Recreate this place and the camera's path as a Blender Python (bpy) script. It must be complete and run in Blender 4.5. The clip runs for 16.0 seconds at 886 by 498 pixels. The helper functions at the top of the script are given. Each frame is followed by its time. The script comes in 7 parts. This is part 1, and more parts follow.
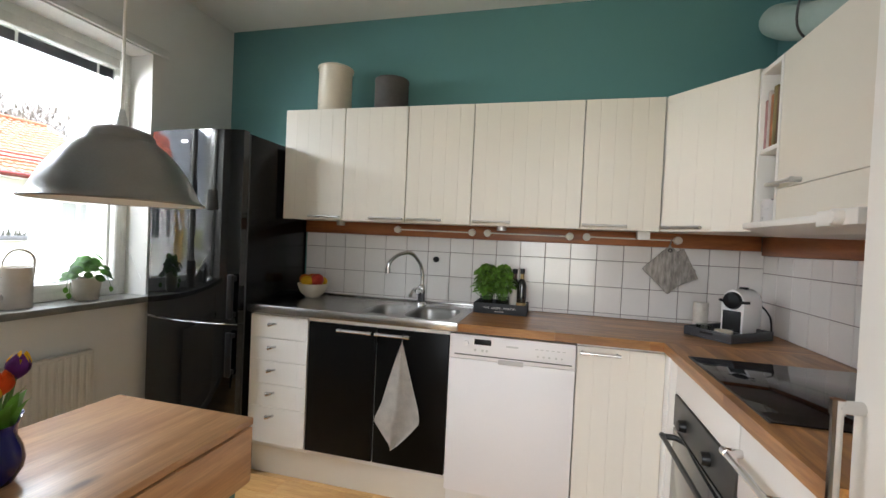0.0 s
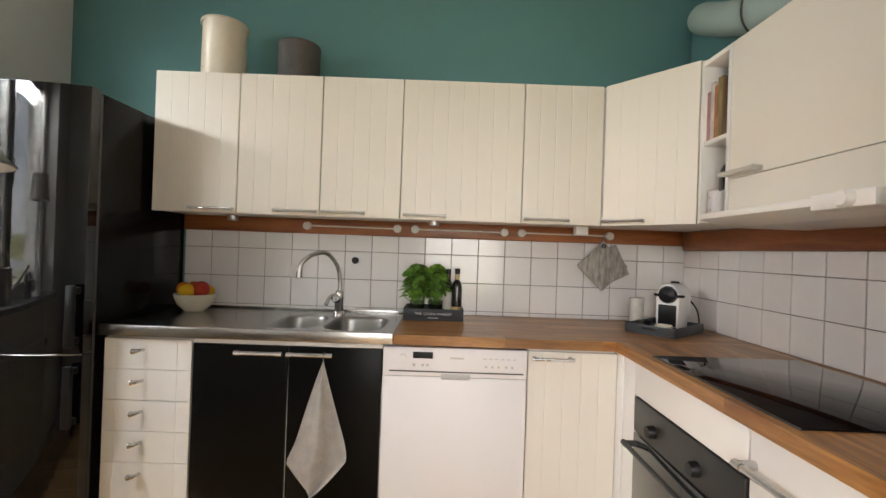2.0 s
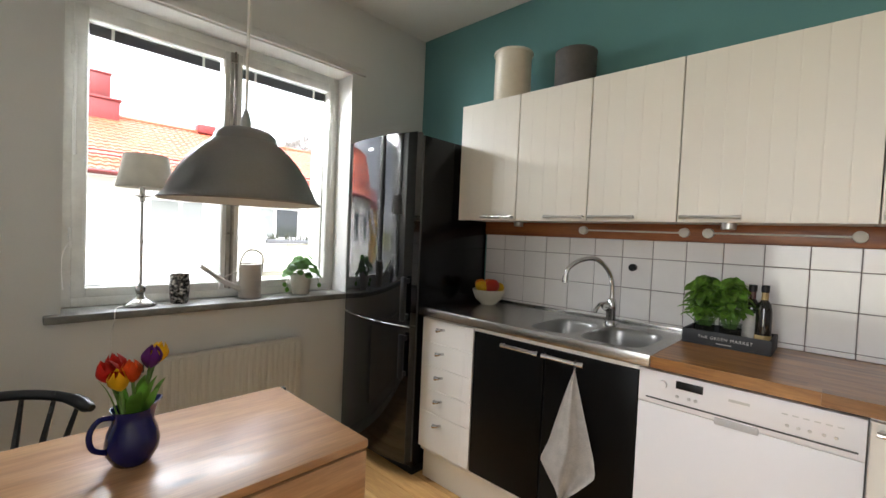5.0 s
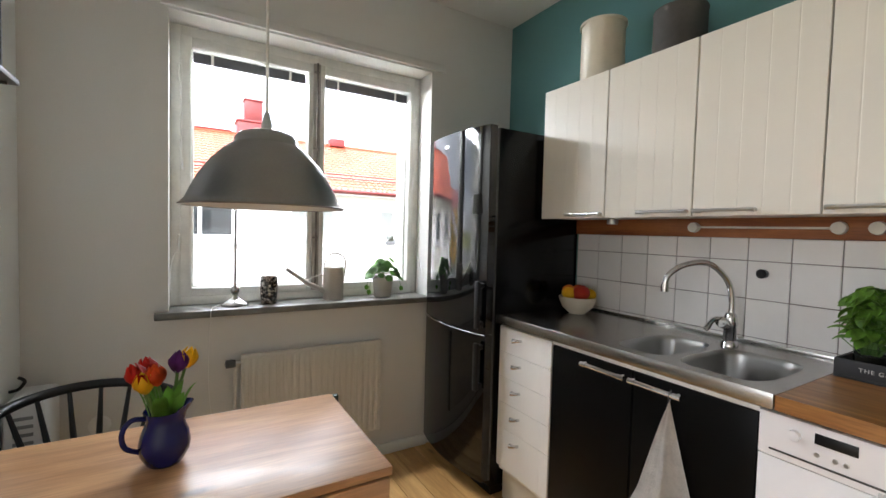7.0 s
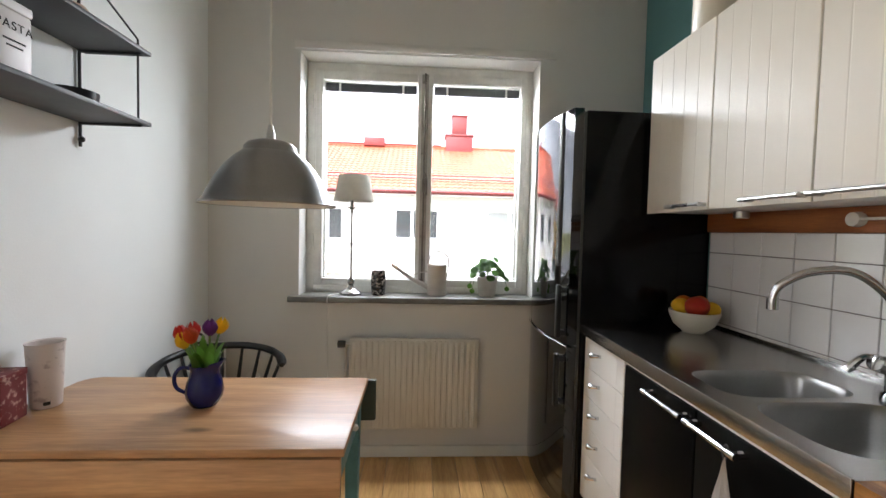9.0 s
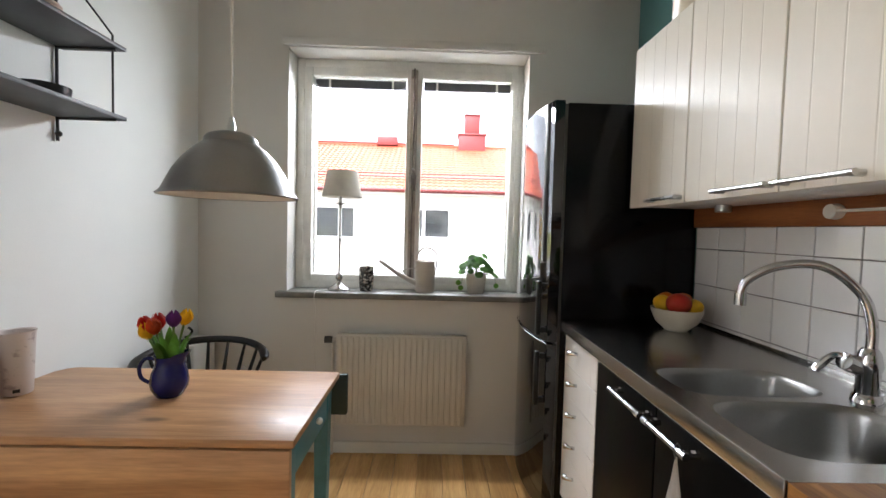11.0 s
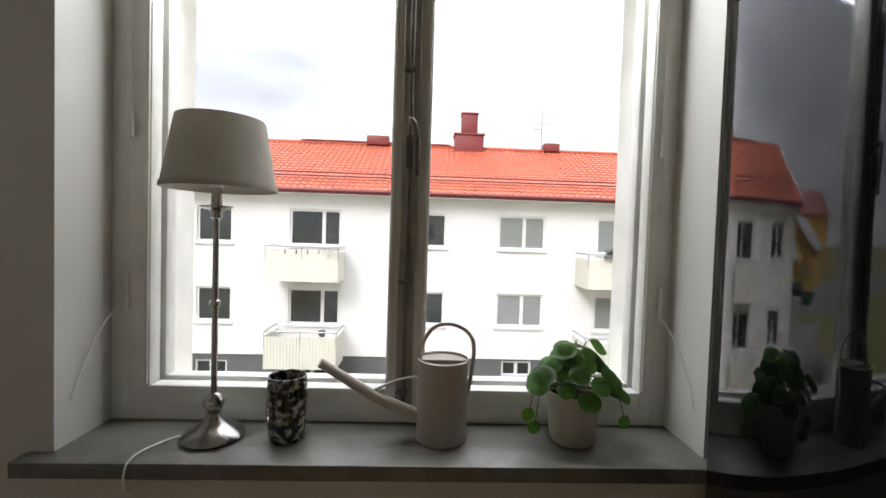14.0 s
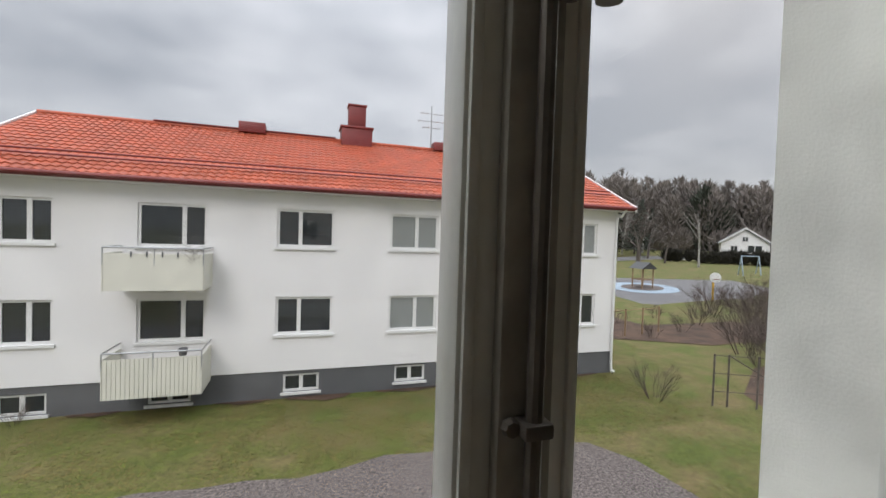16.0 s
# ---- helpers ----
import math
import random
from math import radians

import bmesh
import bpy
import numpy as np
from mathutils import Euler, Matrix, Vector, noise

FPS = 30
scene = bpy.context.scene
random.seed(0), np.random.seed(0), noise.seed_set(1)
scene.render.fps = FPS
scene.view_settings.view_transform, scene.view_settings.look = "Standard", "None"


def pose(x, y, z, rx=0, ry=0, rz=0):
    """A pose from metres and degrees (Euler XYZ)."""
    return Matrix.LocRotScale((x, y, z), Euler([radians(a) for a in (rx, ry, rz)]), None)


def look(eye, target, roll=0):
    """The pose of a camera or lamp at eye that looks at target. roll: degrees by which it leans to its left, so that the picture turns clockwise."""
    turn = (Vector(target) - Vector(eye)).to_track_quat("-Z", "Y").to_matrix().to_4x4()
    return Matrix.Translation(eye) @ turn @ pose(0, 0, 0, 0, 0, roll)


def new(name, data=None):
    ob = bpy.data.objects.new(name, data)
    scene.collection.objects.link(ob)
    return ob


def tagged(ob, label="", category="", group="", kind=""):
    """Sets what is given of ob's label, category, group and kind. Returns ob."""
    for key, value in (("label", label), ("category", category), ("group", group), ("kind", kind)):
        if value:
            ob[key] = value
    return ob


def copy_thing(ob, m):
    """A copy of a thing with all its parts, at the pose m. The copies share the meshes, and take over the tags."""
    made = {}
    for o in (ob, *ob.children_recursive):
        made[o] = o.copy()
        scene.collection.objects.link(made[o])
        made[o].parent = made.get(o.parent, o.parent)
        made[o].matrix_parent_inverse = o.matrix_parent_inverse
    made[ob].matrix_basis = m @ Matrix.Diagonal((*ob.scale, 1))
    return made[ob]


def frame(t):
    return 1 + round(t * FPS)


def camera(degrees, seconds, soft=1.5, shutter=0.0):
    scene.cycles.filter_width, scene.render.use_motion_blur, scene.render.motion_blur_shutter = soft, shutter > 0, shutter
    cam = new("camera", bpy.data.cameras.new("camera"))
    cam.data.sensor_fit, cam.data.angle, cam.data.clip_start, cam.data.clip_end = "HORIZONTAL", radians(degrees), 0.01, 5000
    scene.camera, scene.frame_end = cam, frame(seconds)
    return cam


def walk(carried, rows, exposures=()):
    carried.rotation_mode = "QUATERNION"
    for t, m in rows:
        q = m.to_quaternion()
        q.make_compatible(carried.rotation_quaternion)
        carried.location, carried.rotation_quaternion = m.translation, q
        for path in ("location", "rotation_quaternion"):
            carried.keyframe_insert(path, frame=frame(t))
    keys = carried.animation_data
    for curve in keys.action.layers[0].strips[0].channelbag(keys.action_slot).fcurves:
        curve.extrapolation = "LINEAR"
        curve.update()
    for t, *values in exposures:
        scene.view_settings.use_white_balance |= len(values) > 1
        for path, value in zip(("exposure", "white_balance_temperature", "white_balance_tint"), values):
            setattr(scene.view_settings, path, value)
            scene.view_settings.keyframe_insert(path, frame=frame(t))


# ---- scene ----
cam = camera(92.2, 16.0)
PATH = [
    (0, (-0.09, -2.237, 1.293), (1.848, -1.743, 1.255), 2.6),
    (0.5, (0.032, -2.162, 1.278), (2.001, -1.809, 1.256), 2.5),
    (1, (0.114, -2.091, 1.269), (2.104, -1.893, 1.259), 2.4),
    (1.5, (0.167, -2.024, 1.255), (2.166, -1.97, 1.256), 2.2),
    (2, (0.186, -2.001, 1.247), (2.186, -2.012, 1.253), 2.0),
    (2.5, (0.2, -2.038, 1.249), (2.199, -1.992, 1.247), 2.0),
    (3, (0.233, -2.117, 1.265), (2.205, -1.784, 1.245), 2.2),
    (3.5, (0.261, -2.195, 1.292), (2.14, -1.511, 1.249), 2.4),
    (4, (0.295, -2.231, 1.302), (2.04, -1.255, 1.248), 2.5),
    (4.5, (0.323, -2.237, 1.291), (1.923, -1.039, 1.234), 2.7),
    (5, (0.306, -2.296, 1.292), (1.76, -0.925, 1.229), 2.5),
    (7.5, (0.742, -2.321, 1.306), (1.487, -0.467, 1.221), 1.3),
    (8, (0.929, -2.361, 1.305), (1.324, -0.398, 1.218), 1.2),
    (10.5, (1.313, -2.512, 1.268), (1.35, -0.515, 1.184), 1.4),
    (11, (1.336, -2.441, 1.272), (1.378, -0.444, 1.185), 1.5),
    (11.5, (1.338, -2.275, 1.296), (1.4, -0.278, 1.204), 1.5),
    (12, (1.33, -2.026, 1.325), (1.406, -0.029, 1.244), 1.6),
    (12.5, (1.32, -1.771, 1.34), (1.416, 0.225, 1.263), 1.6),
    (13, (1.321, -1.486, 1.367), (1.415, 0.51, 1.296), 1.9),
    (13.5, (1.29, -1.166, 1.375), (1.369, 0.831, 1.305), 1.7),
    (14, (1.24, -0.879, 1.368), (1.32, 1.119, 1.303), 1.8),
    (14.5, (1.178, -0.58, 1.381), (1.269, 1.417, 1.318), 1.4),
    (15, (1.102, -0.359, 1.375), (1.256, 1.634, 1.314), 1.7),
    (15.5, (1.065, -0.209, 1.372), (1.476, 1.747, 1.317), 1.7),
    (16, (1.059, -0.104, 1.37), (1.673, 1.798, 1.318), 1.8),
]
EXPOSURES = [(0, 3.32, 6200, 10), (0.7, 3.38, 6350, 11), (1.5, 3.48, 6600, 12), (3.0, 3.46, 6750, 12), (3.7, 3.36, 6700, 14), (4.5, 3.32, 6450, 12), (5.0, 3.3, 6350, 11), (7.0, 3.33, 6250, 12),
             (12.5, 3.4, 6250, 13), (12.9, 3.36, 6300, 13), (13.2, 3.18, 6450, 15), (13.5, 2.76, 6750, 17), (14.0, 1.78, 6600, 12), (14.4, 1.2, 6500, 10), (15.0, 0.93, 6500, 10), (16.0, 0.8, 6500, 10)]
walk(cam, [(t, look(eye, target, roll)) for t, eye, target, roll in PATH], EXPOSURES)

# ---- daylight: an overcast sky and a weak, wide sun ----
world = bpy.data.worlds.new("overcast_sky")
scene.world = world
world.use_nodes = True
wn, wl = world.node_tree.nodes, world.node_tree.links
wn.clear()
w_out, w_bg = wn.new("ShaderNodeOutputWorld"), wn.new("ShaderNodeBackground")
w_sky = wn.new("ShaderNodeTexSky")
w_sky.sky_type, w_sky.sun_disc = "NISHITA", False
w_sky.sun_elevation, w_sky.sun_rotation = radians(32), radians(50)
w_dim = wn.new("ShaderNodeMix")
w_dim.data_type = "RGBA"
w_co, w_map = wn.new("ShaderNodeTexCoord"), wn.new("ShaderNodeMapping")
w_map.inputs["Scale"].default_value = (1.0, 1.0, 2.6)
w_noise, w_ramp = wn.new("ShaderNodeTexNoise"), wn.new("ShaderNodeValToRGB")
w_noise.inputs["Scale"].default_value, w_noise.inputs["Detail"].default_value = 2.3, 6
w_noise.inputs["Roughness"].default_value = 0.5
w_ramp.color_ramp.elements[0].position, w_ramp.color_ramp.elements[0].color = 0.34, (4.1, 4.4, 4.9, 1)
w_ramp.color_ramp.elements[1].position, w_ramp.color_ramp.elements[1].color = 0.66, (8.2, 8.4, 8.9, 1)
wl.new(w_co.outputs["Generated"], w_map.inputs["Vector"])
wl.new(w_map.outputs["Vector"], w_noise.inputs["Vector"])
wl.new(w_noise.outputs["Fac"], w_ramp.inputs["Fac"])
w_dim.inputs["Factor"].default_value = 0.9
wl.new(w_sky.outputs["Color"], w_dim.inputs[6])
wl.new(w_ramp.outputs["Color"], w_dim.inputs[7])
w_sep, w_up, w_lift = wn.new("ShaderNodeSeparateXYZ"), wn.new("ShaderNodeMapRange"), wn.new("ShaderNodeVectorMath")
w_up.inputs["From Min"].default_value, w_up.inputs["From Max"].default_value = 0.0, 1.0
w_up.inputs["To Min"].default_value, w_up.inputs["To Max"].default_value = 0.72, 5.2
w_lift.operation = "SCALE"
wl.new(w_co.outputs["Generated"], w_sep.inputs["Vector"])
w_sq = wn.new("ShaderNodeMath")
w_sq.operation = "MULTIPLY"
wl.new(w_sep.outputs["Z"], w_sq.inputs[0])
wl.new(w_sep.outputs["Z"], w_sq.inputs[1])
w_quad = wn.new("ShaderNodeMath")
w_quad.operation = "MULTIPLY"
wl.new(w_sq.outputs[0], w_quad.inputs[0])
wl.new(w_sq.outputs[0], w_quad.inputs[1])
wl.new(w_quad.outputs[0], w_up.inputs["Value"])
wl.new(w_up.outputs["Result"], w_lift.inputs["Scale"])
wl.new(w_dim.outputs[2], w_lift.inputs[0])
wl.new(w_lift.outputs["Vector"], w_bg.inputs["Color"])
w_bg.inputs["Strength"].default_value = 0.078
wl.new(w_bg.outputs["Background"], w_out.inputs["Surface"])

sun = new("sun", bpy.data.lights.new("sun", "SUN"))
sun.data.energy, sun.data.angle, sun.data.color = 0.7, radians(25), (1.0, 0.97, 0.93)
sun.matrix_world = look((-12, -20, 20), (0, 4, 0))
# fill lamp added in an unseen, made-up hall opening across from the doorway
hall_fill = new("unseen_hall_fill", bpy.data.lights.new("unseen_hall_fill", "AREA"))
hall_fill.data.shape, hall_fill.data.size, hall_fill.data.size_y = "RECTANGLE", 1.9, 1.7
hall_fill.data.energy, hall_fill.data.color = 4.2, (1.0, 0.99, 0.975)
hall_fill.matrix_world = look((-1.64, -1.9, 1.5), (0.0, -1.9, 1.3))
# the sky's light in the upper part of the kitchen window's opening
window_light = new("window_daylight", bpy.data.lights.new("window_daylight", "AREA"))
window_light.data.shape, window_light.data.size, window_light.data.size_y = "RECTANGLE", 1.2, 0.16
window_light.data.energy, window_light.data.color = 4.4, (0.92, 0.97, 1.0)
window_light.matrix_world = look((1.178, 0.262, 2.12), (1.178, -1.0, 1.35))


# ---- materials ----
def mat(name, color, rough=0.5, metal=0.0, vary=0.06, scale=6.0, bump=0.0, bump_scale=60.0, coat=0.0, spec=0.5, per_object=0.0,
        stretch=(1, 1, 1), second=None, mix=0.0, rough_vary=0.08, sheen=0.0, through_light=0.0):
    """A surface with two scales of variation: broad stains and fine grain with relief."""
    m = bpy.data.materials.new(name)
    m.use_nodes = True
    nt = m.node_tree
    bsdf = nt.nodes["Principled BSDF"]
    co, mp = nt.nodes.new("ShaderNodeTexCoord"), nt.nodes.new("ShaderNodeMapping")
    mp.inputs["Scale"].default_value = stretch
    nt.links.new(co.outputs["Object"], mp.inputs["Vector"])
    big, small = nt.nodes.new("ShaderNodeTexNoise"), nt.nodes.new("ShaderNodeTexNoise")
    big.inputs["Scale"].default_value, big.inputs["Detail"].default_value = scale, 4
    small.inputs["Scale"].default_value, small.inputs["Detail"].default_value = bump_scale, 3
    for n in (big, small):
        nt.links.new(mp.outputs["Vector"], n.inputs["Vector"])
    ramp = nt.nodes.new("ShaderNodeValToRGB")
    other = second or tuple(c * (1 - 2.2 * vary) for c in color)
    lit = color if second else tuple(min(1, c * (1 + 0.8 * vary)) for c in color)
    ramp.color_ramp.elements[0].position, ramp.color_ramp.elements[0].color = 0.32, (*other, 1)
    ramp.color_ramp.elements[1].position, ramp.color_ramp.elements[1].color = 0.68 - mix, (*lit, 1)
    nt.links.new(big.outputs["Fac"], ramp.inputs["Fac"])
    fine = nt.nodes.new("ShaderNodeMix")
    fine.data_type, fine.blend_type = "RGBA", "MULTIPLY"
    fine.inputs["Factor"].default_value = min(1.0, 2.5 * vary)
    nt.links.new(ramp.outputs["Color"], fine.inputs[6])
    nt.links.new(small.outputs["Fac"], fine.inputs[7])
    gain = nt.nodes.new("ShaderNodeMix")
    gain.data_type, gain.blend_type = "RGBA", "MULTIPLY"
    gain.inputs["Factor"].default_value = 1.0
    k = 1 + 0.5 * min(1.0, 2.5 * vary)
    gain.inputs[7].default_value = (k, k, k, 1)
    nt.links.new(fine.outputs[2], gain.inputs[6])
    last = gain.outputs[2]
    if per_object:
        info, hue = nt.nodes.new("ShaderNodeObjectInfo"), nt.nodes.new("ShaderNodeHueSaturation")
        rng = nt.nodes.new("ShaderNodeMapRange")
        rng.inputs["To Min"].default_value, rng.inputs["To Max"].default_value = 1 - per_object, 1 + per_object
        nt.links.new(info.outputs["Random"], rng.inputs["Value"])
        nt.links.new(rng.outputs["Result"], hue.inputs["Value"])
        nt.links.new(last, hue.inputs["Color"])
        last = hue.outputs["Color"]
    nt.links.new(last, bsdf.inputs["Base Color"])
    rr = nt.nodes.new("ShaderNodeMapRange")
    rr.inputs["To Min"].default_value, rr.inputs["To Max"].default_value = max(0.02, rough - rough_vary), min(1, rough + rough_vary)
    nt.links.new(big.outputs["Fac"], rr.inputs["Value"])
    nt.links.new(rr.outputs["Result"], bsdf.inputs["Roughness"])
    bsdf.inputs["Metallic"].default_value = metal
    bsdf.inputs["Coat Weight"].default_value = coat
    bsdf.inputs["Coat Roughness"].default_value = 0.06
    bsdf.inputs["Specular IOR Level"].default_value = spec
    bsdf.inputs["Sheen Weight"].default_value = sheen
    if bump:
        b = nt.nodes.new("ShaderNodeBump")
        b.inputs["Strength"].default_value, b.inputs["Distance"].default_value = bump, 0.004
        nt.links.new(small.outputs["Fac"], b.inputs["Height"])
        nt.links.new(b.outputs["Normal"], bsdf.inputs["Normal"])
    if through_light:
        soft_, blend_ = nt.nodes.new("ShaderNodeBsdfTranslucent"), nt.nodes.new("ShaderNodeMixShader")
        blend_.inputs["Fac"].default_value = through_light
        nt.links.new(last, soft_.inputs["Color"])
        nt.links.new(bsdf.outputs["BSDF"], blend_.inputs[1])
        nt.links.new(soft_.outputs["BSDF"], blend_.inputs[2])
        nt.links.new(blend_.outputs["Shader"], nt.nodes["Material Output"].inputs["Surface"])
    return m


def wood(name, dark, light, rough=0.45, along="y", ring=9.0, per_object=0.0, coat=0.0, knots=False, bump=0.15):
    """Wood grain stretched along an axis, with fine fibres and, if asked, knots."""
    m = bpy.data.materials.new(name)
    m.use_nodes = True
    nt = m.node_tree
    bsdf = nt.nodes["Principled BSDF"]
    co, mp, info = nt.nodes.new("ShaderNodeTexCoord"), nt.nodes.new("ShaderNodeMapping"), nt.nodes.new("ShaderNodeObjectInfo")
    mp.inputs["Scale"].default_value = {"x": (0.09, 1, 1), "y": (1, 0.09, 1), "z": (1, 1, 0.09)}[along]
    add = nt.nodes.new("ShaderNodeVectorMath")
    shift = nt.nodes.new("ShaderNodeVectorMath")
    shift.operation = "MULTIPLY"
    comb = nt.nodes.new("ShaderNodeCombineXYZ")
    for k in range(3):
        nt.links.new(info.outputs["Random"], comb.inputs[k])
    nt.links.new(comb.outputs["Vector"], shift.inputs[0])
    shift.inputs[1].default_value = (17, 11, 7)
    nt.links.new(co.outputs["Object"], add.inputs[0])
    nt.links.new(shift.outputs["Vector"], add.inputs[1])
    nt.links.new(add.outputs["Vector"], mp.inputs["Vector"])
    grain, fibre = nt.nodes.new("ShaderNodeTexNoise"), nt.nodes.new("ShaderNodeTexNoise")
    grain.inputs["Scale"].default_value, grain.inputs["Detail"].default_value, grain.inputs["Distortion"].default_value = ring, 5, 1.2
    fibre.inputs["Scale"].default_value, fibre.inputs["Detail"].default_value = ring * 14, 3
    for n in (grain, fibre):
        nt.links.new(mp.outputs["Vector"], n.inputs["Vector"])
    ramp = nt.nodes.new("ShaderNodeValToRGB")
    ramp.color_ramp.elements[0].position, ramp.color_ramp.elements[0].color = 0.36, (*dark, 1)
    ramp.color_ramp.elements[1].position, ramp.color_ramp.elements[1].color = 0.64, (*light, 1)
    nt.links.new(grain.outputs["Fac"], ramp.inputs["Fac"])
    mixn = nt.nodes.new("ShaderNodeMix")
    mixn.data_type, mixn.blend_type = "RGBA", "OVERLAY"
    mixn.inputs["Factor"].default_value = 0.35
    nt.links.new(ramp.outputs["Color"], mixn.inputs[6])
    nt.links.new(fibre.outputs["Fac"], mixn.inputs[7])
    last = mixn.outputs[2]
    if knots:
        vor, kr, km = nt.nodes.new("ShaderNodeTexVoronoi"), nt.nodes.new("ShaderNodeValToRGB"), nt.nodes.new("ShaderNodeMix")
        kmap = nt.nodes.new("ShaderNodeMapping")
        kmap.inputs["Scale"].default_value = {"x": (0.35, 1, 1), "y": (1, 0.35, 1), "z": (1, 1, 0.35)}[along]
        nt.links.new(add.outputs["Vector"], kmap.inputs["Vector"])
        nt.links.new(kmap.outputs["Vector"], vor.inputs["Vector"])
        vor.inputs["Scale"].default_value = 7
        kr.color_ramp.elements[0].position, kr.color_ramp.elements[0].color = 0.05, (1, 1, 1, 1)
        kr.color_ramp.elements[1].position, kr.color_ramp.elements[1].color = 0.13, (0, 0, 0, 1)
        nt.links.new(vor.outputs["Distance"], kr.inputs["Fac"])
        km.data_type = "RGBA"
        nt.links.new(kr.outputs["Color"], km.inputs["Factor"])
        nt.links.new(last, km.inputs[6])
        km.inputs[7].default_value = (*(c * 0.45 for c in dark), 1)
        last = km.outputs[2]
    if per_object:
        hue, rng = nt.nodes.new("ShaderNodeHueSaturation"), nt.nodes.new("ShaderNodeMapRange")
        rng.inputs["To Min"].default_value, rng.inputs["To Max"].default_value = 1 - per_object, 1 + per_object
        nt.links.new(info.outputs["Random"], rng.inputs["Value"])
        nt.links.new(rng.outputs["Result"], hue.inputs["Value"])
        nt.links.new(last, hue.inputs["Color"])
        last = hue.outputs["Color"]
    nt.links.new(last, bsdf.inputs["Base Color"])
    bsdf.inputs["Roughness"].default_value = rough
    bsdf.inputs["Coat Weight"].default_value, bsdf.inputs["Coat Roughness"].default_value = coat, 0.15
    b = nt.nodes.new("ShaderNodeBump")
    b.inputs["Strength"].default_value, b.inputs["Distance"].default_value = bump, 0.002
    nt.links.new(fibre.outputs["Fac"], b.inputs["Height"])
    nt.links.new(b.outputs["Normal"], bsdf.inputs["Normal"])
    return m


def glass(name, rough=0.0, tint=(1, 1, 1), clear=0.93):
    """A thin pane: mostly clear, with the gloss of glass."""
    m = bpy.data.materials.new(name)
    m.use_nodes = True
    nt = m.node_tree
    nt.nodes.clear()
    out, mixer = nt.nodes.new("ShaderNodeOutputMaterial"), nt.nodes.new("ShaderNodeMixShader")
    clearer, gloss, weight = nt.nodes.new("ShaderNodeBsdfTransparent"), nt.nodes.new("ShaderNodeBsdfGlossy"), nt.nodes.new("ShaderNodeLayerWeight")
    power, part_ = nt.nodes.new("ShaderNodeMath"), nt.nodes.new("ShaderNodeMath")
    power.operation, part_.operation = "POWER", "MULTIPLY_ADD"
    power.inputs[1].default_value, part_.inputs[1].default_value, part_.inputs[2].default_value = 5.0, 0.5, 0.012
    nt.links.new(weight.outputs["Facing"], power.inputs[0])
    nt.links.new(power.outputs[0], part_.inputs[0])
    clearer.inputs["Color"].default_value = (*(c * clear for c in tint), 1)
    gloss.inputs["Roughness"].default_value = rough
    nt.links.new(part_.outputs[0], mixer.inputs["Fac"])
    nt.links.new(clearer.outputs["BSDF"], mixer.inputs[1])
    nt.links.new(gloss.outputs["BSDF"], mixer.inputs[2])
    nt.links.new(mixer.outputs["Shader"], out.inputs["Surface"])
    return m


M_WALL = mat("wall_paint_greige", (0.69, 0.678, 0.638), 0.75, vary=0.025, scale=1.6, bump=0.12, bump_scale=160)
M_TEAL = mat("wall_paint_teal", (0.112, 0.258, 0.255), 0.7, vary=0.03, scale=1.5, bump=0.1, bump_scale=160)
M_CEIL = mat("ceiling_paint", (0.78, 0.77, 0.72), 0.85, vary=0.02, scale=1.5, bump=0.08, bump_scale=120)
M_WHITE = mat("white_gloss_paint", (0.77, 0.765, 0.71), 0.35, vary=0.02, scale=5, bump=0.03, bump_scale=90)
M_FRAME = mat("window_frame_paint", (0.8, 0.795, 0.745), 0.4, vary=0.05, scale=9, bump=0.08, bump_scale=70)
# the cover strip's backlit shade is put into its dark colour
M_STRIP = mat("backlit_strip_paint", (0.36, 0.33, 0.285), 0.45, vary=0.12, scale=14, bump=0.1, bump_scale=70)
M_CAB = mat("cream_cabinet_lacquer", (0.765, 0.722, 0.635), 0.42, vary=0.008, scale=3, bump=0.03, bump_scale=50, spec=0.38, rough_vary=0.015)
M_CABW = mat("white_cabinet_lacquer", (0.8, 0.782, 0.745), 0.42, vary=0.008, scale=3, bump=0.03, bump_scale=50, spec=0.38, rough_vary=0.015)
M_BLACK = mat("black_fridge_lacquer", (0.0025, 0.0025, 0.003), 0.03, vary=0.05, scale=4, coat=0.35, spec=0.5, rough_vary=0.008)
M_FRIDGESIDE = mat("black_satin_sheet", (0.004, 0.004, 0.0048), 0.14, vary=0.05, scale=4, spec=0.18, rough_vary=0.03)
M_BLACKDOOR = mat("black_satin_door", (0.004, 0.0038, 0.0036), 0.32, vary=0.08, scale=4, bump=0.04, spec=0.1)
M_STEEL = mat("brushed_steel", (0.47, 0.46, 0.445), 0.24, metal=1.0, vary=0.06, scale=5, bump=0.05, bump_scale=220, stretch=(1, 0.08, 1))
# rougher copy of the brushed steel, with the bowls' shade in its colour
M_SINK = mat("shaded_sink_steel", (0.36, 0.355, 0.34), 0.34, metal=1.0, vary=0.06, scale=5, bump=0.05, bump_scale=220)
M_MUG = mat("white_mug_with_dark_pattern", (0.62, 0.6, 0.6), 0.3, vary=0.0, scale=45, second=(0.02, 0.02, 0.03), mix=0.3)
M_CHROME = mat("chrome", (0.62, 0.62, 0.62), 0.1, metal=1.0, vary=0.01, rough_vary=0.03)
M_SILVER = mat("polished_silver_metal", (0.44, 0.43, 0.41), 0.2, metal=1.0, vary=0.05, scale=8, rough_vary=0.05)
M_SATIN = mat("satin_metal", (0.6, 0.59, 0.57), 0.3, metal=1.0, vary=0.03)
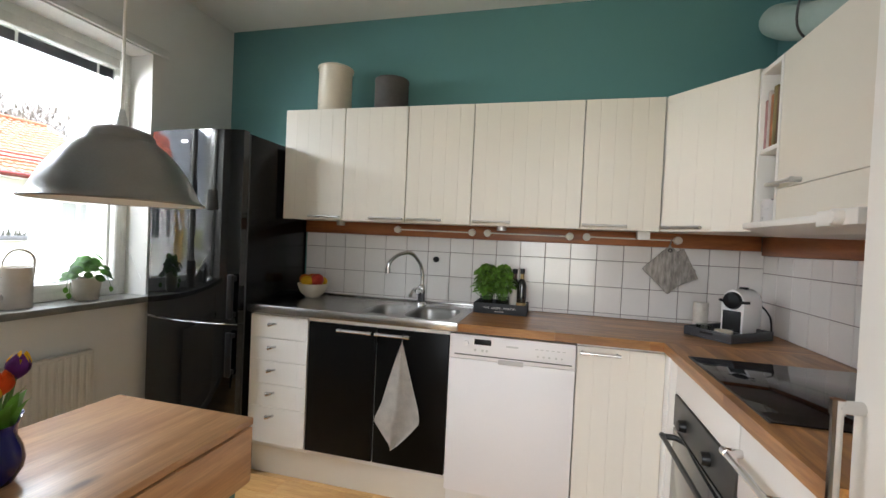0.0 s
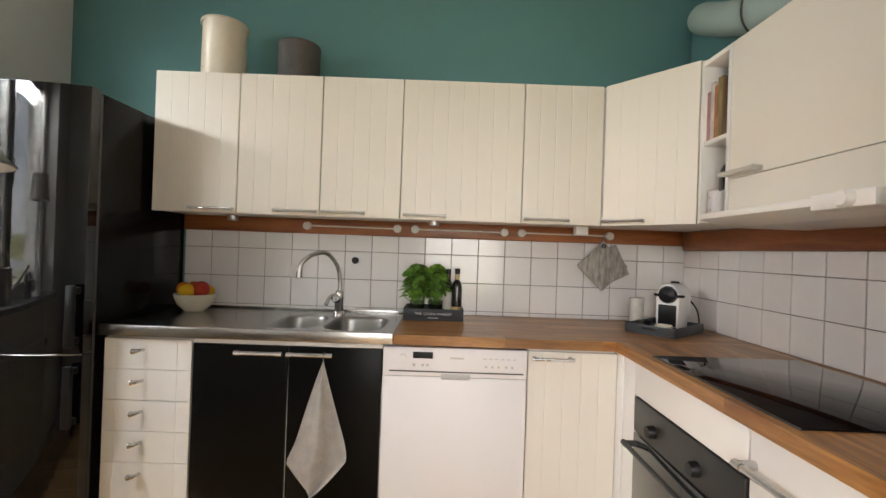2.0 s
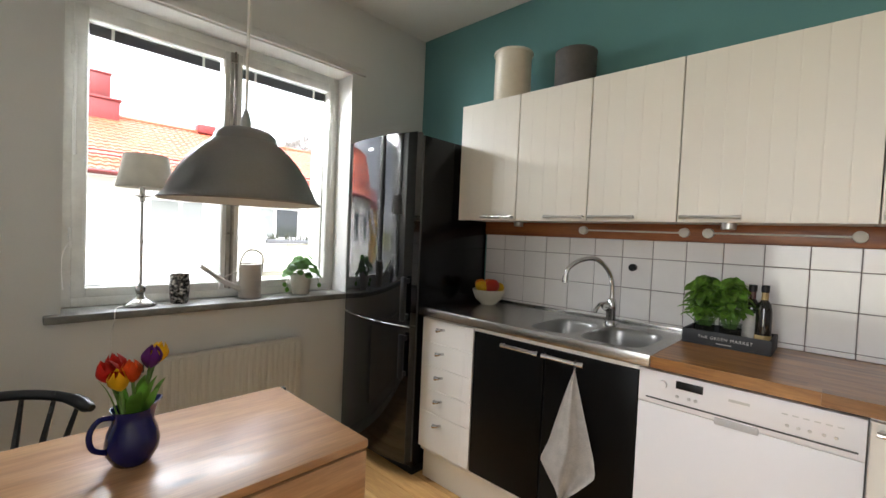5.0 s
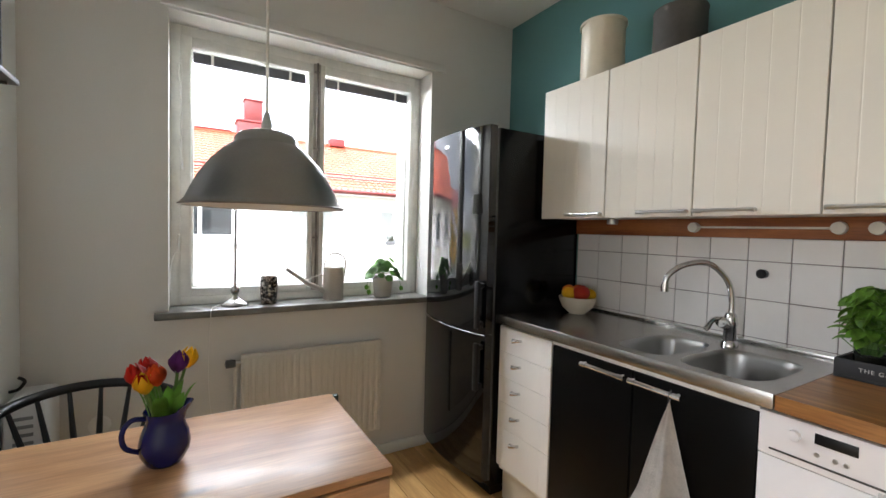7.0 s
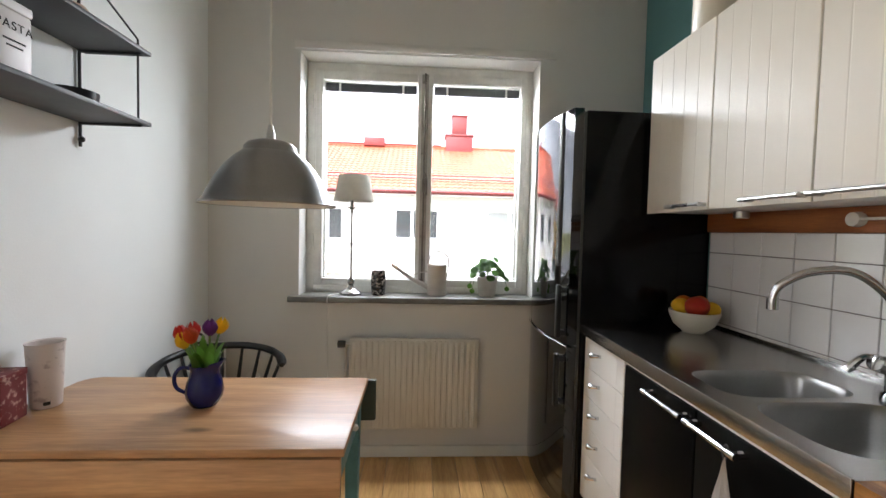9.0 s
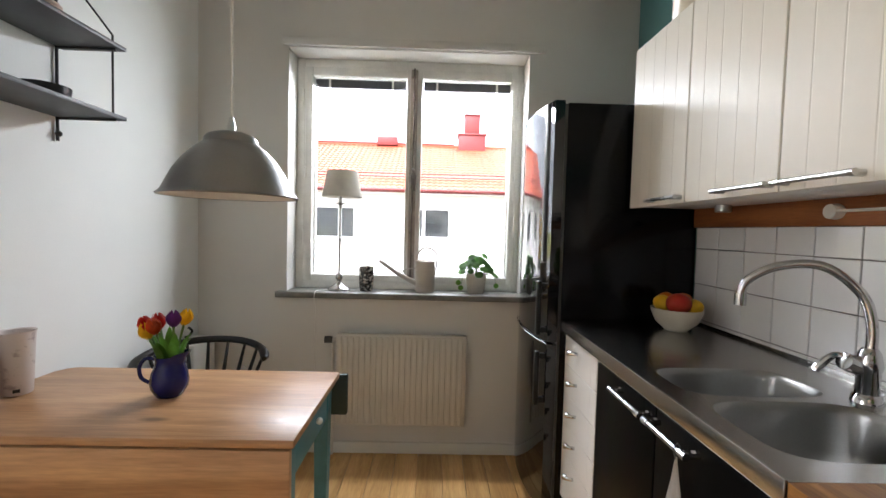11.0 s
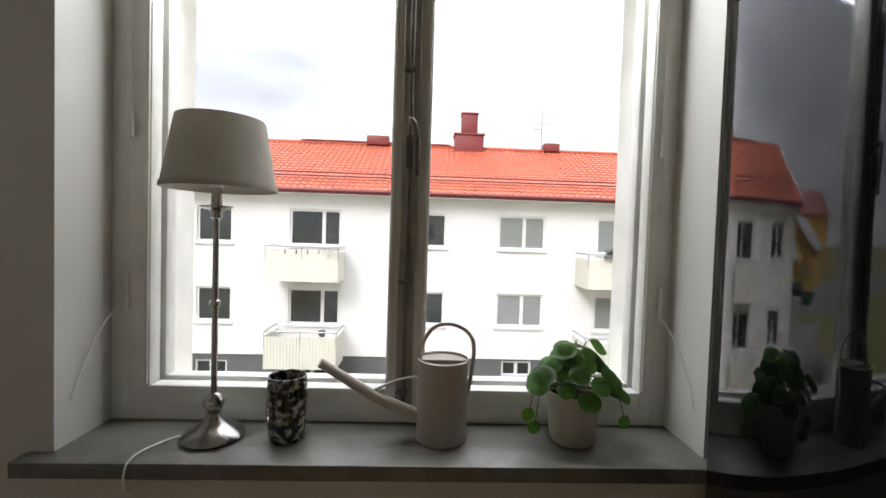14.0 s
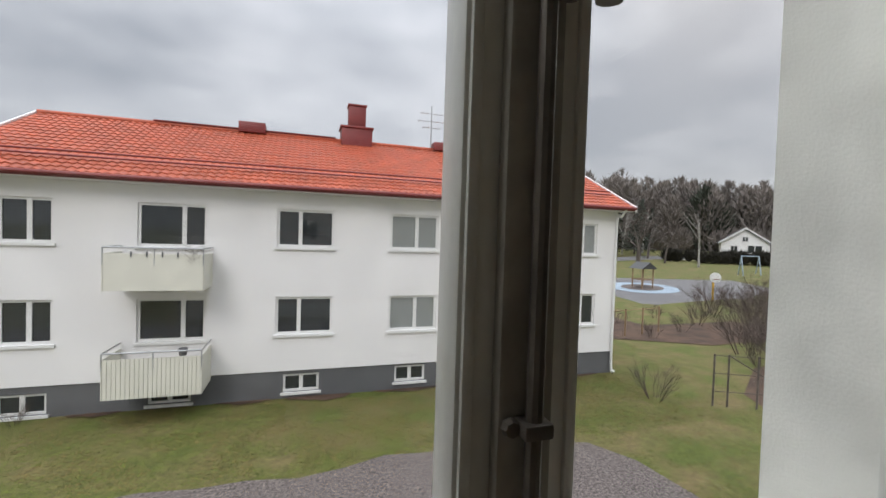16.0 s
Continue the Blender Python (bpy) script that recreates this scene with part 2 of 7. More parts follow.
M_COUNTER = wood("oiled_hardwood_worktop", (0.2, 0.078, 0.019), (0.43, 0.21, 0.064), 0.34, "y", 16, per_object=0.22, coat=0.12)
M_COUNTERX = wood("oiled_hardwood_worktop_cross", (0.2, 0.078, 0.019), (0.43, 0.21, 0.064), 0.34, "x", 16, per_object=0.22, coat=0.12)
M_BOARD = wood("stained_red_brown_board", (0.2, 0.058, 0.016), (0.36, 0.125, 0.038), 0.4, "y", 18, coat=0.1)
M_BOARDX = wood("stained_red_brown_board_cross", (0.2, 0.058, 0.016), (0.36, 0.125, 0.038), 0.4, "x", 18, coat=0.1)
M_TABLE = wood("worn_pine_tabletop", (0.33, 0.165, 0.07), (0.5, 0.285, 0.138), 0.36, "x", 11, knots=True, coat=0.1)
M_FLOOR = wood("pine_floorboard", (0.55, 0.3, 0.1), (0.74, 0.45, 0.18), 0.38, "y", 12, per_object=0.12, knots=True, coat=0.2)
M_TEALWOOD = mat("teal_painted_wood", (0.06, 0.20, 0.235), 0.45, vary=0.08, scale=12, bump=0.1)
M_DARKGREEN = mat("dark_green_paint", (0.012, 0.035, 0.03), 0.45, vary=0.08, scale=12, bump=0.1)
M_TILE = mat("white_glazed_tile", (0.74, 0.715, 0.69), 0.15, vary=0.012, scale=7, per_object=0.03, coat=0.3, rough_vary=0.04)
M_GROUT = mat("grey_grout", (0.24, 0.205, 0.19), 0.9, vary=0.1, scale=25, bump=0.2)
M_STONE = mat("grey_stone_sill", (0.19, 0.185, 0.165), 0.35, vary=0.14, scale=14, bump=0.06, bump_scale=150)
M_RAD = mat("radiator_enamel", (0.66, 0.635, 0.57), 0.38, vary=0.02, scale=4)
M_APPL = mat("white_appliance_enamel", (0.8, 0.78, 0.775), 0.42, vary=0.008, scale=3)
M_GREYPL = mat("dark_grey_plastic", (0.05, 0.05, 0.05), 0.4, vary=0.05, scale=10)
M_BLACKPL = mat("black_plastic", (0.008, 0.008, 0.009), 0.35, vary=0.05, scale=10, spec=0.3)
M_GRIP = mat("pale_grey_plastic", (0.5, 0.49, 0.48), 0.4, vary=0.02)
M_HOB = mat("black_ceramic_glass", (0.003, 0.003, 0.004), 0.05, vary=0.02, spec=0.35, rough_vary=0.015)
M_OVEN = mat("dark_steel_panel", (0.05, 0.05, 0.048), 0.38, metal=0.5, vary=0.04, scale=6)
M_OVENGLASS = mat("oven_glass", (0.02, 0.02, 0.02), 0.08, vary=0.02, coat=0.5, rough_vary=0.02)
M_ALU = mat("spun_aluminium", (0.28, 0.275, 0.272), 0.36, metal=1.0, vary=0.05, scale=6, bump=0.03, bump_scale=200)
M_ALUIN = mat("lamp_inside_white", (0.7, 0.69, 0.66), 0.6, vary=0.02)
M_BLACKWOOD = mat("black_painted_wood", (0.008, 0.008, 0.009), 0.3, vary=0.1, scale=14, bump=0.08)
M_BLACKMETAL = mat("black_powder_coat", (0.012, 0.012, 0.013), 0.45, vary=0.06, scale=12)
M_SHELF = mat("dark_grey_shelf_board", (0.045, 0.045, 0.05), 0.5, vary=0.08, scale=14, bump=0.06)
M_LINEN = mat("linen_lampshade", (0.62, 0.59, 0.52), 0.9, vary=0.04, scale=20, bump=0.25, bump_scale=400, sheen=0.1, through_light=0.3)
M_TOWEL = mat("waffle_cotton", (0.7, 0.655, 0.6), 0.95, vary=0.06, scale=22, bump=0.5, bump_scale=140, sheen=0.3)
M_CREAM = mat("cream_enamel", (0.7, 0.63, 0.5), 0.3, vary=0.03, scale=8, coat=0.2)
M_DGREY = mat("dark_grey_stoneware", (0.085, 0.078, 0.072), 0.75, vary=0.1, scale=10, bump=0.15)
M_POT = mat("matte_ceramic_pot", (0.56, 0.52, 0.45), 0.6, vary=0.05, scale=12, bump=0.06)
M_CAN = mat("beige_enamelled_metal", (0.52, 0.47, 0.41), 0.35, vary=0.04, scale=9)
M_BLUE = mat("cobalt_glaze", (0.008, 0.01, 0.095), 0.14, vary=0.08, scale=10, spec=0.4, rough_vary=0.03)
M_LEAF = mat("pilea_leaf", (0.14, 0.31, 0.065), 0.35, vary=0.15, scale=22, per_object=0.25, bump=0.05, through_light=0.4)
M_BASIL = mat("basil_leaf", (0.17, 0.35, 0.045), 0.4, vary=0.25, scale=30, bump=0.15, bump_scale=90, through_light=0.3)
M_STEM = mat("green_stem", (0.13, 0.24, 0.06), 0.5, vary=0.1, scale=30)
M_TULIPLEAF = mat("tulip_leaf", (0.16, 0.36, 0.05), 0.42, vary=0.12, scale=18, through_light=0.35)
M_SOIL = mat("potting_soil", (0.03, 0.022, 0.016), 0.95, vary=0.3, scale=60, bump=0.6, bump_scale=90)
M_RED = mat("red_petal", (0.62, 0.02, 0.008), 0.45, vary=0.15, scale=25, through_light=0.3)
M_ORANGE = mat("orange_petal", (0.72, 0.1, 0.008), 0.45, vary=0.15, scale=25, through_light=0.3)
M_YELLOW = mat("yellow_petal", (0.85, 0.54, 0.01), 0.45, vary=0.12, scale=25, through_light=0.3)
M_PURPLE = mat("purple_petal", (0.17, 0.03, 0.21), 0.45, vary=0.15, scale=25, through_light=0.3)
M_LEMON = mat("lemon_peel", (0.66, 0.38, 0.015), 0.45, spec=0.25, vary=0.06, scale=20, bump=0.3, bump_scale=130)
M_APPLE = mat("apple_skin", (0.36, 0.018, 0.012), 0.4, spec=0.25, vary=0.0, scale=14, second=(0.4, 0.06, 0.02))
M_ORANGEPEEL = mat("orange_peel", (0.58, 0.135, 0.008), 0.45, spec=0.25, vary=0.06, scale=20, bump=0.3, bump_scale=130)
M_BOWL = mat("cream_stoneware_bowl", (0.68, 0.62, 0.5), 0.3, vary=0.03, scale=10, coat=0.2)
M_BOTTLE = mat("dark_bottle_glass", (0.012, 0.010, 0.008), 0.08, vary=0.05, coat=0.6, rough_vary=0.02)
M_LABEL = mat("paper_label", (0.55, 0.52, 0.47), 0.8, vary=0.05, scale=30)
M_GOLDLABEL = mat("gold_label", (0.36, 0.26, 0.10), 0.5, vary=0.1, scale=40)
M_SLATE = mat("dark_slate_tray", (0.022, 0.023, 0.026), 0.6, vary=0.1, scale=14, bump=0.1)
M_GREYTRAY = mat("grey_black_tray", (0.04, 0.042, 0.048), 0.4, vary=0.08, scale=14)
M_LETTER = mat("white_lettering", (0.6, 0.58, 0.55), 0.7)
M_BLACKLETTER = mat("black_lettering", (0.02, 0.02, 0.02), 0.7)
M_PLASTICW = mat("white_plastic", (0.78, 0.77, 0.74), 0.35, vary=0.01)
M_RAIL = mat("white_painted_rail", (0.7, 0.67, 0.6), 0.4, vary=0.03, scale=12)
M_PIPE = mat("painted_duct", (0.36, 0.45, 0.42), 0.5, vary=0.03, scale=8)
M_BLIND = mat("dark_blind_slat", (0.05, 0.05, 0.055), 0.5, vary=0.05)
M_ESP = mat("tarnished_bolt", (0.16, 0.135, 0.115), 0.45, metal=0.4, vary=0.15, scale=20)
M_CORK = mat("brown_cardboard", (0.3, 0.2, 0.12), 0.85, vary=0.08, scale=20)
M_CUP = mat("pale_patterned_cup", (0.66, 0.6, 0.57), 0.35, vary=0.0, scale=38, second=(0.42, 0.36, 0.35), mix=0.25)
M_REDBOX = mat("red_patterned_box", (0.13, 0.012, 0.014), 0.5, vary=0.0, scale=60, second=(0.46, 0.32, 0.26), mix=0.22)
M_SPECKLE = mat("black_white_speckled_glass", (0.006, 0.006, 0.006), 0.12, vary=0.0, scale=62, second=(0.62, 0.57, 0.5), mix=0.14, coat=0.4)
M_PHOLD = mat("grey_quilted_cloth", (0.36, 0.33, 0.30), 0.95, vary=0.2, scale=70, bump=0.5, bump_scale=120, stretch=(1, 1, 0.25), sheen=0.2)
M_SPINE = [mat("book_spine_" + n, c, 0.6, vary=0.15, scale=40, stretch=(1, 1, 0.3)) for n, c in
           (("green", (0.09, 0.11, 0.04)), ("brown", (0.16, 0.08, 0.04)), ("olive", (0.26, 0.2, 0.08)), ("russet", (0.42, 0.16, 0.07)), ("white", (0.62, 0.56, 0.52)), ("pink", (0.5, 0.27, 0.27)))]
M_GLASS = glass("window_glass", 0.0, (1, 1, 1), 0.985)
M_TUMBLER = glass("drinking_glass", 0.02, (0.92, 0.95, 0.93), 0.88)


# ---- mesh helpers ----
def add_box(bm, x0, x1, y0, y1, z0, z1, bevel=0.0, seg=2):
    one = bmesh.new()
    bmesh.ops.create_cube(one, size=1)
    bmesh.ops.scale(one, vec=(abs(x1 - x0), abs(y1 - y0), abs(z1 - z0)), verts=one.verts)
    bmesh.ops.translate(one, vec=((x0 + x1) / 2, (y0 + y1) / 2, (z0 + z1) / 2), verts=one.verts)
    if bevel:
        bmesh.ops.bevel(one, geom=one.edges[:], offset=bevel, segments=seg, affect="EDGES", profile=0.5)
    merge(bm, one)
    return bm


def merge(bm, one):
    me = bpy.data.meshes.new("tmp")
    one.to_mesh(me)
    one.free()
    bm.from_mesh(me)
    bpy.data.meshes.remove(me)


def box(*a, **k):
    return add_box(bmesh.new(), *a, **k)


def lathe(profile, centre=(0, 0, 0), seg=28, bm=None, turn=None):
    """A turned body from (radius, height) pairs."""
    one = bmesh.new()
    rings = []
    for r, z in profile:
        if r < 1e-5:
            rings.append([one.verts.new((0, 0, z))])
        else:
            rings.append([one.verts.new((r * math.cos(2 * math.pi * k / seg), r * math.sin(2 * math.pi * k / seg), z)) for k in range(seg)])
    for a, b in zip(rings, rings[1:]):
        for k in range(seg):
            q = [a[k % len(a)], a[(k + 1) % len(a)], b[(k + 1) % len(b)], b[k % len(b)]]
            q = list(dict.fromkeys(q))
            if len(q) > 2:
                one.faces.new(q)
    if turn:
        bmesh.ops.transform(one, matrix=turn, verts=one.verts)
    bmesh.ops.translate(one, vec=centre, verts=one.verts)
    if bm is None:
        return one
    merge(bm, one)
    return bm


def tube(points, radius, seg=10, bm=None, taper=None, flat=1.0):
    """A round bar along points; taper gives a radius factor for each point."""
    one = bmesh.new()
    pts = [Vector(p) for p in points]
    rings, side = [], None
    for k, p in enumerate(pts):
        way = (pts[min(k + 1, len(pts) - 1)] - pts[max(k - 1, 0)]).normalized()
        if side is None:
            side = way.orthogonal().normalized()
        side = (side - way * side.dot(way)).normalized()
        up = way.cross(side)
        r = radius * (taper[k] if taper else 1)
        rings.append([one.verts.new(p + r * (math.cos(2 * math.pi * j / seg) * side + flat * math.sin(2 * math.pi * j / seg) * up)) for j in range(seg)])
    for a, b in zip(rings, rings[1:]):
        for j in range(seg):
            one.faces.new((a[j], a[(j + 1) % seg], b[(j + 1) % seg], b[j]))
    one.faces.new(rings[0][::-1])
    one.faces.new(rings[-1])
    if bm is None:
        return one
    merge(bm, one)
    return bm


def prism(outline, axis, lo, hi, bevel=0.0):
    """A flat outline of (a, b) pairs pushed along an axis; (a, b) are the two other axes in order."""
    one = bmesh.new()
    put = {"x": lambda a, b, c: (c, a, b), "y": lambda a, b, c: (a, c, b), "z": lambda a, b, c: (a, b, c)}[axis]
    low, top = [one.verts.new(put(a, b, lo)) for a, b in outline], [one.verts.new(put(a, b, hi)) for a, b in outline]
    one.faces.new(low)
    one.faces.new(top)
    n = len(outline)
    for k in range(n):
        one.faces.new((low[k], low[(k + 1) % n], top[(k + 1) % n], top[k]))
    bmesh.ops.recalc_face_normals(one, faces=one.faces)
    if bevel:
        bmesh.ops.bevel(one, geom=one.edges[:], offset=bevel, segments=2, affect="EDGES", profile=0.5)
    return one


def ball(centre, r, squash=(1, 1, 1), seg=16, bm=None):
    one = bmesh.new()
    bmesh.ops.create_uvsphere(one, u_segments=seg, v_segments=max(6, seg * 2 // 3), radius=r)
    bmesh.ops.scale(one, vec=squash, verts=one.verts)
    bmesh.ops.translate(one, vec=centre, verts=one.verts)
    if bm is None:
        return one
    merge(bm, one)
    return bm


def bend(points, steps=8):
    """A smooth curve through points."""
    pts = [Vector(p) for p in points]
    out = []
    for k in range(len(pts) - 1):
        a, b, c, d = pts[max(k - 1, 0)], pts[k], pts[k + 1], pts[min(k + 2, len(pts) - 1)]
        for s in range(steps):
            u = s / steps
            out.append(0.5 * (2 * b + (c - a) * u + (2 * a - 5 * b + 4 * c - d) * u * u + (3 * b - a - 3 * c + d) * u ** 3))
    out.append(pts[-1])
    return out


def moved(bm, m):
    bmesh.ops.transform(bm, matrix=m, verts=bm.verts)
    return bm


def link(name, bm, material, smooth=35):
    bmesh.ops.recalc_face_normals(bm, faces=bm.faces)
    me = bpy.data.meshes.new(name)
    bm.to_mesh(me)
    bm.free()
    me.materials.append(material)
    if smooth:
        me.shade_smooth()
        me.set_sharp_from_angle(angle=radians(smooth))
    return new(name, me)


def part(name, bm, material, parent, label="", smooth=35):
    ob = link(name, bm, material, smooth)
    ob.parent = parent
    base = parent.matrix_basis if parent.type == "EMPTY" else Matrix.Identity(4)
    ob.matrix_parent_inverse = base.inverted()
    return tagged(ob, label)


def thing(name, label, category, at=(0, 0, 0), group="", kind=""):
    ob = new(name)
    ob.empty_display_size = 0.05
    ob.matrix_basis = Matrix.Translation(at)
    return tagged(ob, label, category, group, kind)


def single(name, bm, material, label, category, group="", kind="", smooth=35):
    return tagged(link(name, bm, material, smooth), label, category, group, kind)


def structure(name, bm, material, label="", smooth=35):
    return tagged(link(name, bm, material, smooth), label or name.replace("_", " "), "structure", kind="structure")


def lettering(words, size, m, material, parent, label="", name="lettering"):
    cu = bpy.data.curves.new("words", "FONT")
    cu.space_character = 1.2
    cu.body, cu.size, cu.align_x, cu.align_y, cu.extrude = words, size, "CENTER", "CENTER", 0.0004
    tmp = new("words", cu)
    me = bpy.data.meshes.new_from_object(tmp.evaluated_get(bpy.context.evaluated_depsgraph_get()))
    bpy.data.objects.remove(tmp)
    me.transform(m)
    me.materials.clear()
    me.materials.append(material)
    ob = new(name, me)
    ob.parent = parent
    base = parent.matrix_basis if parent.type == "EMPTY" else Matrix.Identity(4)
    ob.matrix_parent_inverse = base.inverted()
    return tagged(ob, label)


# ---- the room ----
W, BACK, CEIL, FLOOR = 2.465, -3.31, 2.69, -0.03
SILL, HEAD, WL, WR = 0.905, 2.272, 0.5, 1.85


def floor_sheet():
    return box(-1.6, W + 0.3, BACK - 0.3, 0.36, FLOOR - 0.2, FLOOR - 0.022)


floor = structure("floor", floor_sheet(), M_FLOOR, "oiled pine plank floor")
structure("ceiling", box(-1.6, W + 0.3, BACK - 0.3, 0.36, CEIL, CEIL + 0.2), M_CEIL, "painted plaster ceiling")

wall_w = bmesh.new()
for x0, x1, z0, z1 in ((-0.12, WL, FLOOR - 0.2, CEIL), (WR, W + 0.3, FLOOR - 0.2, CEIL), (WL, WR, FLOOR - 0.2, SILL - 0.03), (WL, WR, HEAD, CEIL)):
    add_box(wall_w, x0, x1, 0, 0.254, z0, z1)
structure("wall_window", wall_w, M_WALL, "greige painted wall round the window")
M_RENDERED = mat("white_facade_render", (0.84, 0.83, 0.77), 0.85, vary=0.07, scale=9.0, bump=0.3, bump_scale=190)
OL, OR = 0.548, 1.82
wall_o = bmesh.new()
for x0, x1, z0, z1 in ((-6, OL, -4.2, CEIL + 3.0), (OR, 9, -4.2, CEIL + 3.0), (OL, OR, -4.2, SILL), (OL, OR, HEAD - 0.01, CEIL + 3.0)):
    add_box(wall_o, x0, x1, 0.258, 0.42, z0, z1)
structure("wall_outer_skin", wall_o, M_RENDERED, "white rendered outer wall of the house")
structure("wall_teal", box(W, W + 0.3, BACK - 0.3, 0, FLOOR - 0.2, CEIL), M_TEAL, "teal painted kitchen wall")
structure("wall_back", box(-0.12, W, BACK - 0.3, BACK, FLOOR - 0.2, CEIL), M_TEAL, "teal painted wall behind the hob")
D0, D1, DH = -2.68, -1.84, 2.08
wall_l = bmesh.new()
for y0, y1, z0, z1 in ((BACK, D0, FLOOR - 0.2, CEIL), (D1, 0, FLOOR - 0.2, CEIL), (D0, D1, DH, CEIL)):
    add_box(wall_l, -0.12, 0, y0, y1, z0, z1)
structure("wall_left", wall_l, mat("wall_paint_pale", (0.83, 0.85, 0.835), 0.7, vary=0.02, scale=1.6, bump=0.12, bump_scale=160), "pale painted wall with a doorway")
# unseen hall; its large opening is added for the fill lamp
hall = bmesh.new()
for y0, y1, z0, z1 in ((BACK - 0.3, -2.85, FLOOR - 0.2, CEIL), (-0.95, 0.2, FLOOR - 0.2, CEIL), (-2.85, -0.95, FLOOR - 0.2, 0.65), (-2.85, -0.95, 2.35, CEIL)):
    add_box(hall, -1.7, -1.6, y0, y1, z0, z1)
add_box(hall, -1.6, -0.12, BACK - 0.3, BACK - 0.2, FLOOR - 0.2, CEIL)
add_box(hall, -1.6, -0.12, 0.1, 0.2, FLOOR - 0.2, CEIL)
structure("wall_hall", hall, M_WALL, "plain unseen hall walls beyond the doorway, open at the fill lamp")
trim = bmesh.new()
for y0, y1, z0, z1 in ((D0 - 0.07, D0, FLOOR, DH + 0.07), (D1, D1 + 0.07, FLOOR, DH + 0.07), (D0, D1, DH, DH + 0.07)):
    add_box(trim, 0.001, 0.018, y0, y1, z0, z1, 0.003)
structure("trim", trim, M_WHITE, "white door casing")
skirt = bmesh.new()
add_box(skirt, 0.0, 1.86, -0.016, -0.001, FLOOR, 0.035, 0.003)
add_box(skirt, 0.001, 0.016, D1 + 0.07, -0.016, FLOOR, 0.035, 0.003)
structure("baseboard", skirt, M_WHITE, "low painted baseboard")

# ---- window: sill, frame, two casements ----
structure("window_sill_slab", box(0.447, 1.95, -0.042, 0.17, 0.872, SILL, 0.004), M_STONE, "polished grey stone window sill")
window = tagged(new("window_1"), "white two-casement window with a steel espagnolette bolt", "window", kind="structure")
FY0, FY1 = 0.155, 0.25
fr = bmesh.new()
for x0, x1, z0, z1 in ((WL, WL + 0.045, SILL, HEAD), (WR - 0.035, WR, SILL, HEAD), (WL + 0.045, WR - 0.035, HEAD - 0.05, HEAD), (WL + 0.045, WR - 0.035, SILL, SILL + 0.045)):
    add_box(fr, x0, x1, FY0, FY1, z0, z1, 0.003)
part("window_frame", fr, M_FRAME, window)
MID = 1.198


def sash(x0, x1, left):
    """One casement with inner and outer leaf and its panes."""
    wl, wr = (0.05, 0.047) if left else (0.047, 0.036)
    for name, y0, y1, inset in (("inner_sash", 0.15, 0.192, 0.0), ("outer_sash", 0.2, 0.24, 0.008)):
        bm = bmesh.new()
        z0, z1 = SILL + 0.043, HEAD - 0.048
        wl2, wr2 = (wl, wr) if inset == 0 else (wl + inset if left else 0.04, 0.017 if left else wr + inset)
        for a, b, c, d in ((x0, x0 + wl2, z0, z1), (x1 - wr2, x1, z0, z1), (x0 + wl2, x1 - wr2, z0, z0 + 0.042 + inset), (x0 + wl2, x1 - wr2, z1 - 0.05 - inset, z1)):
            add_box(bm, a, b, y0, y1, c, d, 0.004)
        if name == "inner_sash":
            for a, b, c, d in ((x0 + wl - 0.012, x0 + wl - 0.004, z0 + 0.045, z1 - 0.04), (x1 - wr + 0.004, x1 - wr + 0.012, z0 + 0.045, z1 - 0.04)):
                add_box(bm, a, b, y0 - 0.004, y0 + 0.002, c, d, 0.0015)
        sh = part(name, bm, M_FRAME, window)
        pane = part("pane", box(x0 + wl2 - 0.004, x1 - wr2 + 0.004, (y0 + y1) / 2 - 0.002, (y0 + y1) / 2 + 0.002, z0 + 0.037, z1 - 0.045), M_GLASS, sh, smooth=0)
        pane.visible_shadow = False
    bl = bmesh.new()
    zt = HEAD - 0.105
    for k in range(6):
        add_box(bl, x0 + wl + 0.005, x1 - wr - 0.005, 0.1935, 0.1985, zt - 0.0085 * k - 0.0082, zt - 0.0085 * k)
    b = part("blind", bl, M_BLIND, window, "dark raised venetian blind")
    cords = bmesh.new()
    for u in (0.16, 0.84):
        xx = x0 + wl + u * (x1 - x0 - wl - wr)
        add_box(cords, xx - 0.006, xx + 0.006, 0.1925, 0.1932, zt - 0.054, zt + 0.004)
    part("ladder_tape", cords, M_WHITE, b)
    hinge = bmesh.new()
    xh = x0 - 0.004 if left else x1 + 0.004
    for z in (1.17, 2.0):
        lathe([(0, 0), (0.006, 0), (0.006, 0.085), (0, 0.09)], (xh, 0.147, z), 10, hinge)
    part("hinge", hinge, M_FRAME, window)


sash(WL + 0.043, MID, True)
sash(MID, WR - 0.033, False)
part("cover_strip", box(MID - 0.022, MID + 0.018, 0.136, 0.15, SILL + 0.05, HEAD - 0.05, 0.004), M_STRIP, window, "cover strip coloured grey-brown to look backlit")
esp = bmesh.new()
tube([(MID - 0.002, 0.126, SILL + 0.05), (MID - 0.002, 0.126, HEAD - 0.05)], 0.0055, 10, esp)
for z in (0.99, 1.254, 1.75, 2.17):
    add_box(esp, MID - 0.012, MID + 0.008, 0.118, 0.136, z - 0.005, z + 0.005, 0.002)
    lathe([(0, 0), (0.006, 0), (0.005, 0.006), (0, 0.007)], (MID - 0.016, 0.132, z), 8, esp, pose(0, 0, 0, 90))
bolt = part("espagnolette_bolt", esp, M_ESP, window, "tarnished window bolt rod")
hb = bmesh.new()
add_box(hb, MID - 0.012, MID + 0.022, 0.116, 0.136, 1.52, 1.6, 0.005)
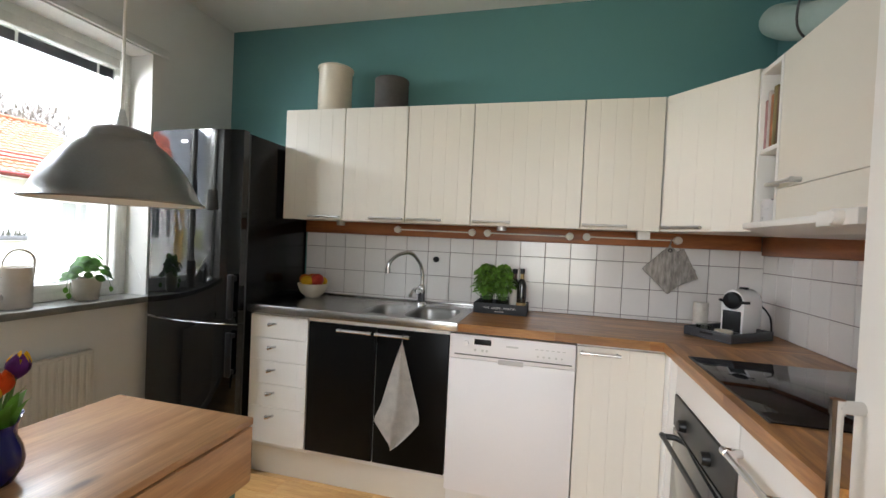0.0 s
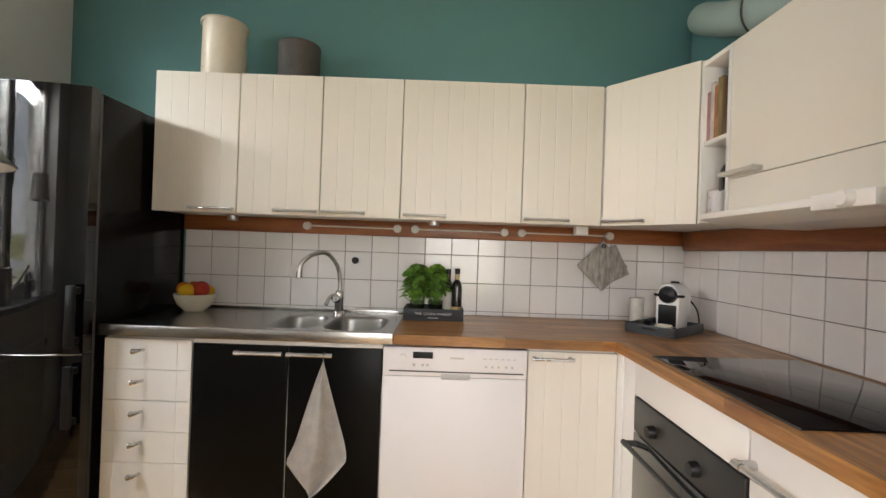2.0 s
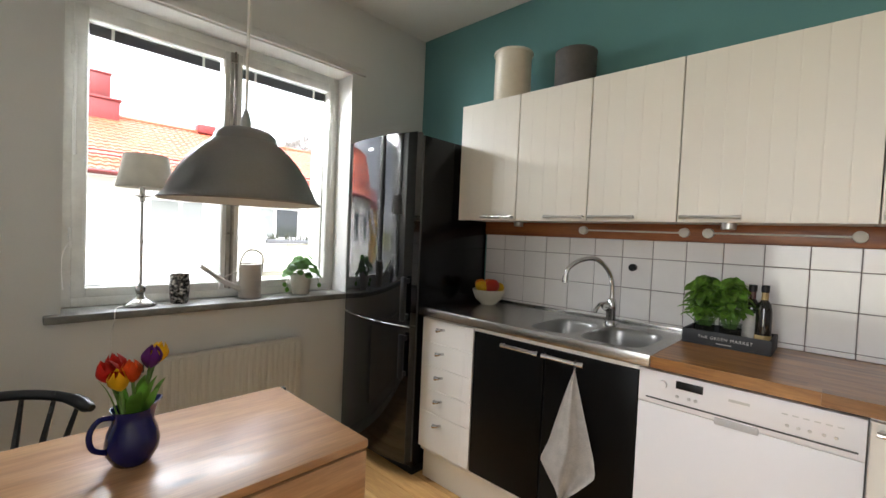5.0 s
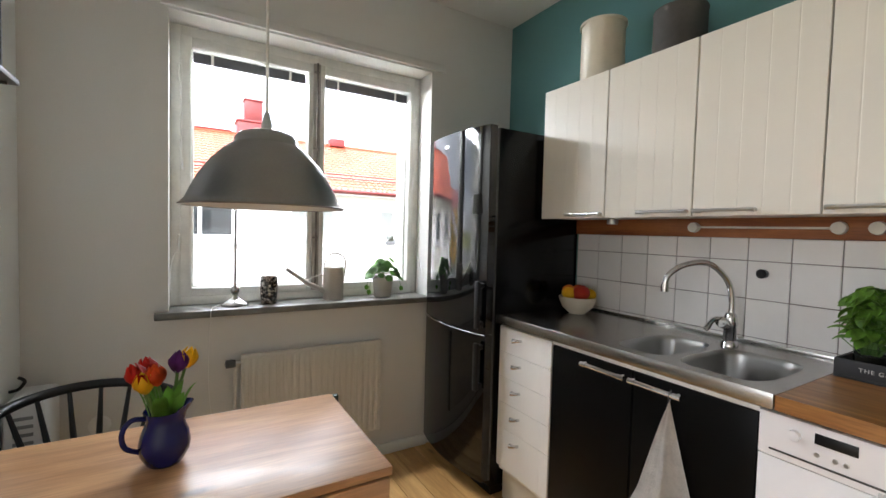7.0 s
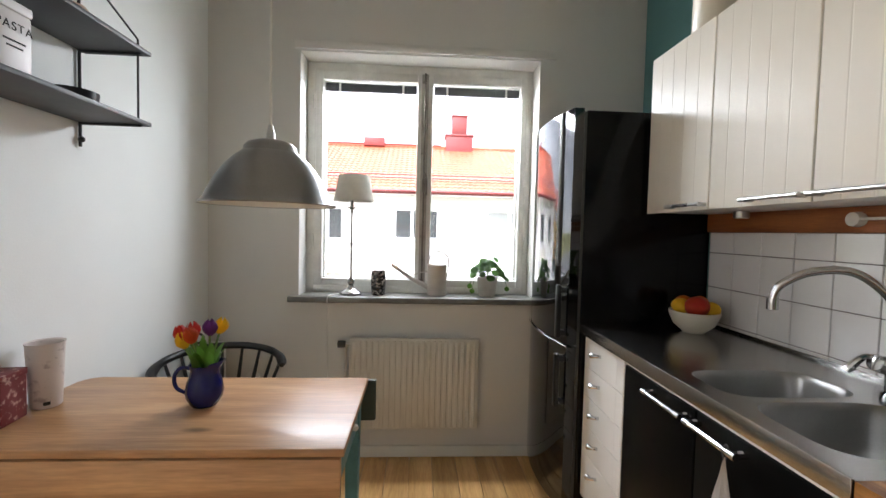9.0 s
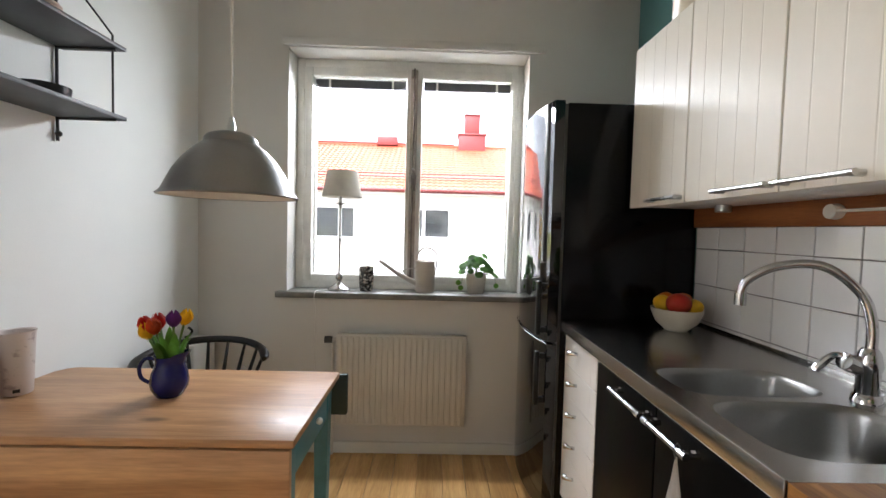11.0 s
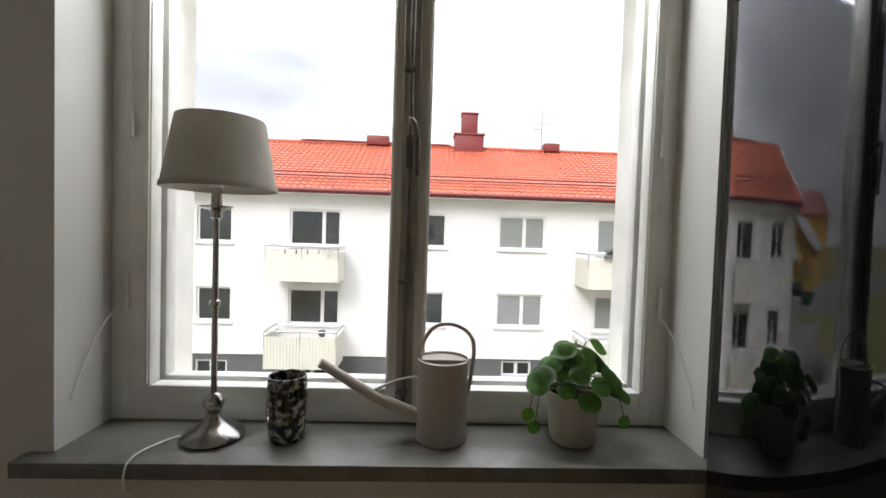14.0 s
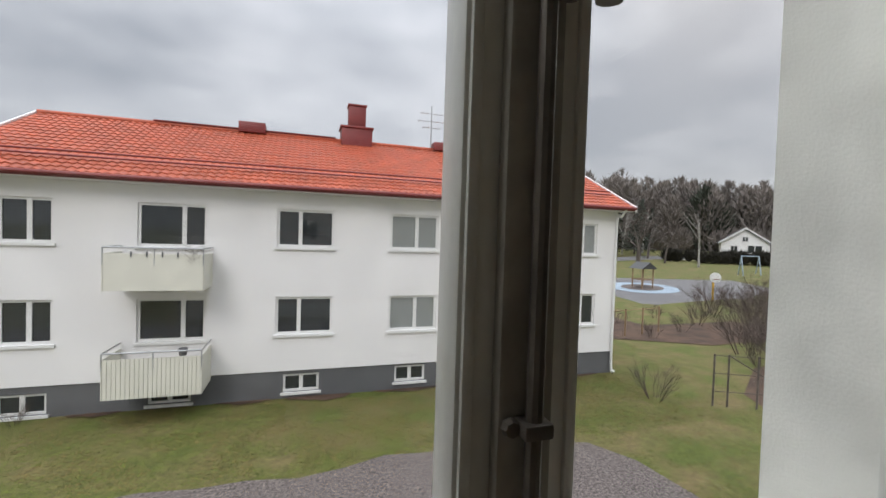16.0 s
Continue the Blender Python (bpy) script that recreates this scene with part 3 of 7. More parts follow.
tube(bend([(MID + 0.006, 0.118, 1.625), (MID - 0.002, 0.1, 1.628), (MID + 0.012, 0.092, 1.6), (MID + 0.014, 0.092, 1.5)], 5), 0.0075, 10, hb, None, 0.7)
part("handle", hb, M_ESP, bolt)
for side, xs in (("left", WL + 0.008), ("right", WR - 0.008)):
    cord = bmesh.new()
    tube(bend([(xs + (0.03 if side == "left" else -0.03), 0.15, 1.2), (xs, 0.1, 1.12), (xs, 0.03, 1.0)], 5), 0.0018, 6, cord)
    part("blind_cord", cord, M_PLASTICW, window)
    rod = bmesh.new()
    xr = WL + 0.052 if side == "left" else WR - 0.042
    tube([(xr, 0.144, 2.1), (xr, 0.142, 1.63)], 0.002, 6, rod)
    lathe([(0, 0), (0.006, 0.003), (0.005, 0.06), (0, 0.065)], (xr, 0.142, 1.57), 8, rod)
    part("blind_pull", rod, M_PLASTICW, window)
single("curtain_rail", box(0.47, 1.94, -0.02, -0.001, 2.28, 2.325, 0.004), M_WALL, "slim painted curtain rail board above the window", "curtain rail")

# ---- radiator ----
rad = thing("radiator", "cream ribbed panel radiator with side valve below the window", "radiator", (1.175, -0.07, 0.17))
rb = bmesh.new()
RX0, RX1, RZ0, RZ1 = 0.8, 1.532, 0.155, 0.677
add_box(rb, RX0, RX1, -0.062, -0.027, RZ0, RZ1, 0.006)
part("panel", rb, M_RAD, rad)
for k in range(22):
    xa = RX0 + 0.012 + k * (RX1 - RX0 - 0.02) / 22
    part("rib", box(xa, xa + 0.021, -0.07, -0.062, RZ0 + 0.012, RZ1 - 0.012, 0.003, seg=1), M_RAD, rad)
for xa in (0.95, 1.4):
    part("bracket", box(xa, xa + 0.03, -0.027, -0.001, 0.25, 0.6, 0.002), M_RAD, rad)
vv = bmesh.new()
tube([(0.8, -0.045, 0.64), (0.776, -0.045, 0.64)], 0.012, 12, vv)
valve = part("valve", vv, M_SATIN, rad)
part("thermostat_knob", lathe([(0, 0), (0.018, 0.002), (0.021, 0.02), (0.02, 0.045), (0, 0.05)], (0.778, -0.045, 0.64), 16, None, pose(0, 0, 0, 0, -90)), M_GREYPL, valve, "dark thermostat knob")
part("pipe", tube(bend([(0.781, -0.045, 0.64), (0.776, -0.04, 0.6), (0.776, -0.03, 0.5), (0.776, -0.028, FLOOR)], 6), 0.008, 10), M_RAD, rad)


# ---- fitted kitchen: helpers ----
def panel(w, z0, z1, thick, grooves, m, bevel=0.0015):
    """A door leaf w wide with upright grooves at the given places; m takes (along, inwards, up) into the room."""
    g, dp = 0.003, 0.0008
    line = [(0.0, 0.002), (0.002, 0.0)]
    for u in grooves:
        line += [(u - g, 0.0), (u - g * 0.35, dp), (u + g * 0.35, dp), (u + g, 0.0)]
    line += [(w - 0.002, 0.0), (w, 0.002), (w, thick), (0, thick)]
    return moved(prism(line, "z", z0, z1), m)


def face_x(x, y0):
    """Door planes that look towards -x; 'along' runs towards -y from y0."""
    return Matrix(((0, 1, 0, x), (-1, 0, 0, y0), (0, 0, 1, 0), (0, 0, 0, 1)))


def face_y(x0, y):
    """Door planes that look towards +y; 'along' runs towards -x from x0."""
    return Matrix(((-1, 0, 0, x0), (0, -1, 0, y), (0, 0, 1, 0), (0, 0, 0, 1)))


def bar_handle(parent, a, b, out, material=None, r=0.006, label=""):
    """A bar between a and b standing off by the vector out, on two feet."""
    a, b, out = Vector(a), Vector(b), Vector(out)
    bm = tube([a + out, b + out], r, 10)
    way = (b - a).normalized()
    for p in (a + way * 0.008, b - way * 0.008):
        tube([p, p + out], r * 1.3, 8, bm)
        tube([p + out - way * 0.012, p + out + way * 0.012], r * 1.22, 10, bm)
    return part("handle", bm, material or M_SATIN, parent, label)


def grooves_for(w, n):
    return [w * k / n for k in range(1, n)]


# ---- wall cabinets on the teal wall ----
UX, UZ0, UZ1 = 2.15, 1.385, 2.03
UY = [-0.665, -1.055, -1.437, -1.808, -2.368, -2.735]
HANDLES = [(0.01, 0.19, -1), (0.01, 0.19, -1), (0.02, 0.19, 1), (0.02, 0.19, 1), (0.01, 0.20, 1)]
for k, (ya, yb) in enumerate(zip(UY, UY[1:])):
    cab = thing("wall_cabinet", "cream grooved wall cabinet with a slim bar handle", "cabinet", (UX, (ya + yb) / 2, UZ0), "wall cabinets")
    part("body", box(UX + 0.022, W - 0.002, yb + 0.0015, ya - 0.0015, UZ0 + 0.004, UZ1, 0.002), M_CABW, cab)
    w = ya - yb - 0.005
    door = part("door", panel(w, UZ0, UZ1 - 0.002, 0.02, grooves_for(w, max(4, round(w / 0.073))), face_x(UX, ya - 0.0025)), M_CAB, cab, smooth=12)
    off, ln, sgn = HANDLES[k]
    y0 = (yb + off + ln) if sgn < 0 else (ya - off)
    bar_handle(door, (UX, y0, UZ0 + 0.018), (UX, y0 - ln, UZ0 + 0.018), (-0.028, 0, 0))
# the corner cabinet's door runs slantwise to the hob wall's cabinets
P, Q = Vector((2.15, -2.738, 0)), Vector((1.85, -3.0, 0))
corner = thing("corner_wall_cabinet", "cream grooved corner wall cabinet with a slanted door", "cabinet", (2.2, -3.0, UZ0), "wall cabinets")
part("body", prism([(2.172, -2.74), (W - 0.002, -2.74), (W - 0.002, BACK + 0.002), (1.854, BACK + 0.002), (1.854, -3.02)], "z", UZ0 + 0.004, UZ1), M_CABW, corner)
d = (Q - P).normalized()
nrm = Vector((-d.y, d.x, 0))
if nrm.x > 0:
    nrm = -nrm
slant = Matrix(((d.x, -nrm.x, 0, P.x), (d.y, -nrm.y, 0, P.y), (0, 0, 1, 0), (0, 0, 0, 1)))
cw = (Q - P).length - 0.006
cdoor = part("door", panel(cw, UZ0, UZ1 - 0.002, 0.02, grooves_for(cw, 5), slant @ Matrix.Translation((0.003, 0, 0))), M_CAB, corner, smooth=12)
ha, hb2 = P + d * 0.02 + Vector((0, 0, UZ0 + 0.018)), P + d * 0.2 + Vector((0, 0, UZ0 + 0.018))
bar_handle(cdoor, ha, hb2, nrm * 0.028)

# ---- hob wall: open shelf, hood cabinet ----
HY, HZ1 = -3.0, 2.012
opens = thing("open_shelf_cabinet", "narrow white open cabinet with one shelf", "shelf", (1.76, -3.15, UZ0))
ob_ = bmesh.new()
for x0, x1, z0, z1 in ((1.832, 1.848, UZ0, HZ1), (1.676, 1.692, UZ0, HZ1), (1.692, 1.832, UZ0, UZ0 + 0.018), (1.692, 1.832, HZ1 - 0.018, HZ1)):
    add_box(ob_, x0, x1, BACK + 0.002, HY, z0, z1, 0.0015)
part("body", ob_, M_CABW, opens)
part("back", box(1.692, 1.832, BACK + 0.002, BACK + 0.01, UZ0 + 0.018, HZ1 - 0.018), M_CABW, opens)
part("shelf", box(1.692, 1.832, BACK + 0.01, HY - 0.005, 1.684, 1.701, 0.0015), M_CABW, opens)
xb = 1.70
for k, (m_, th, h, dp) in enumerate(zip(M_SPINE, (0.018, 0.022, 0.026, 0.018, 0.02, 0.02), (0.235, 0.215, 0.225, 0.2, 0.22, 0.19), (0.2, 0.19, 0.2, 0.18, 0.19, 0.18))):
    bk = bmesh.new()
    add_box(bk, xb, xb + th, HY - 0.014 - dp, HY - 0.014, 1.702, 1.702 + h, 0.003)
    single("book", bk, m_, "cookbook with a worn coloured spine on shelf", "book", "books on the shelf")
    xb += th + 0.0015
single("bottle", lathe([(0, 0), (0.032, 0.002), (0.034, 0.02), (0.034, 0.15), (0.028, 0.185), (0.013, 0.21), (0.012, 0.26), (0.014, 0.262), (0.014, 0.275), (0, 0.276)], (1.782, -3.075, UZ0 + 0.019), 20), M_BOTTLE, "dark glass bottle on the open shelf", "bottle")
mugw = lathe([(0, 0), (0.03, 0), (0.034, 0.01), (0.036, 0.1), (0.033, 0.1), (0.031, 0.012), (0, 0.01)], (1.78, -3.037, UZ0 + 0.019), 20)
single("patterned_mug", mugw, M_MUG, "white mug with a dark pattern on open shelf", "mug")
hood = thing("hood_cabinet", "cream cabinet with flap door over an extractor hood", "cabinet", (1.37, -3.15, UZ0))
part("body", box(1.076, 1.672, BACK + 0.002, HY - 0.022, UZ0 + 0.03, HZ1, 0.002), M_CABW, hood)
up_ = part("flap_door", panel(0.596, 1.53, HZ1 - 0.002, 0.02, [], face_y(1.672, HY)), M_CAB, hood)
part("front_panel", panel(0.596, 1.415, 1.527, 0.02, [], face_y(1.672, HY)), M_CAB, hood)
bar_handle(up_, (1.672, HY, 1.545), (1.515, HY, 1.543), (0, 0.03, 0), r=0.007)
hs = thing("extractor_hood", "white slide-out extractor hood with a round knob", "extractor hood", (1.37, -3.1, 1.36))
part("body", prism([(BACK + 0.02, 1.36), (HY + 0.0, 1.36), (HY + 0.10, 1.385), (HY + 0.10, 1.405), (HY, 1.412), (BACK + 0.02, 1.412)], "x", 1.08, 1.672, 0.002), M_CABW, hs)
part("front_rail", box(1.058, 1.215, HY + 0.06, HY + 0.108, 1.372, 1.412, 0.004), M_PLASTICW, hs)
part("knob", lathe([(0, 0), (0.02, 0.0), (0.02, 0.014), (0.016, 0.02), (0, 0.021)], (1.118, HY + 0.108, 1.392), 18, None, pose(0, 0, 0, -90)), M_PLASTICW, hs)
duct = thing("ventilation_duct", "pale green-grey painted ventilation duct above the cabinets", "duct", (1.8, -3.15, 2.3))
part("pipe", tube(bend([(2.16, BACK + 0.002, 2.36), (2.15, -3.23, 2.36), (2.08, -3.14, 2.32), (1.9, -3.12, 2.22), (1.7, -3.12, 2.135), (1.56, -3.13, 2.1), (1.47, -3.14, 2.07), (1.45, -3.14, 2.013)], 8), 0.065, 22), M_PIPE, duct)
part("elbow_collar", tube([(1.45, -3.14, 2.0125), (1.45, -3.14, 2.05)], 0.069, 22), M_PIPE, duct)
part("cable", tube(bend([(1.75, -3.2, HZ1), (1.70, -3.05, 2.1), (1.66, -3.04, 2.24), (1.62, -3.06, 2.28), (1.6, -3.2, 2.24)], 8), 0.004, 8), M_GREYPL, duct, "dark looped cable")

# ---- tiles, wood strip ----
ZT, ZB = 1.312, 1.39
structure("tile_bed_teal", box(W - 0.008, W - 0.0005, -3.302, -0.648, 0.885, ZT), M_GROUT, "grey grout bed behind the tiles")
structure("tile_bed_back", box(0.77, W - 0.008, BACK + 0.0005, BACK + 0.008, 0.885, ZT - 0.022), M_GROUT, "grey grout bed behind the tiles")
structure("wood_strip_teal", box(W - 0.03, W - 0.0005, -3.28, -0.648, ZT, ZB, 0.003), M_BOARD, "red-brown stained wooden strip")
structure("wood_strip_back", box(0.77, W - 0.03, BACK + 0.0005, BACK + 0.03, ZT - 0.022, ZB - 0.006, 0.003), M_BOARDX, "red-brown stained wooden strip")

# ---- rails on the wooden strip ----
for ya, yb in ((-1.30, -1.771), (-1.864, -2.332), (-2.423, -2.885)):
    rl = thing("towel_rail", "white thin wooden rail with round end discs", "rail", (W - 0.03, (ya + yb) / 2, 1.35), "rails under the cabinets")
    part("bar", tube([(2.412, ya, 1.352), (2.412, yb, 1.35)], 0.0042, 10), M_RAIL, rl)
    for y in (ya, yb):
        part("end_disc", lathe([(0, 0), (0.02, 0.001), (0.022, 0.008), (0.02, 0.028), (0.006, 0.031), (0, 0.031)], (W - 0.03, y, 1.351), 20, None, pose(0, 0, 0, 0, -90)), M_RAIL, rl)
for y, xx in ((-0.94, 2.36), (-1.966, 2.245)):
    sp = thing("cabinet_spotlight", "small round satin spotlight under the wall cabinet", "lamp", (xx, y, 1.38), "cabinet spotlights")
    part("housing", lathe([(0, 0), (0.022, 0.0), (0.026, 0.003), (0.026, 0.026), (0, 0.026)], (xx, y, 1.362), 18), M_SATIN, sp)
jb = box(2.25, 2.30, -2.715, -2.655, 1.345, 1.388, 0.004)
single("junction_box", jb, M_PLASTICW, "small white plastic switch box under the cabinet", "switch")
ph = bmesh.new()
for k, (dx, turn, sz) in enumerate(((0.0, 45, 0.185), (0.014, 64, 0.17))):
    one = box(-0.004, 0.004, -sz / 2, sz / 2, -sz / 2, sz / 2, 0.003)
    moved(one, pose(2.385 + dx, -2.84 - 0.032 * k, 1.195, turn, 0, 0))
    if k == 0:
        hold = thing("potholder", "grey quilted cloth potholder hanging from the rail", "potholder", (2.385, -2.84, 1.07), "potholders")
    part("cloth", one, M_PHOLD, hold)
part("eyelet", lathe([(0.005, 0), (0.011, 0), (0.011, 0.004), (0.005, 0.004), (0.005, 0)], (2.379, -2.84, 1.297), 14, None, pose(0, 0, 0, 0, -90)), M_BLACKMETAL, hold)
part("loop", tube([(2.385, -2.84, 1.32), (2.40, -2.85, 1.36)], 0.003, 6), M_PHOLD, hold)
plug = thing("tap_stub", "capped black tap stub on the tiled wall", "tap", (W - 0.03, -1.555, 1.178))
part("collar", lathe([(0, 0), (0.016, 0), (0.016, 0.02), (0.011, 0.022), (0, 0.022)], (W - 0.001, -1.555, 1.178), 16, None, pose(0, 0, 0, 0, -90)), M_CHROME, plug)
part("cap", lathe([(0, 0), (0.017, 0), (0.018, 0.02), (0.014, 0.024), (0, 0.024)], (W - 0.023, -1.555, 1.178), 16, None, pose(0, 0, 0, 0, -90)), M_BLACKPL, plug)

# ---- fridge ----
fridge = thing("fridge_freezer", "glossy black fridge-freezer with bowed doors", "fridge", (2.15, -0.32, FLOOR))
part("body", box(1.885, W - 0.012, -0.642, -0.04, FLOOR + 0.05, 1.822, 0.006), M_FRIDGESIDE, fridge)


def bowed(z0, z1):
    out = [(1.872, -0.642), (1.872, -0.04)]
    n = 14
    for k in range(n + 1):
        u = k / n
        y = -0.04 - 0.602 * u
        out.append((1.83 - 0.04 * (1 - (2 * u - 1) ** 2), y))
    return prism(out, "z", z0, z1, 0.0)


TOPD = 1.83
up_door = part("upper_door", bowed(0.806, TOPD), M_BLACK, fridge, smooth=50)
lo_door = part("lower_door", bowed(FLOOR + 0.09, 0.794), M_BLACK, fridge, smooth=50)
part("seal", box(1.873, 1.884, -0.6435, -0.05, FLOOR + 0.09, 1.815), mat("grey_rubber_seal", (0.05, 0.05, 0.05), 0.5), fridge)
part("plinth", box(1.9, W - 0.02, -0.63, -0.055, FLOOR, FLOOR + 0.05), M_BLACKPL, fridge)
trimm = bmesh.new()
pts = [(1.823 - 0.04 * (1 - (2 * k / 14 - 1) ** 2), -0.04 - 0.602 * k / 14, 0.8) for k in range(15)]
tube(pts, 0.003, 8, trimm)
part("trim_strip", trimm, M_CHROME, fridge)
for dr, z0, z1 in ((up_door, 0.832, 1.067), (lo_door, 0.525, 0.762)):
    hd = bmesh.new()
    yh = -0.619
    add_box(hd, 1.783, 1.804, yh - 0.016, yh + 0.016, z0, z1, 0.007)
    add_box(hd, 1.79, 1.84, yh - 0.012, yh + 0.012, z0 + 0.01, z0 + 0.035, 0.004)
    add_box(hd, 1.79, 1.84, yh - 0.012, yh + 0.012, z1 - 0.035, z1 - 0.01, 0.004)
    part("handle", hd, M_BLACKPL, dr)
part("badge", moved(lathe([(0, 0), (0.022, 0.001), (0.024, 0.002), (0, 0.003)], (0, 0, 0), 20, None, pose(0, 0, 0, 0, -90)), Matrix.Translation((1.7915, -0.3, 1.765)) @ Matrix.Diagonal((1, 1, 0.4, 1))), M_SATIN, up_door, "small oval badge")

# ---- base cabinets along the teal wall ----
BX, CT = 1.902, 0.905
drawers = thing("drawer_unit", "white five-drawer base unit with chrome finger knobs", "drawers", (2.15, -0.84, FLOOR))
part("body", box(BX + 0.02, W - 0.012, -1.018, -0.667, 0.13, CT - 0.042, 0.002), M_CABW, drawers)
DZ = [0.852, 0.728, 0.604, 0.48, 0.355, 0.158]
for zt, zb in zip(DZ, DZ[1:]):
    w = 0.349
    dr = part("drawer_front", panel(w, zb + 0.0013, zt - 0.0013, 0.02, [w * 0.14, w * 0.845], face_x(BX, -0.668)), M_CABW, drawers, smooth=12)
    zk = zt - 0.045
    kn = tube(bend([(BX, -0.825, zk), (BX - 0.014, -0.822, zk + 0.001), (BX - 0.024, -0.812, zk), (BX - 0.026, -0.795, zk - 0.003)], 5), 0.0088, 10, None, [0.8] + [0.8] * 7 + [1.0] * 4 + [1.2, 1.35, 1.35, 1.1])
    part("knob", kn, M_CHROME, dr)
sinkcab = thing("sink_cabinet", "base cabinet with two satin black doors under sink", "cabinet", (2.15, -1.4, FLOOR))
part("body", box(BX + 0.02, W - 0.012, -1.782, -1.02, 0.13, 0.7, 0.002), M_CABW, sinkcab)
part("top_rail", box(BX + 0.004, BX + 0.03, -1.782, -1.02, 0.842, 0.862, 0.001), M_CABW, sinkcab)
for ya, yb, h0, h1 in ((-1.024, -1.399, -1.206, -1.386), (-1.407, -1.78, -1.412, -1.585)):
    dr = part("door", box(BX, BX + 0.02, yb, ya, 0.158, 0.84, 0.002), M_BLACKDOOR, sinkcab)
    bar_handle(dr, (BX, h0, 0.815), (BX, h1, 0.815), (-0.034, 0, 0), M_CHROME, 0.0075, "chrome bar handle")
dw = thing("dishwasher", "white built-under dishwasher with control panel", "dishwasher", (2.15, -2.07, FLOOR))
part("body", box(BX + 0.02, W - 0.02, -2.362, -1.788, 0.1, 0.852, 0.002), M_APPL, dw)
part("door", box(BX - 0.006, BX + 0.02, -2.364, -1.786, 0.10, 0.7385, 0.003), M_APPL, dw)
cpn = part("control_panel", box(BX - 0.008, BX + 0.02, -2.364, -1.786, 0.7405, 0.855, 0.003), M_APPL, dw)
part("groove", box(BX - 0.0095, BX - 0.0075, -2.35, -1.812, 0.7575, 0.7625), M_GREYPL, cpn)
part("display", box(BX - 0.0105, BX - 0.0075, -1.985, -1.905, 0.812, 0.838, 0.001), M_BLACKPL, cpn, "black display window")
part("knob", lathe([(0, 0), (0.014, 0), (0.013, 0.012), (0, 0.014)], (BX - 0.008, -1.865, 0.815), 16, None, pose(0, 0, 0, 0, -90)), M_APPL, cpn)
for y in (-1.91, -1.945, -1.965):
    part("button", lathe([(0, 0), (0.006, 0), (0.005, 0.003), (0, 0.003)], (BX - 0.008, y, 0.785), 10, None, pose(0, 0, 0, 0, -90)), M_SATIN, cpn)
for y in (-2.2, -2.225, -2.25, -2.28, -2.305):
    part("button", lathe([(0, 0), (0.005, 0), (0.004, 0.003), (0, 0.003)], (BX - 0.008, y, 0.785), 10, None, pose(0, 0, 0, 0, -90)), M_SATIN, cpn)
part("brand_mark", box(BX - 0.0088, BX - 0.0078, -2.11, -2.055, 0.812, 0.82), M_SATIN, cpn, "plain grey bar mark")
for k in range(6):
    part("print_mark", box(BX - 0.0088, BX - 0.0078, -2.20 - 0.024 * k, -2.186 - 0.024 * k, 0.815, 0.819), M_SATIN, cpn)
part("grip", box(BX - 0.0115, BX - 0.004, -2.135, -2.02, 0.73, 0.752, 0.003), M_GRIP, cpn, "pale grey grip recess")
part("plinth", box(BX + 0.04, BX + 0.06, -2.364, -1.786, FLOOR, 0.1), M_CABW, dw)
cornb = thing("corner_base_cabinet", "cream grooved corner base cabinet with bar handle", "cabinet", (2.15, -2.7, FLOOR))
part("body", box(BX + 0.02, W - 0.012, -2.728, -2.368, 0.13, CT - 0.042, 0.002), M_CABW, cornb)
cbd = part("door", panel(0.36, 0.158, 0.852, 0.02, grooves_for(0.36, 5), face_x(BX, -2.369)), M_CAB, cornb, smooth=12)
bar_handle(cbd, (BX, -2.384, 0.828), (BX, -2.545, 0.828), (-0.028, 0, 0))
part("filler", box(1.85, BX + 0.02, -2.76, -2.73, 0.13, CT - 0.042, 0.002), M_CABW, cornb)
single("toe_kick", box(BX + 0.045, BX + 0.06, -1.784, -0.667, FLOOR, 0.155, 0.002), M_CAB, "cream plinth board below the base cabinets", "plinth")

# ---- worktops ----
steel = thing("steel_sink_top", "brushed steel worktop with two rounded sink bowls", "sink", (2.17, -1.2, CT))
SX0, SX1, SY0, SY1 = 1.878, W - 0.009, -1.822, -0.664


def oval(cx, cy, rx, ry, n=48, p=4.0):
    return [(cx + rx * math.copysign(abs(math.cos(a)) ** (2 / p), math.cos(a)), cy + ry * math.copysign(abs(math.sin(a)) ** (2 / p), math.sin(a))) for a in (2 * math.pi * k / n for k in range(n))]


BOWLS = ((2.115, -1.378, 0.175, 0.104), (2.115, -1.638, 0.18, 0.13))


def sink_plate():
    """The plate with two real holes, whose rims run down into the bowls."""
    bm = bmesh.new()
    edges = []
    rect = [bm.verts.new((x, y, CT)) for x, y in ((SX0, SY0), (SX1, SY0), (SX1, SY1), (SX0, SY1))]
    edges += [bm.edges.new((rect[k], rect[(k + 1) % 4])) for k in range(4)]
    for b in BOWLS:
        ring = [bm.verts.new((x, y, CT)) for x, y in oval(*b)]
        edges += [bm.edges.new((ring[k], ring[(k + 1) % len(ring)])) for k in range(len(ring))]
    bmesh.ops.triangle_fill(bm, use_beauty=True, use_dissolve=False, edges=edges)
    low = [bm.verts.new((v.co.x, v.co.y, CT - 0.04)) for v in rect]
    for k in range(4):
        bm.faces.new((rect[k], rect[(k + 1) % 4], low[(k + 1) % 4], low[k]))
    return bm


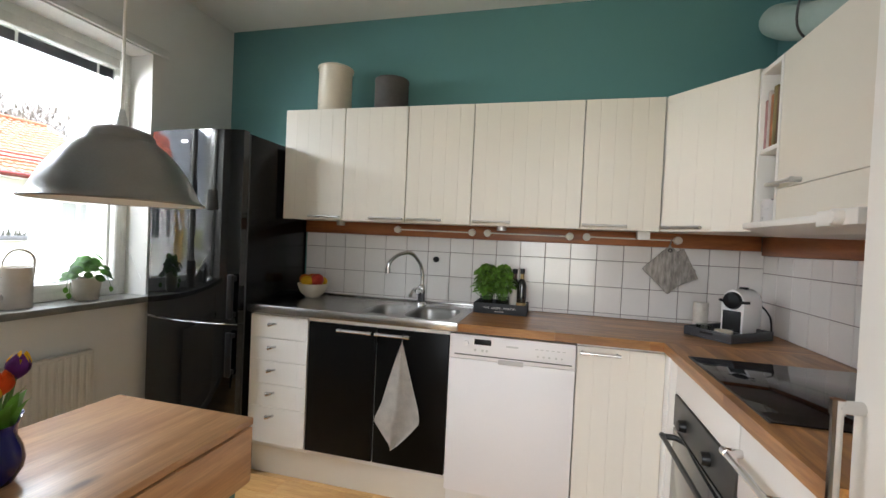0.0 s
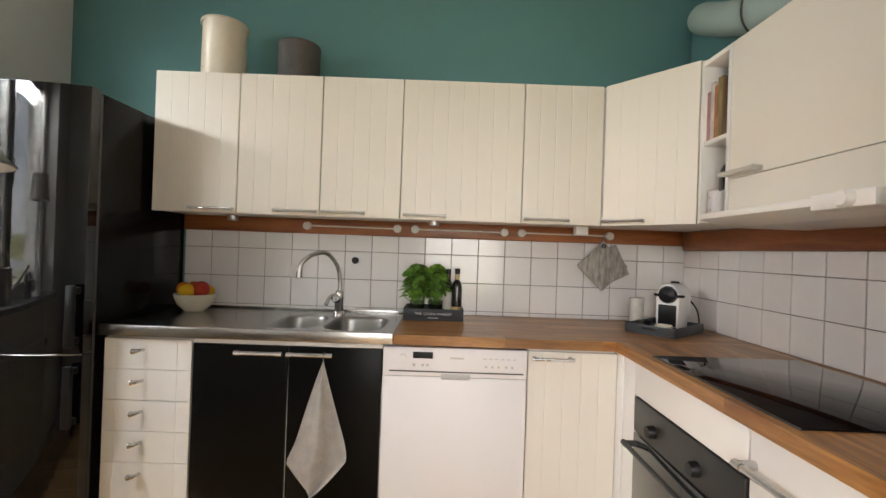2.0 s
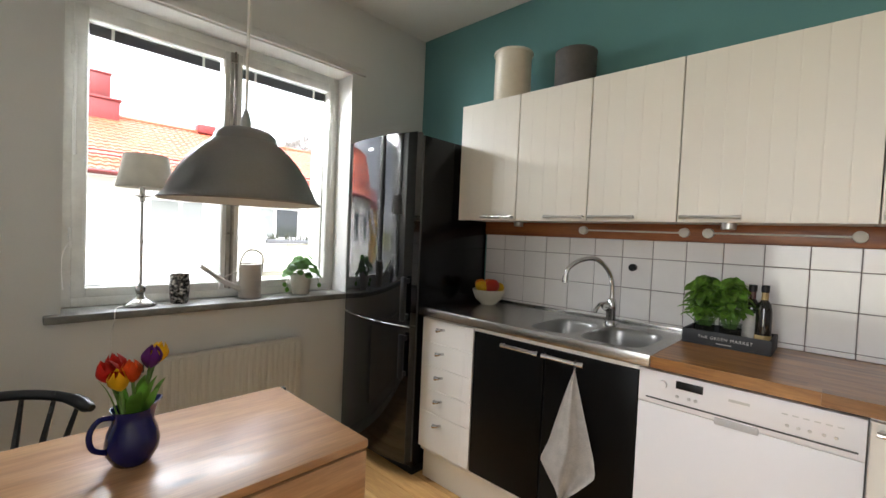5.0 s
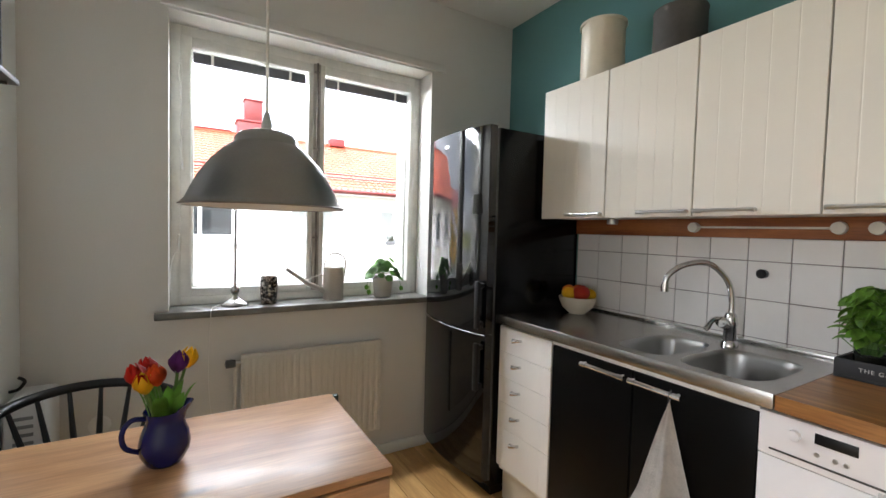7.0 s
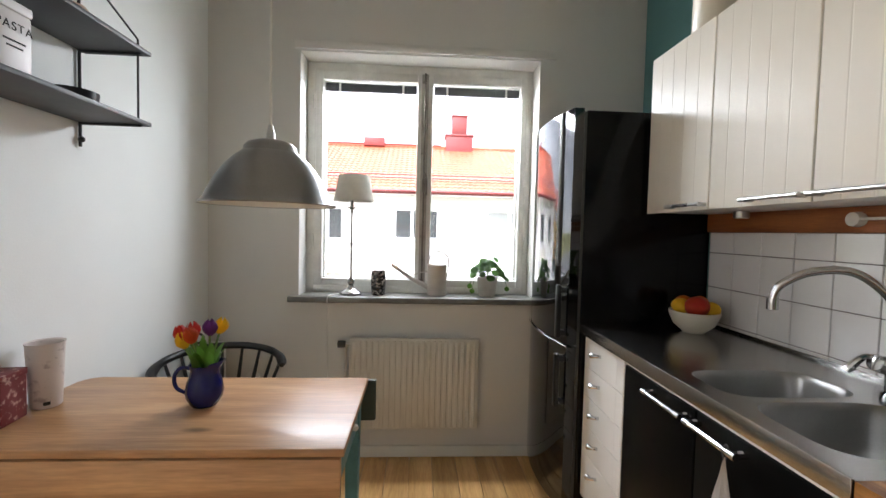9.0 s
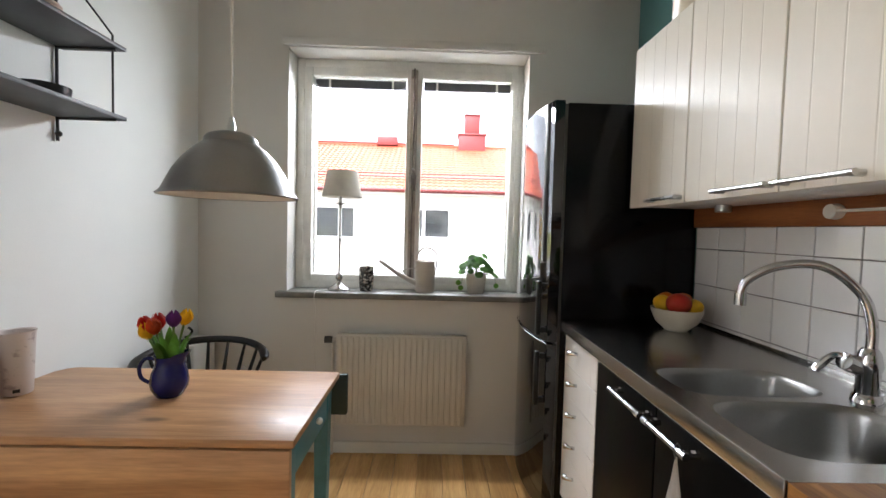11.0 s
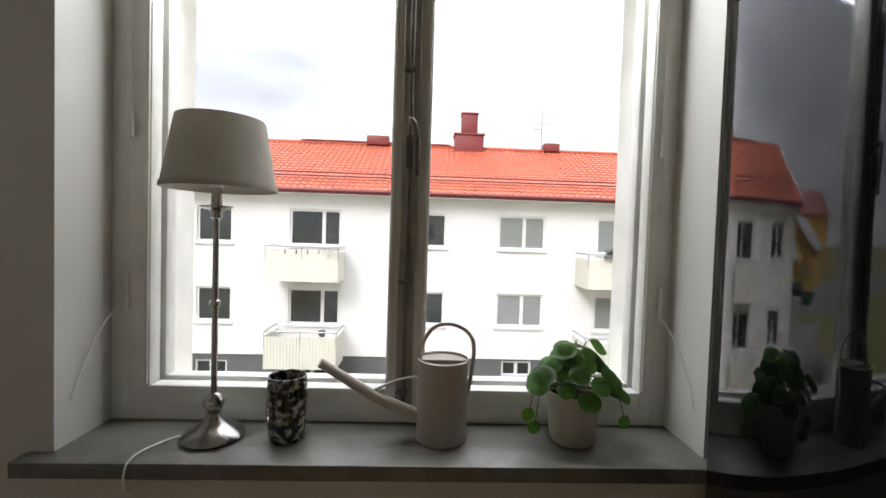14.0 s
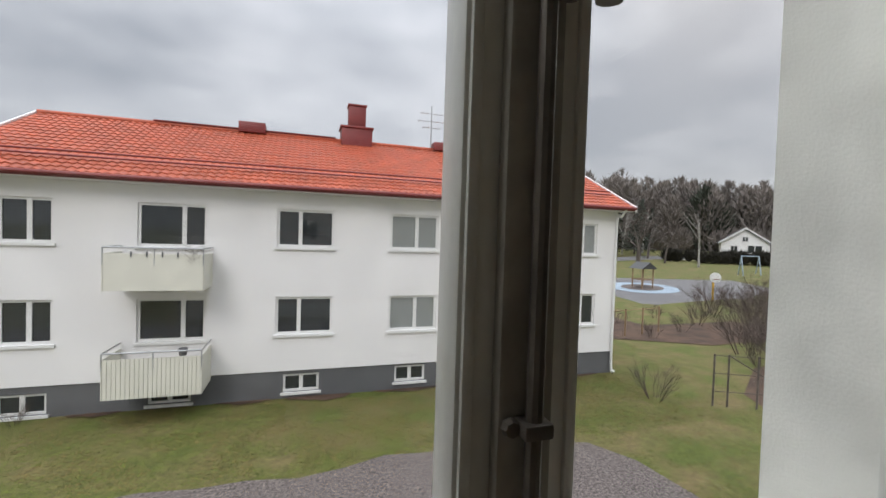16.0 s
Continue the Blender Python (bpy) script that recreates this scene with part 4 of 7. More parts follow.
part("plate", sink_plate(), M_STEEL, steel, smooth=25)
for b in BOWLS:
    bm = bmesh.new()
    rings = []
    for f, dz in ((1.0, 0.0), (0.975, -0.004), (0.95, -0.02), (0.92, -0.1), (0.86, -0.145), (0.7, -0.165), (0.15, -0.172)):
        rings.append([bm.verts.new((x, y, CT + dz)) for x, y in oval(b[0], b[1], b[2] * f, b[3] * f)])
    for r0, r1 in zip(rings, rings[1:]):
        for k in range(len(r0)):
            bm.faces.new((r0[k], r0[(k + 1) % len(r0)], r1[(k + 1) % len(r0)], r1[k]))
    bm.faces.new(rings[-1])
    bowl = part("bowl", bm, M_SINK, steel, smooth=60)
    part("drain", lathe([(0.0, 0.0), (0.03, 0.0), (0.038, 0.002), (0.036, 0.0)], (b[0], b[1], CT - 0.171), 20), M_CHROME, bowl)
rimb = bmesh.new()
add_box(rimb, SX0 - 0.003, SX0 + 0.004, SY0, SY1, CT - 0.038, CT + 0.004, 0.002)
part("front_lip", rimb, M_STEEL, steel)
part("rear_upstand", box(SX1 - 0.008, SX1, SY0, SY1, CT, CT + 0.012, 0.002), M_STEEL, steel)
wt = thing("wooden_worktop", "oiled hardwood stave worktop running round the corner", "worktop", (2.17, -2.5, CT))
WX0, WYF = 1.878, -2.715
rnd = random.Random(4)
xs = [WX0 + k * (W - 0.009 - WX0) / 13 for k in range(14)]
for x0, x1 in zip(xs, xs[1:]):
    y = -1.825
    yend = BACK + 0.009
    while y > yend + 0.01:
        y2 = max(yend, y - rnd.uniform(0.35, 0.75))
        if y2 - yend < 0.15:
            y2 = yend
        part("stave", box(x0 + 0.0002, x1 - 0.0002, y2 + 0.0002, y - 0.0002, CT - 0.038, CT + 0.001), M_COUNTER, wt, smooth=0)
        y = y2
ys = [WYF - k * (WYF - BACK - 0.009) / 13 for k in range(14)]
for y0, y1 in zip(ys, ys[1:]):
    x = WX0
    while x > 0.775:
        x2 = max(0.77, x - rnd.uniform(0.3, 0.7))
        if x2 - 0.77 < 0.12:
            x2 = 0.77
        part("stave", box(x2 + 0.0002, x - 0.0002, y1 + 0.0002, y0 - 0.0002, CT - 0.038, CT + 0.001), M_COUNTERX, wt, smooth=0)
        x = x2

# ---- tap ----
tap = thing("mixer_tap", "chrome swan-neck mixer tap on the sink", "tap", (2.33, -1.5, CT))
TX, TY = 2.335, -1.50
part("body", lathe([(0, 0), (0.03, 0.0), (0.028, 0.012), (0.022, 0.02), (0.022, 0.07), (0.026, 0.085), (0.02, 0.115), (0.014, 0.125), (0, 0.126)], (TX, TY, CT), 24), M_CHROME, tap)
part("spout", tube(bend([(TX, TY, CT + 0.1), (TX + 0.002, TY, CT + 0.17), (TX - 0.015, TY + 0.012, CT + 0.245), (TX - 0.075, TY + 0.048, CT + 0.305), (TX - 0.145, TY + 0.095, CT + 0.30), (TX - 0.195, TY + 0.13, CT + 0.26), (TX - 0.205, TY + 0.138, CT + 0.215)], 8), 0.0108, 16), M_CHROME, tap)
part("aerator", lathe([(0, 0), (0.014, 0), (0.014, 0.03), (0, 0.03)], (TX - 0.205, TY + 0.138, CT + 0.195), 16), M_CHROME, tap)
part("cartridge", lathe([(0, -0.025), (0.02, -0.02), (0.022, 0.0), (0.02, 0.02), (0, 0.025)], (TX - 0.03, TY + 0.01, CT + 0.085), 18, None, pose(0, 0, 0, 0, -70)), M_CHROME, tap)
part("lever", tube(bend([(TX - 0.03, TY + 0.01, CT + 0.09), (TX - 0.055, TY + 0.028, CT + 0.1), (TX - 0.085, TY + 0.045, CT + 0.058)], 5), 0.0075, 10, None, [1, 1, 1, 1, 1, 1, 1.1, 1.2, 1.3, 1.4, 1.2]), M_CHROME, tap)

# ---- hob wall: oven, drawer cabinet, tall cabinet ----
OY = -2.735
base2 = thing("oven_housing", "white base cabinet housing a built-in oven", "cabinet", (1.46, -3.0, FLOOR))
part("body", box(1.178, 1.752, BACK + 0.01, OY - 0.02, 0.1, CT - 0.042, 0.002), M_CABW, base2)
part("front_panel", box(1.178, 1.752, OY - 0.02, OY, 0.742, 0.86, 0.002), M_CABW, base2)
part("filler", box(1.756, 1.848, OY - 0.02, OY - 0.001, 0.13, 0.862, 0.002), M_CABW, base2)
part("plinth", box(0.77, 1.9, OY - 0.06, OY - 0.045, FLOOR, 0.12), M_CABW, base2)
oven = thing("built_in_oven", "dark steel built-in oven with two round knobs", "oven", (1.46, -2.75, 0.15))
part("body", box(1.19, 1.74, BACK + 0.05, OY - 0.022, 0.15, 0.73), M_GREYPL, oven)
op = part("control_panel", box(1.182, 1.748, OY - 0.02, OY + 0.004, 0.615, 0.737, 0.003), M_OVEN, oven)
for xk in (1.605, 1.365):
    part("knob", lathe([(0, 0), (0.022, 0), (0.02, 0.02), (0.018, 0.024), (0, 0.025)], (xk, OY + 0.004, 0.665), 20, None, pose(0, 0, 0, -90)), M_BLACKPL, op)
od = part("door", box(1.182, 1.748, OY - 0.02, OY + 0.004, 0.155, 0.607, 0.003), M_OVENGLASS, oven)
bar_handle(od, (1.735, OY + 0.004, 0.572), (1.195, OY + 0.004, 0.572), (0, 0.04, 0), M_OVEN, 0.009)
dc = thing("drawer_cabinet", "white drawer cabinet with a chrome bar handle", "cabinet", (0.97, -3.0, FLOOR))
part("body", box(0.775, 1.174, BACK + 0.01, OY - 0.02, 0.1, CT - 0.042, 0.002), M_CABW, dc)
for zt, zb in ((0.86, 0.66), (0.656, 0.4), (0.396, 0.14)):
    f = part("drawer_front", box(0.778, 1.172, OY - 0.02, OY, zb, zt, 0.002), M_CABW, dc)
    bar_handle(f, (1.165, OY, zt - 0.08), (0.93, OY, zt - 0.08), (0, 0.038, 0), M_CHROME, 0.009, "chrome bar handle")
tall = thing("tall_cabinet", "tall white larder cabinet with a long handle", "cabinet", (0.45, -3.0, FLOOR))
part("body", box(0.16, 0.765, BACK + 0.01, OY - 0.02, FLOOR, 2.3, 0.002), M_CABW, tall)
td = part("door", box(0.163, 0.763, OY - 0.02, OY, 0.06, 2.297, 0.003), M_CABW, tall)
bar_handle(td, (0.742, OY, 1.06), (0.742, OY, 0.62), (0, 0.034, 0), M_CHROME, 0.009, "long chrome bar handle")
hobt = thing("ceramic_hob", "black ceramic glass hob let into the worktop", "hob", (1.35, -3.0, CT))
part("edge_trim", box(1.046, 1.652, -2.7445, -2.7425, CT + 0.0012, CT + 0.0055), M_GREYPL, hobt)
part("glass_plate", box(1.048, 1.65, -3.25, -2.745, CT + 0.0012, CT + 0.006, 0.002), M_HOB, hobt)
# ---- dining table with drop leaves ----
table = thing("drop_leaf_table", "worn pine drop-leaf table with teal painted legs", "table", (0.5, -1.12, FLOOR))
TZ, TY0, TY1 = 0.742, -1.40, -0.885
top_line = [(0.012, TY0), (1.0, TY0), (1.0, TY1), (0.06, TY1), (0.03, TY1 - 0.015), (0.012, TY1 - 0.05)]
part("tabletop", prism(top_line, "z", TZ - 0.022, TZ, 0.003), M_TABLE, table)
part("near_leaf", prism([(0.014, 0.553), (0.985, 0.553), (0.992, 0.56), (0.992, 0.7165), (0.014, 0.7165)], "y", TY0 - 0.004, TY0 + 0.016, 0.003), M_TABLE, table, "hanging pine leaf")
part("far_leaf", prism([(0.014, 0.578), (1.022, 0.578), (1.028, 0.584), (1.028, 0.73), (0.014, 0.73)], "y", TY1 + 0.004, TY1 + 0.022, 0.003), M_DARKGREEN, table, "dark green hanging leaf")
part("apron", box(0.955, 0.975, TY0 + 0.06, TY1 - 0.03, 0.6, TZ - 0.023, 0.002), M_TEALWOOD, table)
part("apron", box(0.05, 0.07, TY0 + 0.06, TY1 - 0.03, 0.6, TZ - 0.023, 0.002), M_TEALWOOD, table)
part("apron", box(0.07, 0.955, TY0 + 0.03, TY0 + 0.05, 0.6, TZ - 0.023, 0.002), M_TEALWOOD, table)
part("apron", box(0.07, 0.955, TY1 - 0.05, TY1 - 0.03, 0.6, TZ - 0.023, 0.002), M_TEALWOOD, table)
for x, y in ((0.955, TY0 + 0.06), (0.955, TY1 - 0.06), (0.07, TY0 + 0.06), (0.07, TY1 - 0.06)):
    leg = bmesh.new()
    one = bmesh.new()
    bmesh.ops.create_cube(one, size=1)
    for v in one.verts:
        s = 0.026 if v.co.z > 0 else 0.018
        v.co = Vector((x + s * (1 if v.co.x > 0 else -1), y + s * (1 if v.co.y > 0 else -1), TZ - 0.024 if v.co.z > 0 else FLOOR))
    bmesh.ops.bevel(one, geom=one.edges[:], offset=0.003, segments=1, affect="EDGES")
    merge(leg, one)
    part("leg", leg, M_TEALWOOD, table)
part("catch", ball((0.985, -1.10, 0.655), 0.011, (1, 1, 1), 12), M_PLASTICW, table, "small white turn knob")

# ---- spindle-back armchair ----
CX, CY, CTURN = 0.293, -0.5, radians(22)
chair = thing("spindle_armchair", "black painted wooden armchair with bowed spindle back", "chair", (CX, CY, FLOOR))


def chair_at(a, b, z):
    """A place in the chair's own plan, turned with the chair."""
    return Vector((CX + a * math.cos(CTURN) - b * math.sin(CTURN), CY + a * math.sin(CTURN) + b * math.cos(CTURN), z))


def bow(u, r=0.262, z=0.645):
    a = math.pi * u
    return chair_at(r * math.cos(a), r * math.sin(a) * 0.96, z + 0.042 * max(0.0, math.sin(a)) ** 0.7)


bow_pts = [bow(-0.05 + 1.1 * k / 28) for k in range(29)]
part("bow_rail", tube(bow_pts, 0.0175, 12, None, [0.7, 1.25, 1.3, 1.2] + [1.0] * 21 + [1.2, 1.3, 1.25, 0.7], 0.85), M_BLACKWOOD, chair)
seat_line = [chair_at(0.225 * math.copysign(abs(math.cos(a)) ** 0.8, math.cos(a)), -0.01 + 0.215 * math.copysign(abs(math.sin(a)) ** 0.8, math.sin(a)), 0)[:2] for a in (2 * math.pi * k / 32 for k in range(32))]
part("seat", prism(seat_line, "z", 0.395, 0.43, 0.008), M_BLACKWOOD, chair)
for k in range(9):
    u = 0.04 + 0.92 * k / 8
    t_, s_ = bow(u), chair_at(0.172 * math.cos(math.pi * u), 0.17 * math.sin(math.pi * u) - 0.005, 0.425)
    part("spindle", tube([s_, s_.lerp(t_, 0.35), s_.lerp(t_, 0.8), t_], 0.0085, 8, None, [0.95, 1.2, 0.9, 0.8]), M_BLACKWOOD, chair)
for sx, sy in ((-1, -1), (1, -1), (-1, 1), (1, 1)):
    a, b = chair_at(0.15 * sx, 0.14 * sy, 0.4), chair_at(0.185 * sx, 0.185 * sy, FLOOR)
    part("leg", tube([a, a.lerp(b, 0.35), a.lerp(b, 0.7), b], 0.016, 10, None, [0.8, 1.1, 1.0, 0.7]), M_BLACKWOOD, chair)
for sx in (-1, 1):
    part("stretcher", tube([chair_at(0.17 * sx, -0.16, 0.17), chair_at(0.17 * sx, 0.16, 0.17)], 0.009, 8), M_BLACKWOOD, chair)
hook = thing("wall_hook", "small black double hook on the wall corner", "hook", (0.03, -0.15, 0.7))
part("prongs", tube(bend([(0.002, -0.13, 0.66), (0.03, -0.14, 0.67), (0.05, -0.15, 0.70), (0.035, -0.16, 0.72)], 5), 0.006, 8), M_BLACKMETAL, hook)
app = thing("air_purifier", "white upright purifier with grey slots behind the armchair", "appliance", (0.075, -0.2, FLOOR))
part("housing", box(0.02, 0.135, -0.29, -0.07, FLOOR, 0.66, 0.015, seg=3), M_PLASTICW, app)
for k in range(9):
    part("slot", box(0.05, 0.105, -0.2925, -0.289, 0.6 - 0.03 * k, 0.612 - 0.03 * k, 0.001), mat("grey_slot", (0.3, 0.3, 0.29), 0.5) if k == 0 else bpy.data.materials["grey_slot"], app)
sock = thing("wall_socket", "white round wall socket low on the wall", "socket", (0.25, -0.01, 0.43))
part("plate", lathe([(0, 0), (0.04, 0), (0.04, 0.008), (0.034, 0.012), (0, 0.012)], (0.25, -0.0005, 0.43), 24, None, pose(0, 0, 0, 90)), M_PLASTICW, sock)

# ---- pendant lamp ----
LX, LY = 0.743, -1.185
pend = thing("pendant_lamp", "brushed aluminium dome pendant lamp on a thin cord", "pendant lamp", (LX, LY, CEIL))
Z0 = 1.352
PS = 0.185 / 0.222
prof = [(0.222, 0.0), (0.225, 0.003), (0.219, 0.007), (0.208, 0.018), (0.197, 0.04), (0.178, 0.075), (0.15, 0.112), (0.118, 0.143), (0.094, 0.16), (0.088, 0.163), (0.086, 0.176), (0.074, 0.188), (0.045, 0.197), (0.014, 0.202), (0, 0.202)]
prof = [(a * PS, b * 0.94) for a, b in prof]
part("shade", lathe(prof, (LX, LY, Z0), 56), M_ALU, pend, smooth=60)
part("shade_lining", lathe([(r * 0.985, z - 0.0015) for r, z in prof[1:-1]] + [(0, 0.187)], (LX, LY, Z0), 48), M_ALUIN, pend, smooth=60)
part("cap", lathe([(0.013, 0.188), (0.012, 0.204), (0.006, 0.23), (0, 0.234)], (LX, LY, Z0), 16), M_SATIN, pend)
part("bulb_holder", lathe([(0, 0.13), (0.02, 0.13), (0.02, 0.182), (0, 0.183)], (LX, LY, Z0), 16), M_PLASTICW, pend)
part("bulb", ball((LX, LY, Z0 + 0.1), 0.03, (1, 1, 1.15), 16), M_PLASTICW, pend)
part("cord", tube([(LX, LY, Z0 + 0.23), (LX, LY, CEIL)], 0.0036, 8), M_RAIL, pend)
part("ceiling_rose", lathe([(0, -0.03), (0.03, -0.028), (0.045, -0.001), (0, -0.001)], (LX, LY, CEIL), 20), M_PLASTICW, pend)

# ---- jug with tulips ----
JX, JY = 0.532, -1.13
jug = thing("tulip_jug", "cobalt blue glazed jug on the dining table", "jug", (JX, JY, TZ))
jp = [(0, 0.001), (0.045, 0.0), (0.05, 0.006), (0.066, 0.035), (0.07, 0.06), (0.064, 0.095), (0.052, 0.125), (0.05, 0.145), (0.057, 0.165)]
jb_ = lathe(jp + [(0.054, 0.165), (0.047, 0.145), (0.049, 0.125), (0.061, 0.095), (0.066, 0.06), (0.06, 0.03), (0, 0.012)], (0, 0, 0), 36)
for v in jb_.verts:
    if v.co.z > 0.13:
        f = (v.co.z - 0.13) / 0.035
        if v.co.x > 0.02:
            v.co.x += 0.022 * f * max(0, math.cos(math.atan2(v.co.y, v.co.x) * 2))
            v.co.z += 0.014 * f * max(0, math.cos(math.atan2(v.co.y, v.co.x)))
JT = pose(JX, JY, TZ + 0.001, 0, 0, 12) @ Matrix.Scale(0.765, 4)
part("body", moved(jb_, JT), M_BLUE, jug, smooth=60)
part("handle", moved(tube(bend([(-0.05, 0, 0.148), (-0.085, 0, 0.152), (-0.107, 0, 0.12), (-0.1, 0, 0.075), (-0.064, 0, 0.05)], 7), 0.0075, 12), JT), M_BLUE, jug)


def tulip_head(c, tilt, material):
    bm = bmesh.new()
    for k in range(6):
        a = 2 * math.pi * k / 6
        rr = 0.0195 if k % 2 else 0.0175
        grid = []
        for i in range(6):
            u = i / 5
            rad_ = rr * math.sin(math.pi * (0.12 + 0.72 * u)) * (1.12 if u < 0.7 else 1.0)
            wd = 0.62 * math.sin(math.pi * min(1, 0.15 + 0.83 * u)) ** 0.7
            grid.append([bm.verts.new((rad_ * math.cos(a + wd * s), rad_ * math.sin(a + wd * s), 0.05 * u)) for s in (-1, -0.5, 0, 0.5, 1)])
        for r0, r1 in zip(grid, grid[1:]):
            for j in range(4):
                bm.faces.new((r0[j], r0[j + 1], r1[j + 1], r1[j]))
    bmesh.ops.solidify(bm, geom=bm.faces[:], thickness=0.0008)
    return moved(bm, Matrix.Translation(c) @ tilt)


def tulip(base, head, material, words):
    t_ = thing("tulip", words, "flower", (JX, JY, TZ + 0.02), "tulips in the jug")
    base, head = Vector(base), Vector(head)
    mid = base.lerp(head, 0.55) + Vector((0, 0, 0.015))
    part("stem", tube(bend([base, mid, head], 6), 0.0035, 8), M_STEM, t_)
    way = (head - mid).normalized()
    part("blossom", tulip_head(head - way * 0.004, way.to_track_quat("Z", "Y").to_matrix().to_4x4(), material), material, t_, smooth=60)
    return t_


def blade(a, b, width, sag, material, parent, name="leaf"):
    """A long pointed leaf from a to b, folded along its middle."""
    a, b = Vector(a), Vector(b)
    side = (b - a).cross(Vector((0, 0, 1))).normalized()
    bm = bmesh.new()
    rows = []
    for k in range(9):
        u = k / 8
        p = a.lerp(b, u) + Vector((0, 0, sag * math.sin(math.pi * u)))
        w = width * math.sin(math.pi * (0.12 + 0.88 * u) ** 0.8) + 0.0005
        rows.append([bm.verts.new(p - side * w + Vector((0, 0, w * 0.35))), bm.verts.new(p), bm.verts.new(p + side * w + Vector((0, 0, w * 0.35)))])
    for r0, r1 in zip(rows, rows[1:]):
        for j in range(2):
            bm.faces.new((r0[j], r0[j + 1], r1[j + 1], r1[j]))
    bmesh.ops.solidify(bm, geom=bm.faces[:], thickness=0.0009)
    return part(name, bm, material, parent, smooth=60)


TUL = [((0, -0.01), (-0.047, -0.026, 0.207), M_RED, "red tulip in the blue jug"), ((0.01, 0.0), (-0.012, -0.046, 0.207), M_ORANGE, "orange-red tulip in the blue jug"),
       ((-0.01, 0), (-0.033, -0.046, 0.192), M_YELLOW, "yellow tulip in the blue jug"), ((0.01, 0), (0.026, -0.022, 0.224), M_PURPLE, "purple tulip in the blue jug"),
       ((0.0, 0.01), (0.042, 0.004, 0.224), M_YELLOW, "yellow tulip in the blue jug"), ((0, 0), (-0.03, 0.002, 0.21), M_RED, "red tulip in the blue jug")]
for (bx, by), (hx, hy, hz), m_, w_ in TUL:
    tl = tulip((JX + bx, JY + by, TZ + 0.03), (JX + hx, JY + hy, TZ + hz), m_, w_)
    ang = math.atan2(hy, hx)
    for k in range(2):
        a2 = ang + (-0.9 if k else 0.8)
        blade((JX + bx + 0.012 * math.cos(a2), JY + by + 0.012 * math.sin(a2), TZ + 0.08), (JX + bx + 0.055 * math.cos(a2), JY + by + 0.062 * math.sin(a2), TZ + 0.18 + 0.022 * k), 0.0135, 0.018, M_TULIPLEAF, tl)

# ---- cup and box at the wall end of the table ----
single("patterned_cup", lathe([(0, 0.001), (0.035, 0), (0.038, 0.004), (0.046, 0.185), (0.0485, 0.192), (0.043, 0.189), (0.036, 0.008), (0, 0.006)], (0.075, -1.135, TZ + 0.0005), 28), M_CUP, "tall pale patterned ceramic cup on the table", "cup")
single("cup_label", moved(box(-0.008, 0.008, -0.0402, -0.038, 0.012, 0.022), pose(0.075, -1.135, TZ, 0, 0, 42)), M_BLACKLETTER, "small dark sticker on the foot of the cup", "sticker")
bx = thing("gift_box", "small red patterned cardboard box on the table", "box", (0.07, -1.24, TZ))
BXM = pose(0.05, -1.25, TZ + 0.0005, 0, 0, 8)
part("box_body", moved(box(-0.036, 0.036, -0.045, 0.045, 0, 0.118, 0.003), BXM), M_REDBOX, bx)
part("lid", moved(box(-0.038, 0.038, -0.047, 0.047, 0.118, 0.138, 0.003), BXM), M_REDBOX, bx)

# ---- wall shelf over the table ----
shelf = thing("wall_shelf", "dark wall shelf with two boards on wire ladders", "shelf", (0.1, -1.25, 1.6))
for z in (1.632, 1.875):
    part("board", box(0.004, 0.225, -1.70, -0.872, z, z + 0.014, 0.002), M_SHELF, shelf)
for y in (-0.905, -1.665):
    ld = bmesh.new()
    tube([(0.008, y, 1.55), (0.008, y, 2.2)], 0.005, 8, ld)
    tube([(0.2, y, 1.64), (0.2, y, 1.92)], 0.0035, 8, ld)
    tube([(0.2, y, 1.92), (0.008, y, 2.17)], 0.0035, 8, ld)
    for z in (1.628, 1.871):
        tube([(0.008, y, z), (0.212, y, z)], 0.004, 8, ld)
    ball((0.012, y, 1.575), 0.011, (1, 1, 1), 10, ld)
    part("wire_ladder", ld, M_BLACKMETAL, shelf)
ZSH = 1.6465
single("black_bowl", lathe([(0, 0.001), (0.04, 0), (0.062, 0.012), (0.066, 0.045), (0.063, 0.045), (0.056, 0.014), (0, 0.006)], (0.105, -1.06, ZSH), 28), M_BLACKPL, "small black bowl on the lower shelf board", "bowl")
pasta = thing("pasta_box", "white storage tin lettered PASTA on wall shelf", "tin", (0.11, -1.31, ZSH))
part("tin", box(0.06, 0.16, -1.36, -1.26, ZSH + 0.0005, ZSH + 0.165, 0.006), M_APPL, pasta)
part("lid", box(0.058, 0.162, -1.362, -1.258, ZSH + 0.165, ZSH + 0.19, 0.005), M_APPL, pasta)
lettering("PASTA", 0.03, Matrix.Translation((0.1608, -1.31, ZSH + 0.125)) @ pose(0, 0, 0, 90, 0, 90), M_BLACKLETTER, pasta, "black capital letters")
for k, w in enumerate((0.03, 0.022)):
    part("small_print", box(0.1596, 0.1612, -1.31 - w, -1.31 + w, ZSH + 0.088 - 0.014 * k, ZSH + 0.092 - 0.014 * k), M_BLACKLETTER, pasta)
single("pink_jar", lathe([(0, 0), (0.035, 0), (0.038, 0.01), (0.038, 0.07), (0.03, 0.08), (0, 0.08)], (0.08, -1.02, 1.8895), 20), mat("pale_pink_glaze", (0.62, 0.45, 0.38), 0.4, vary=0.05), "small pale pink jar on the upper shelf board", "jar")

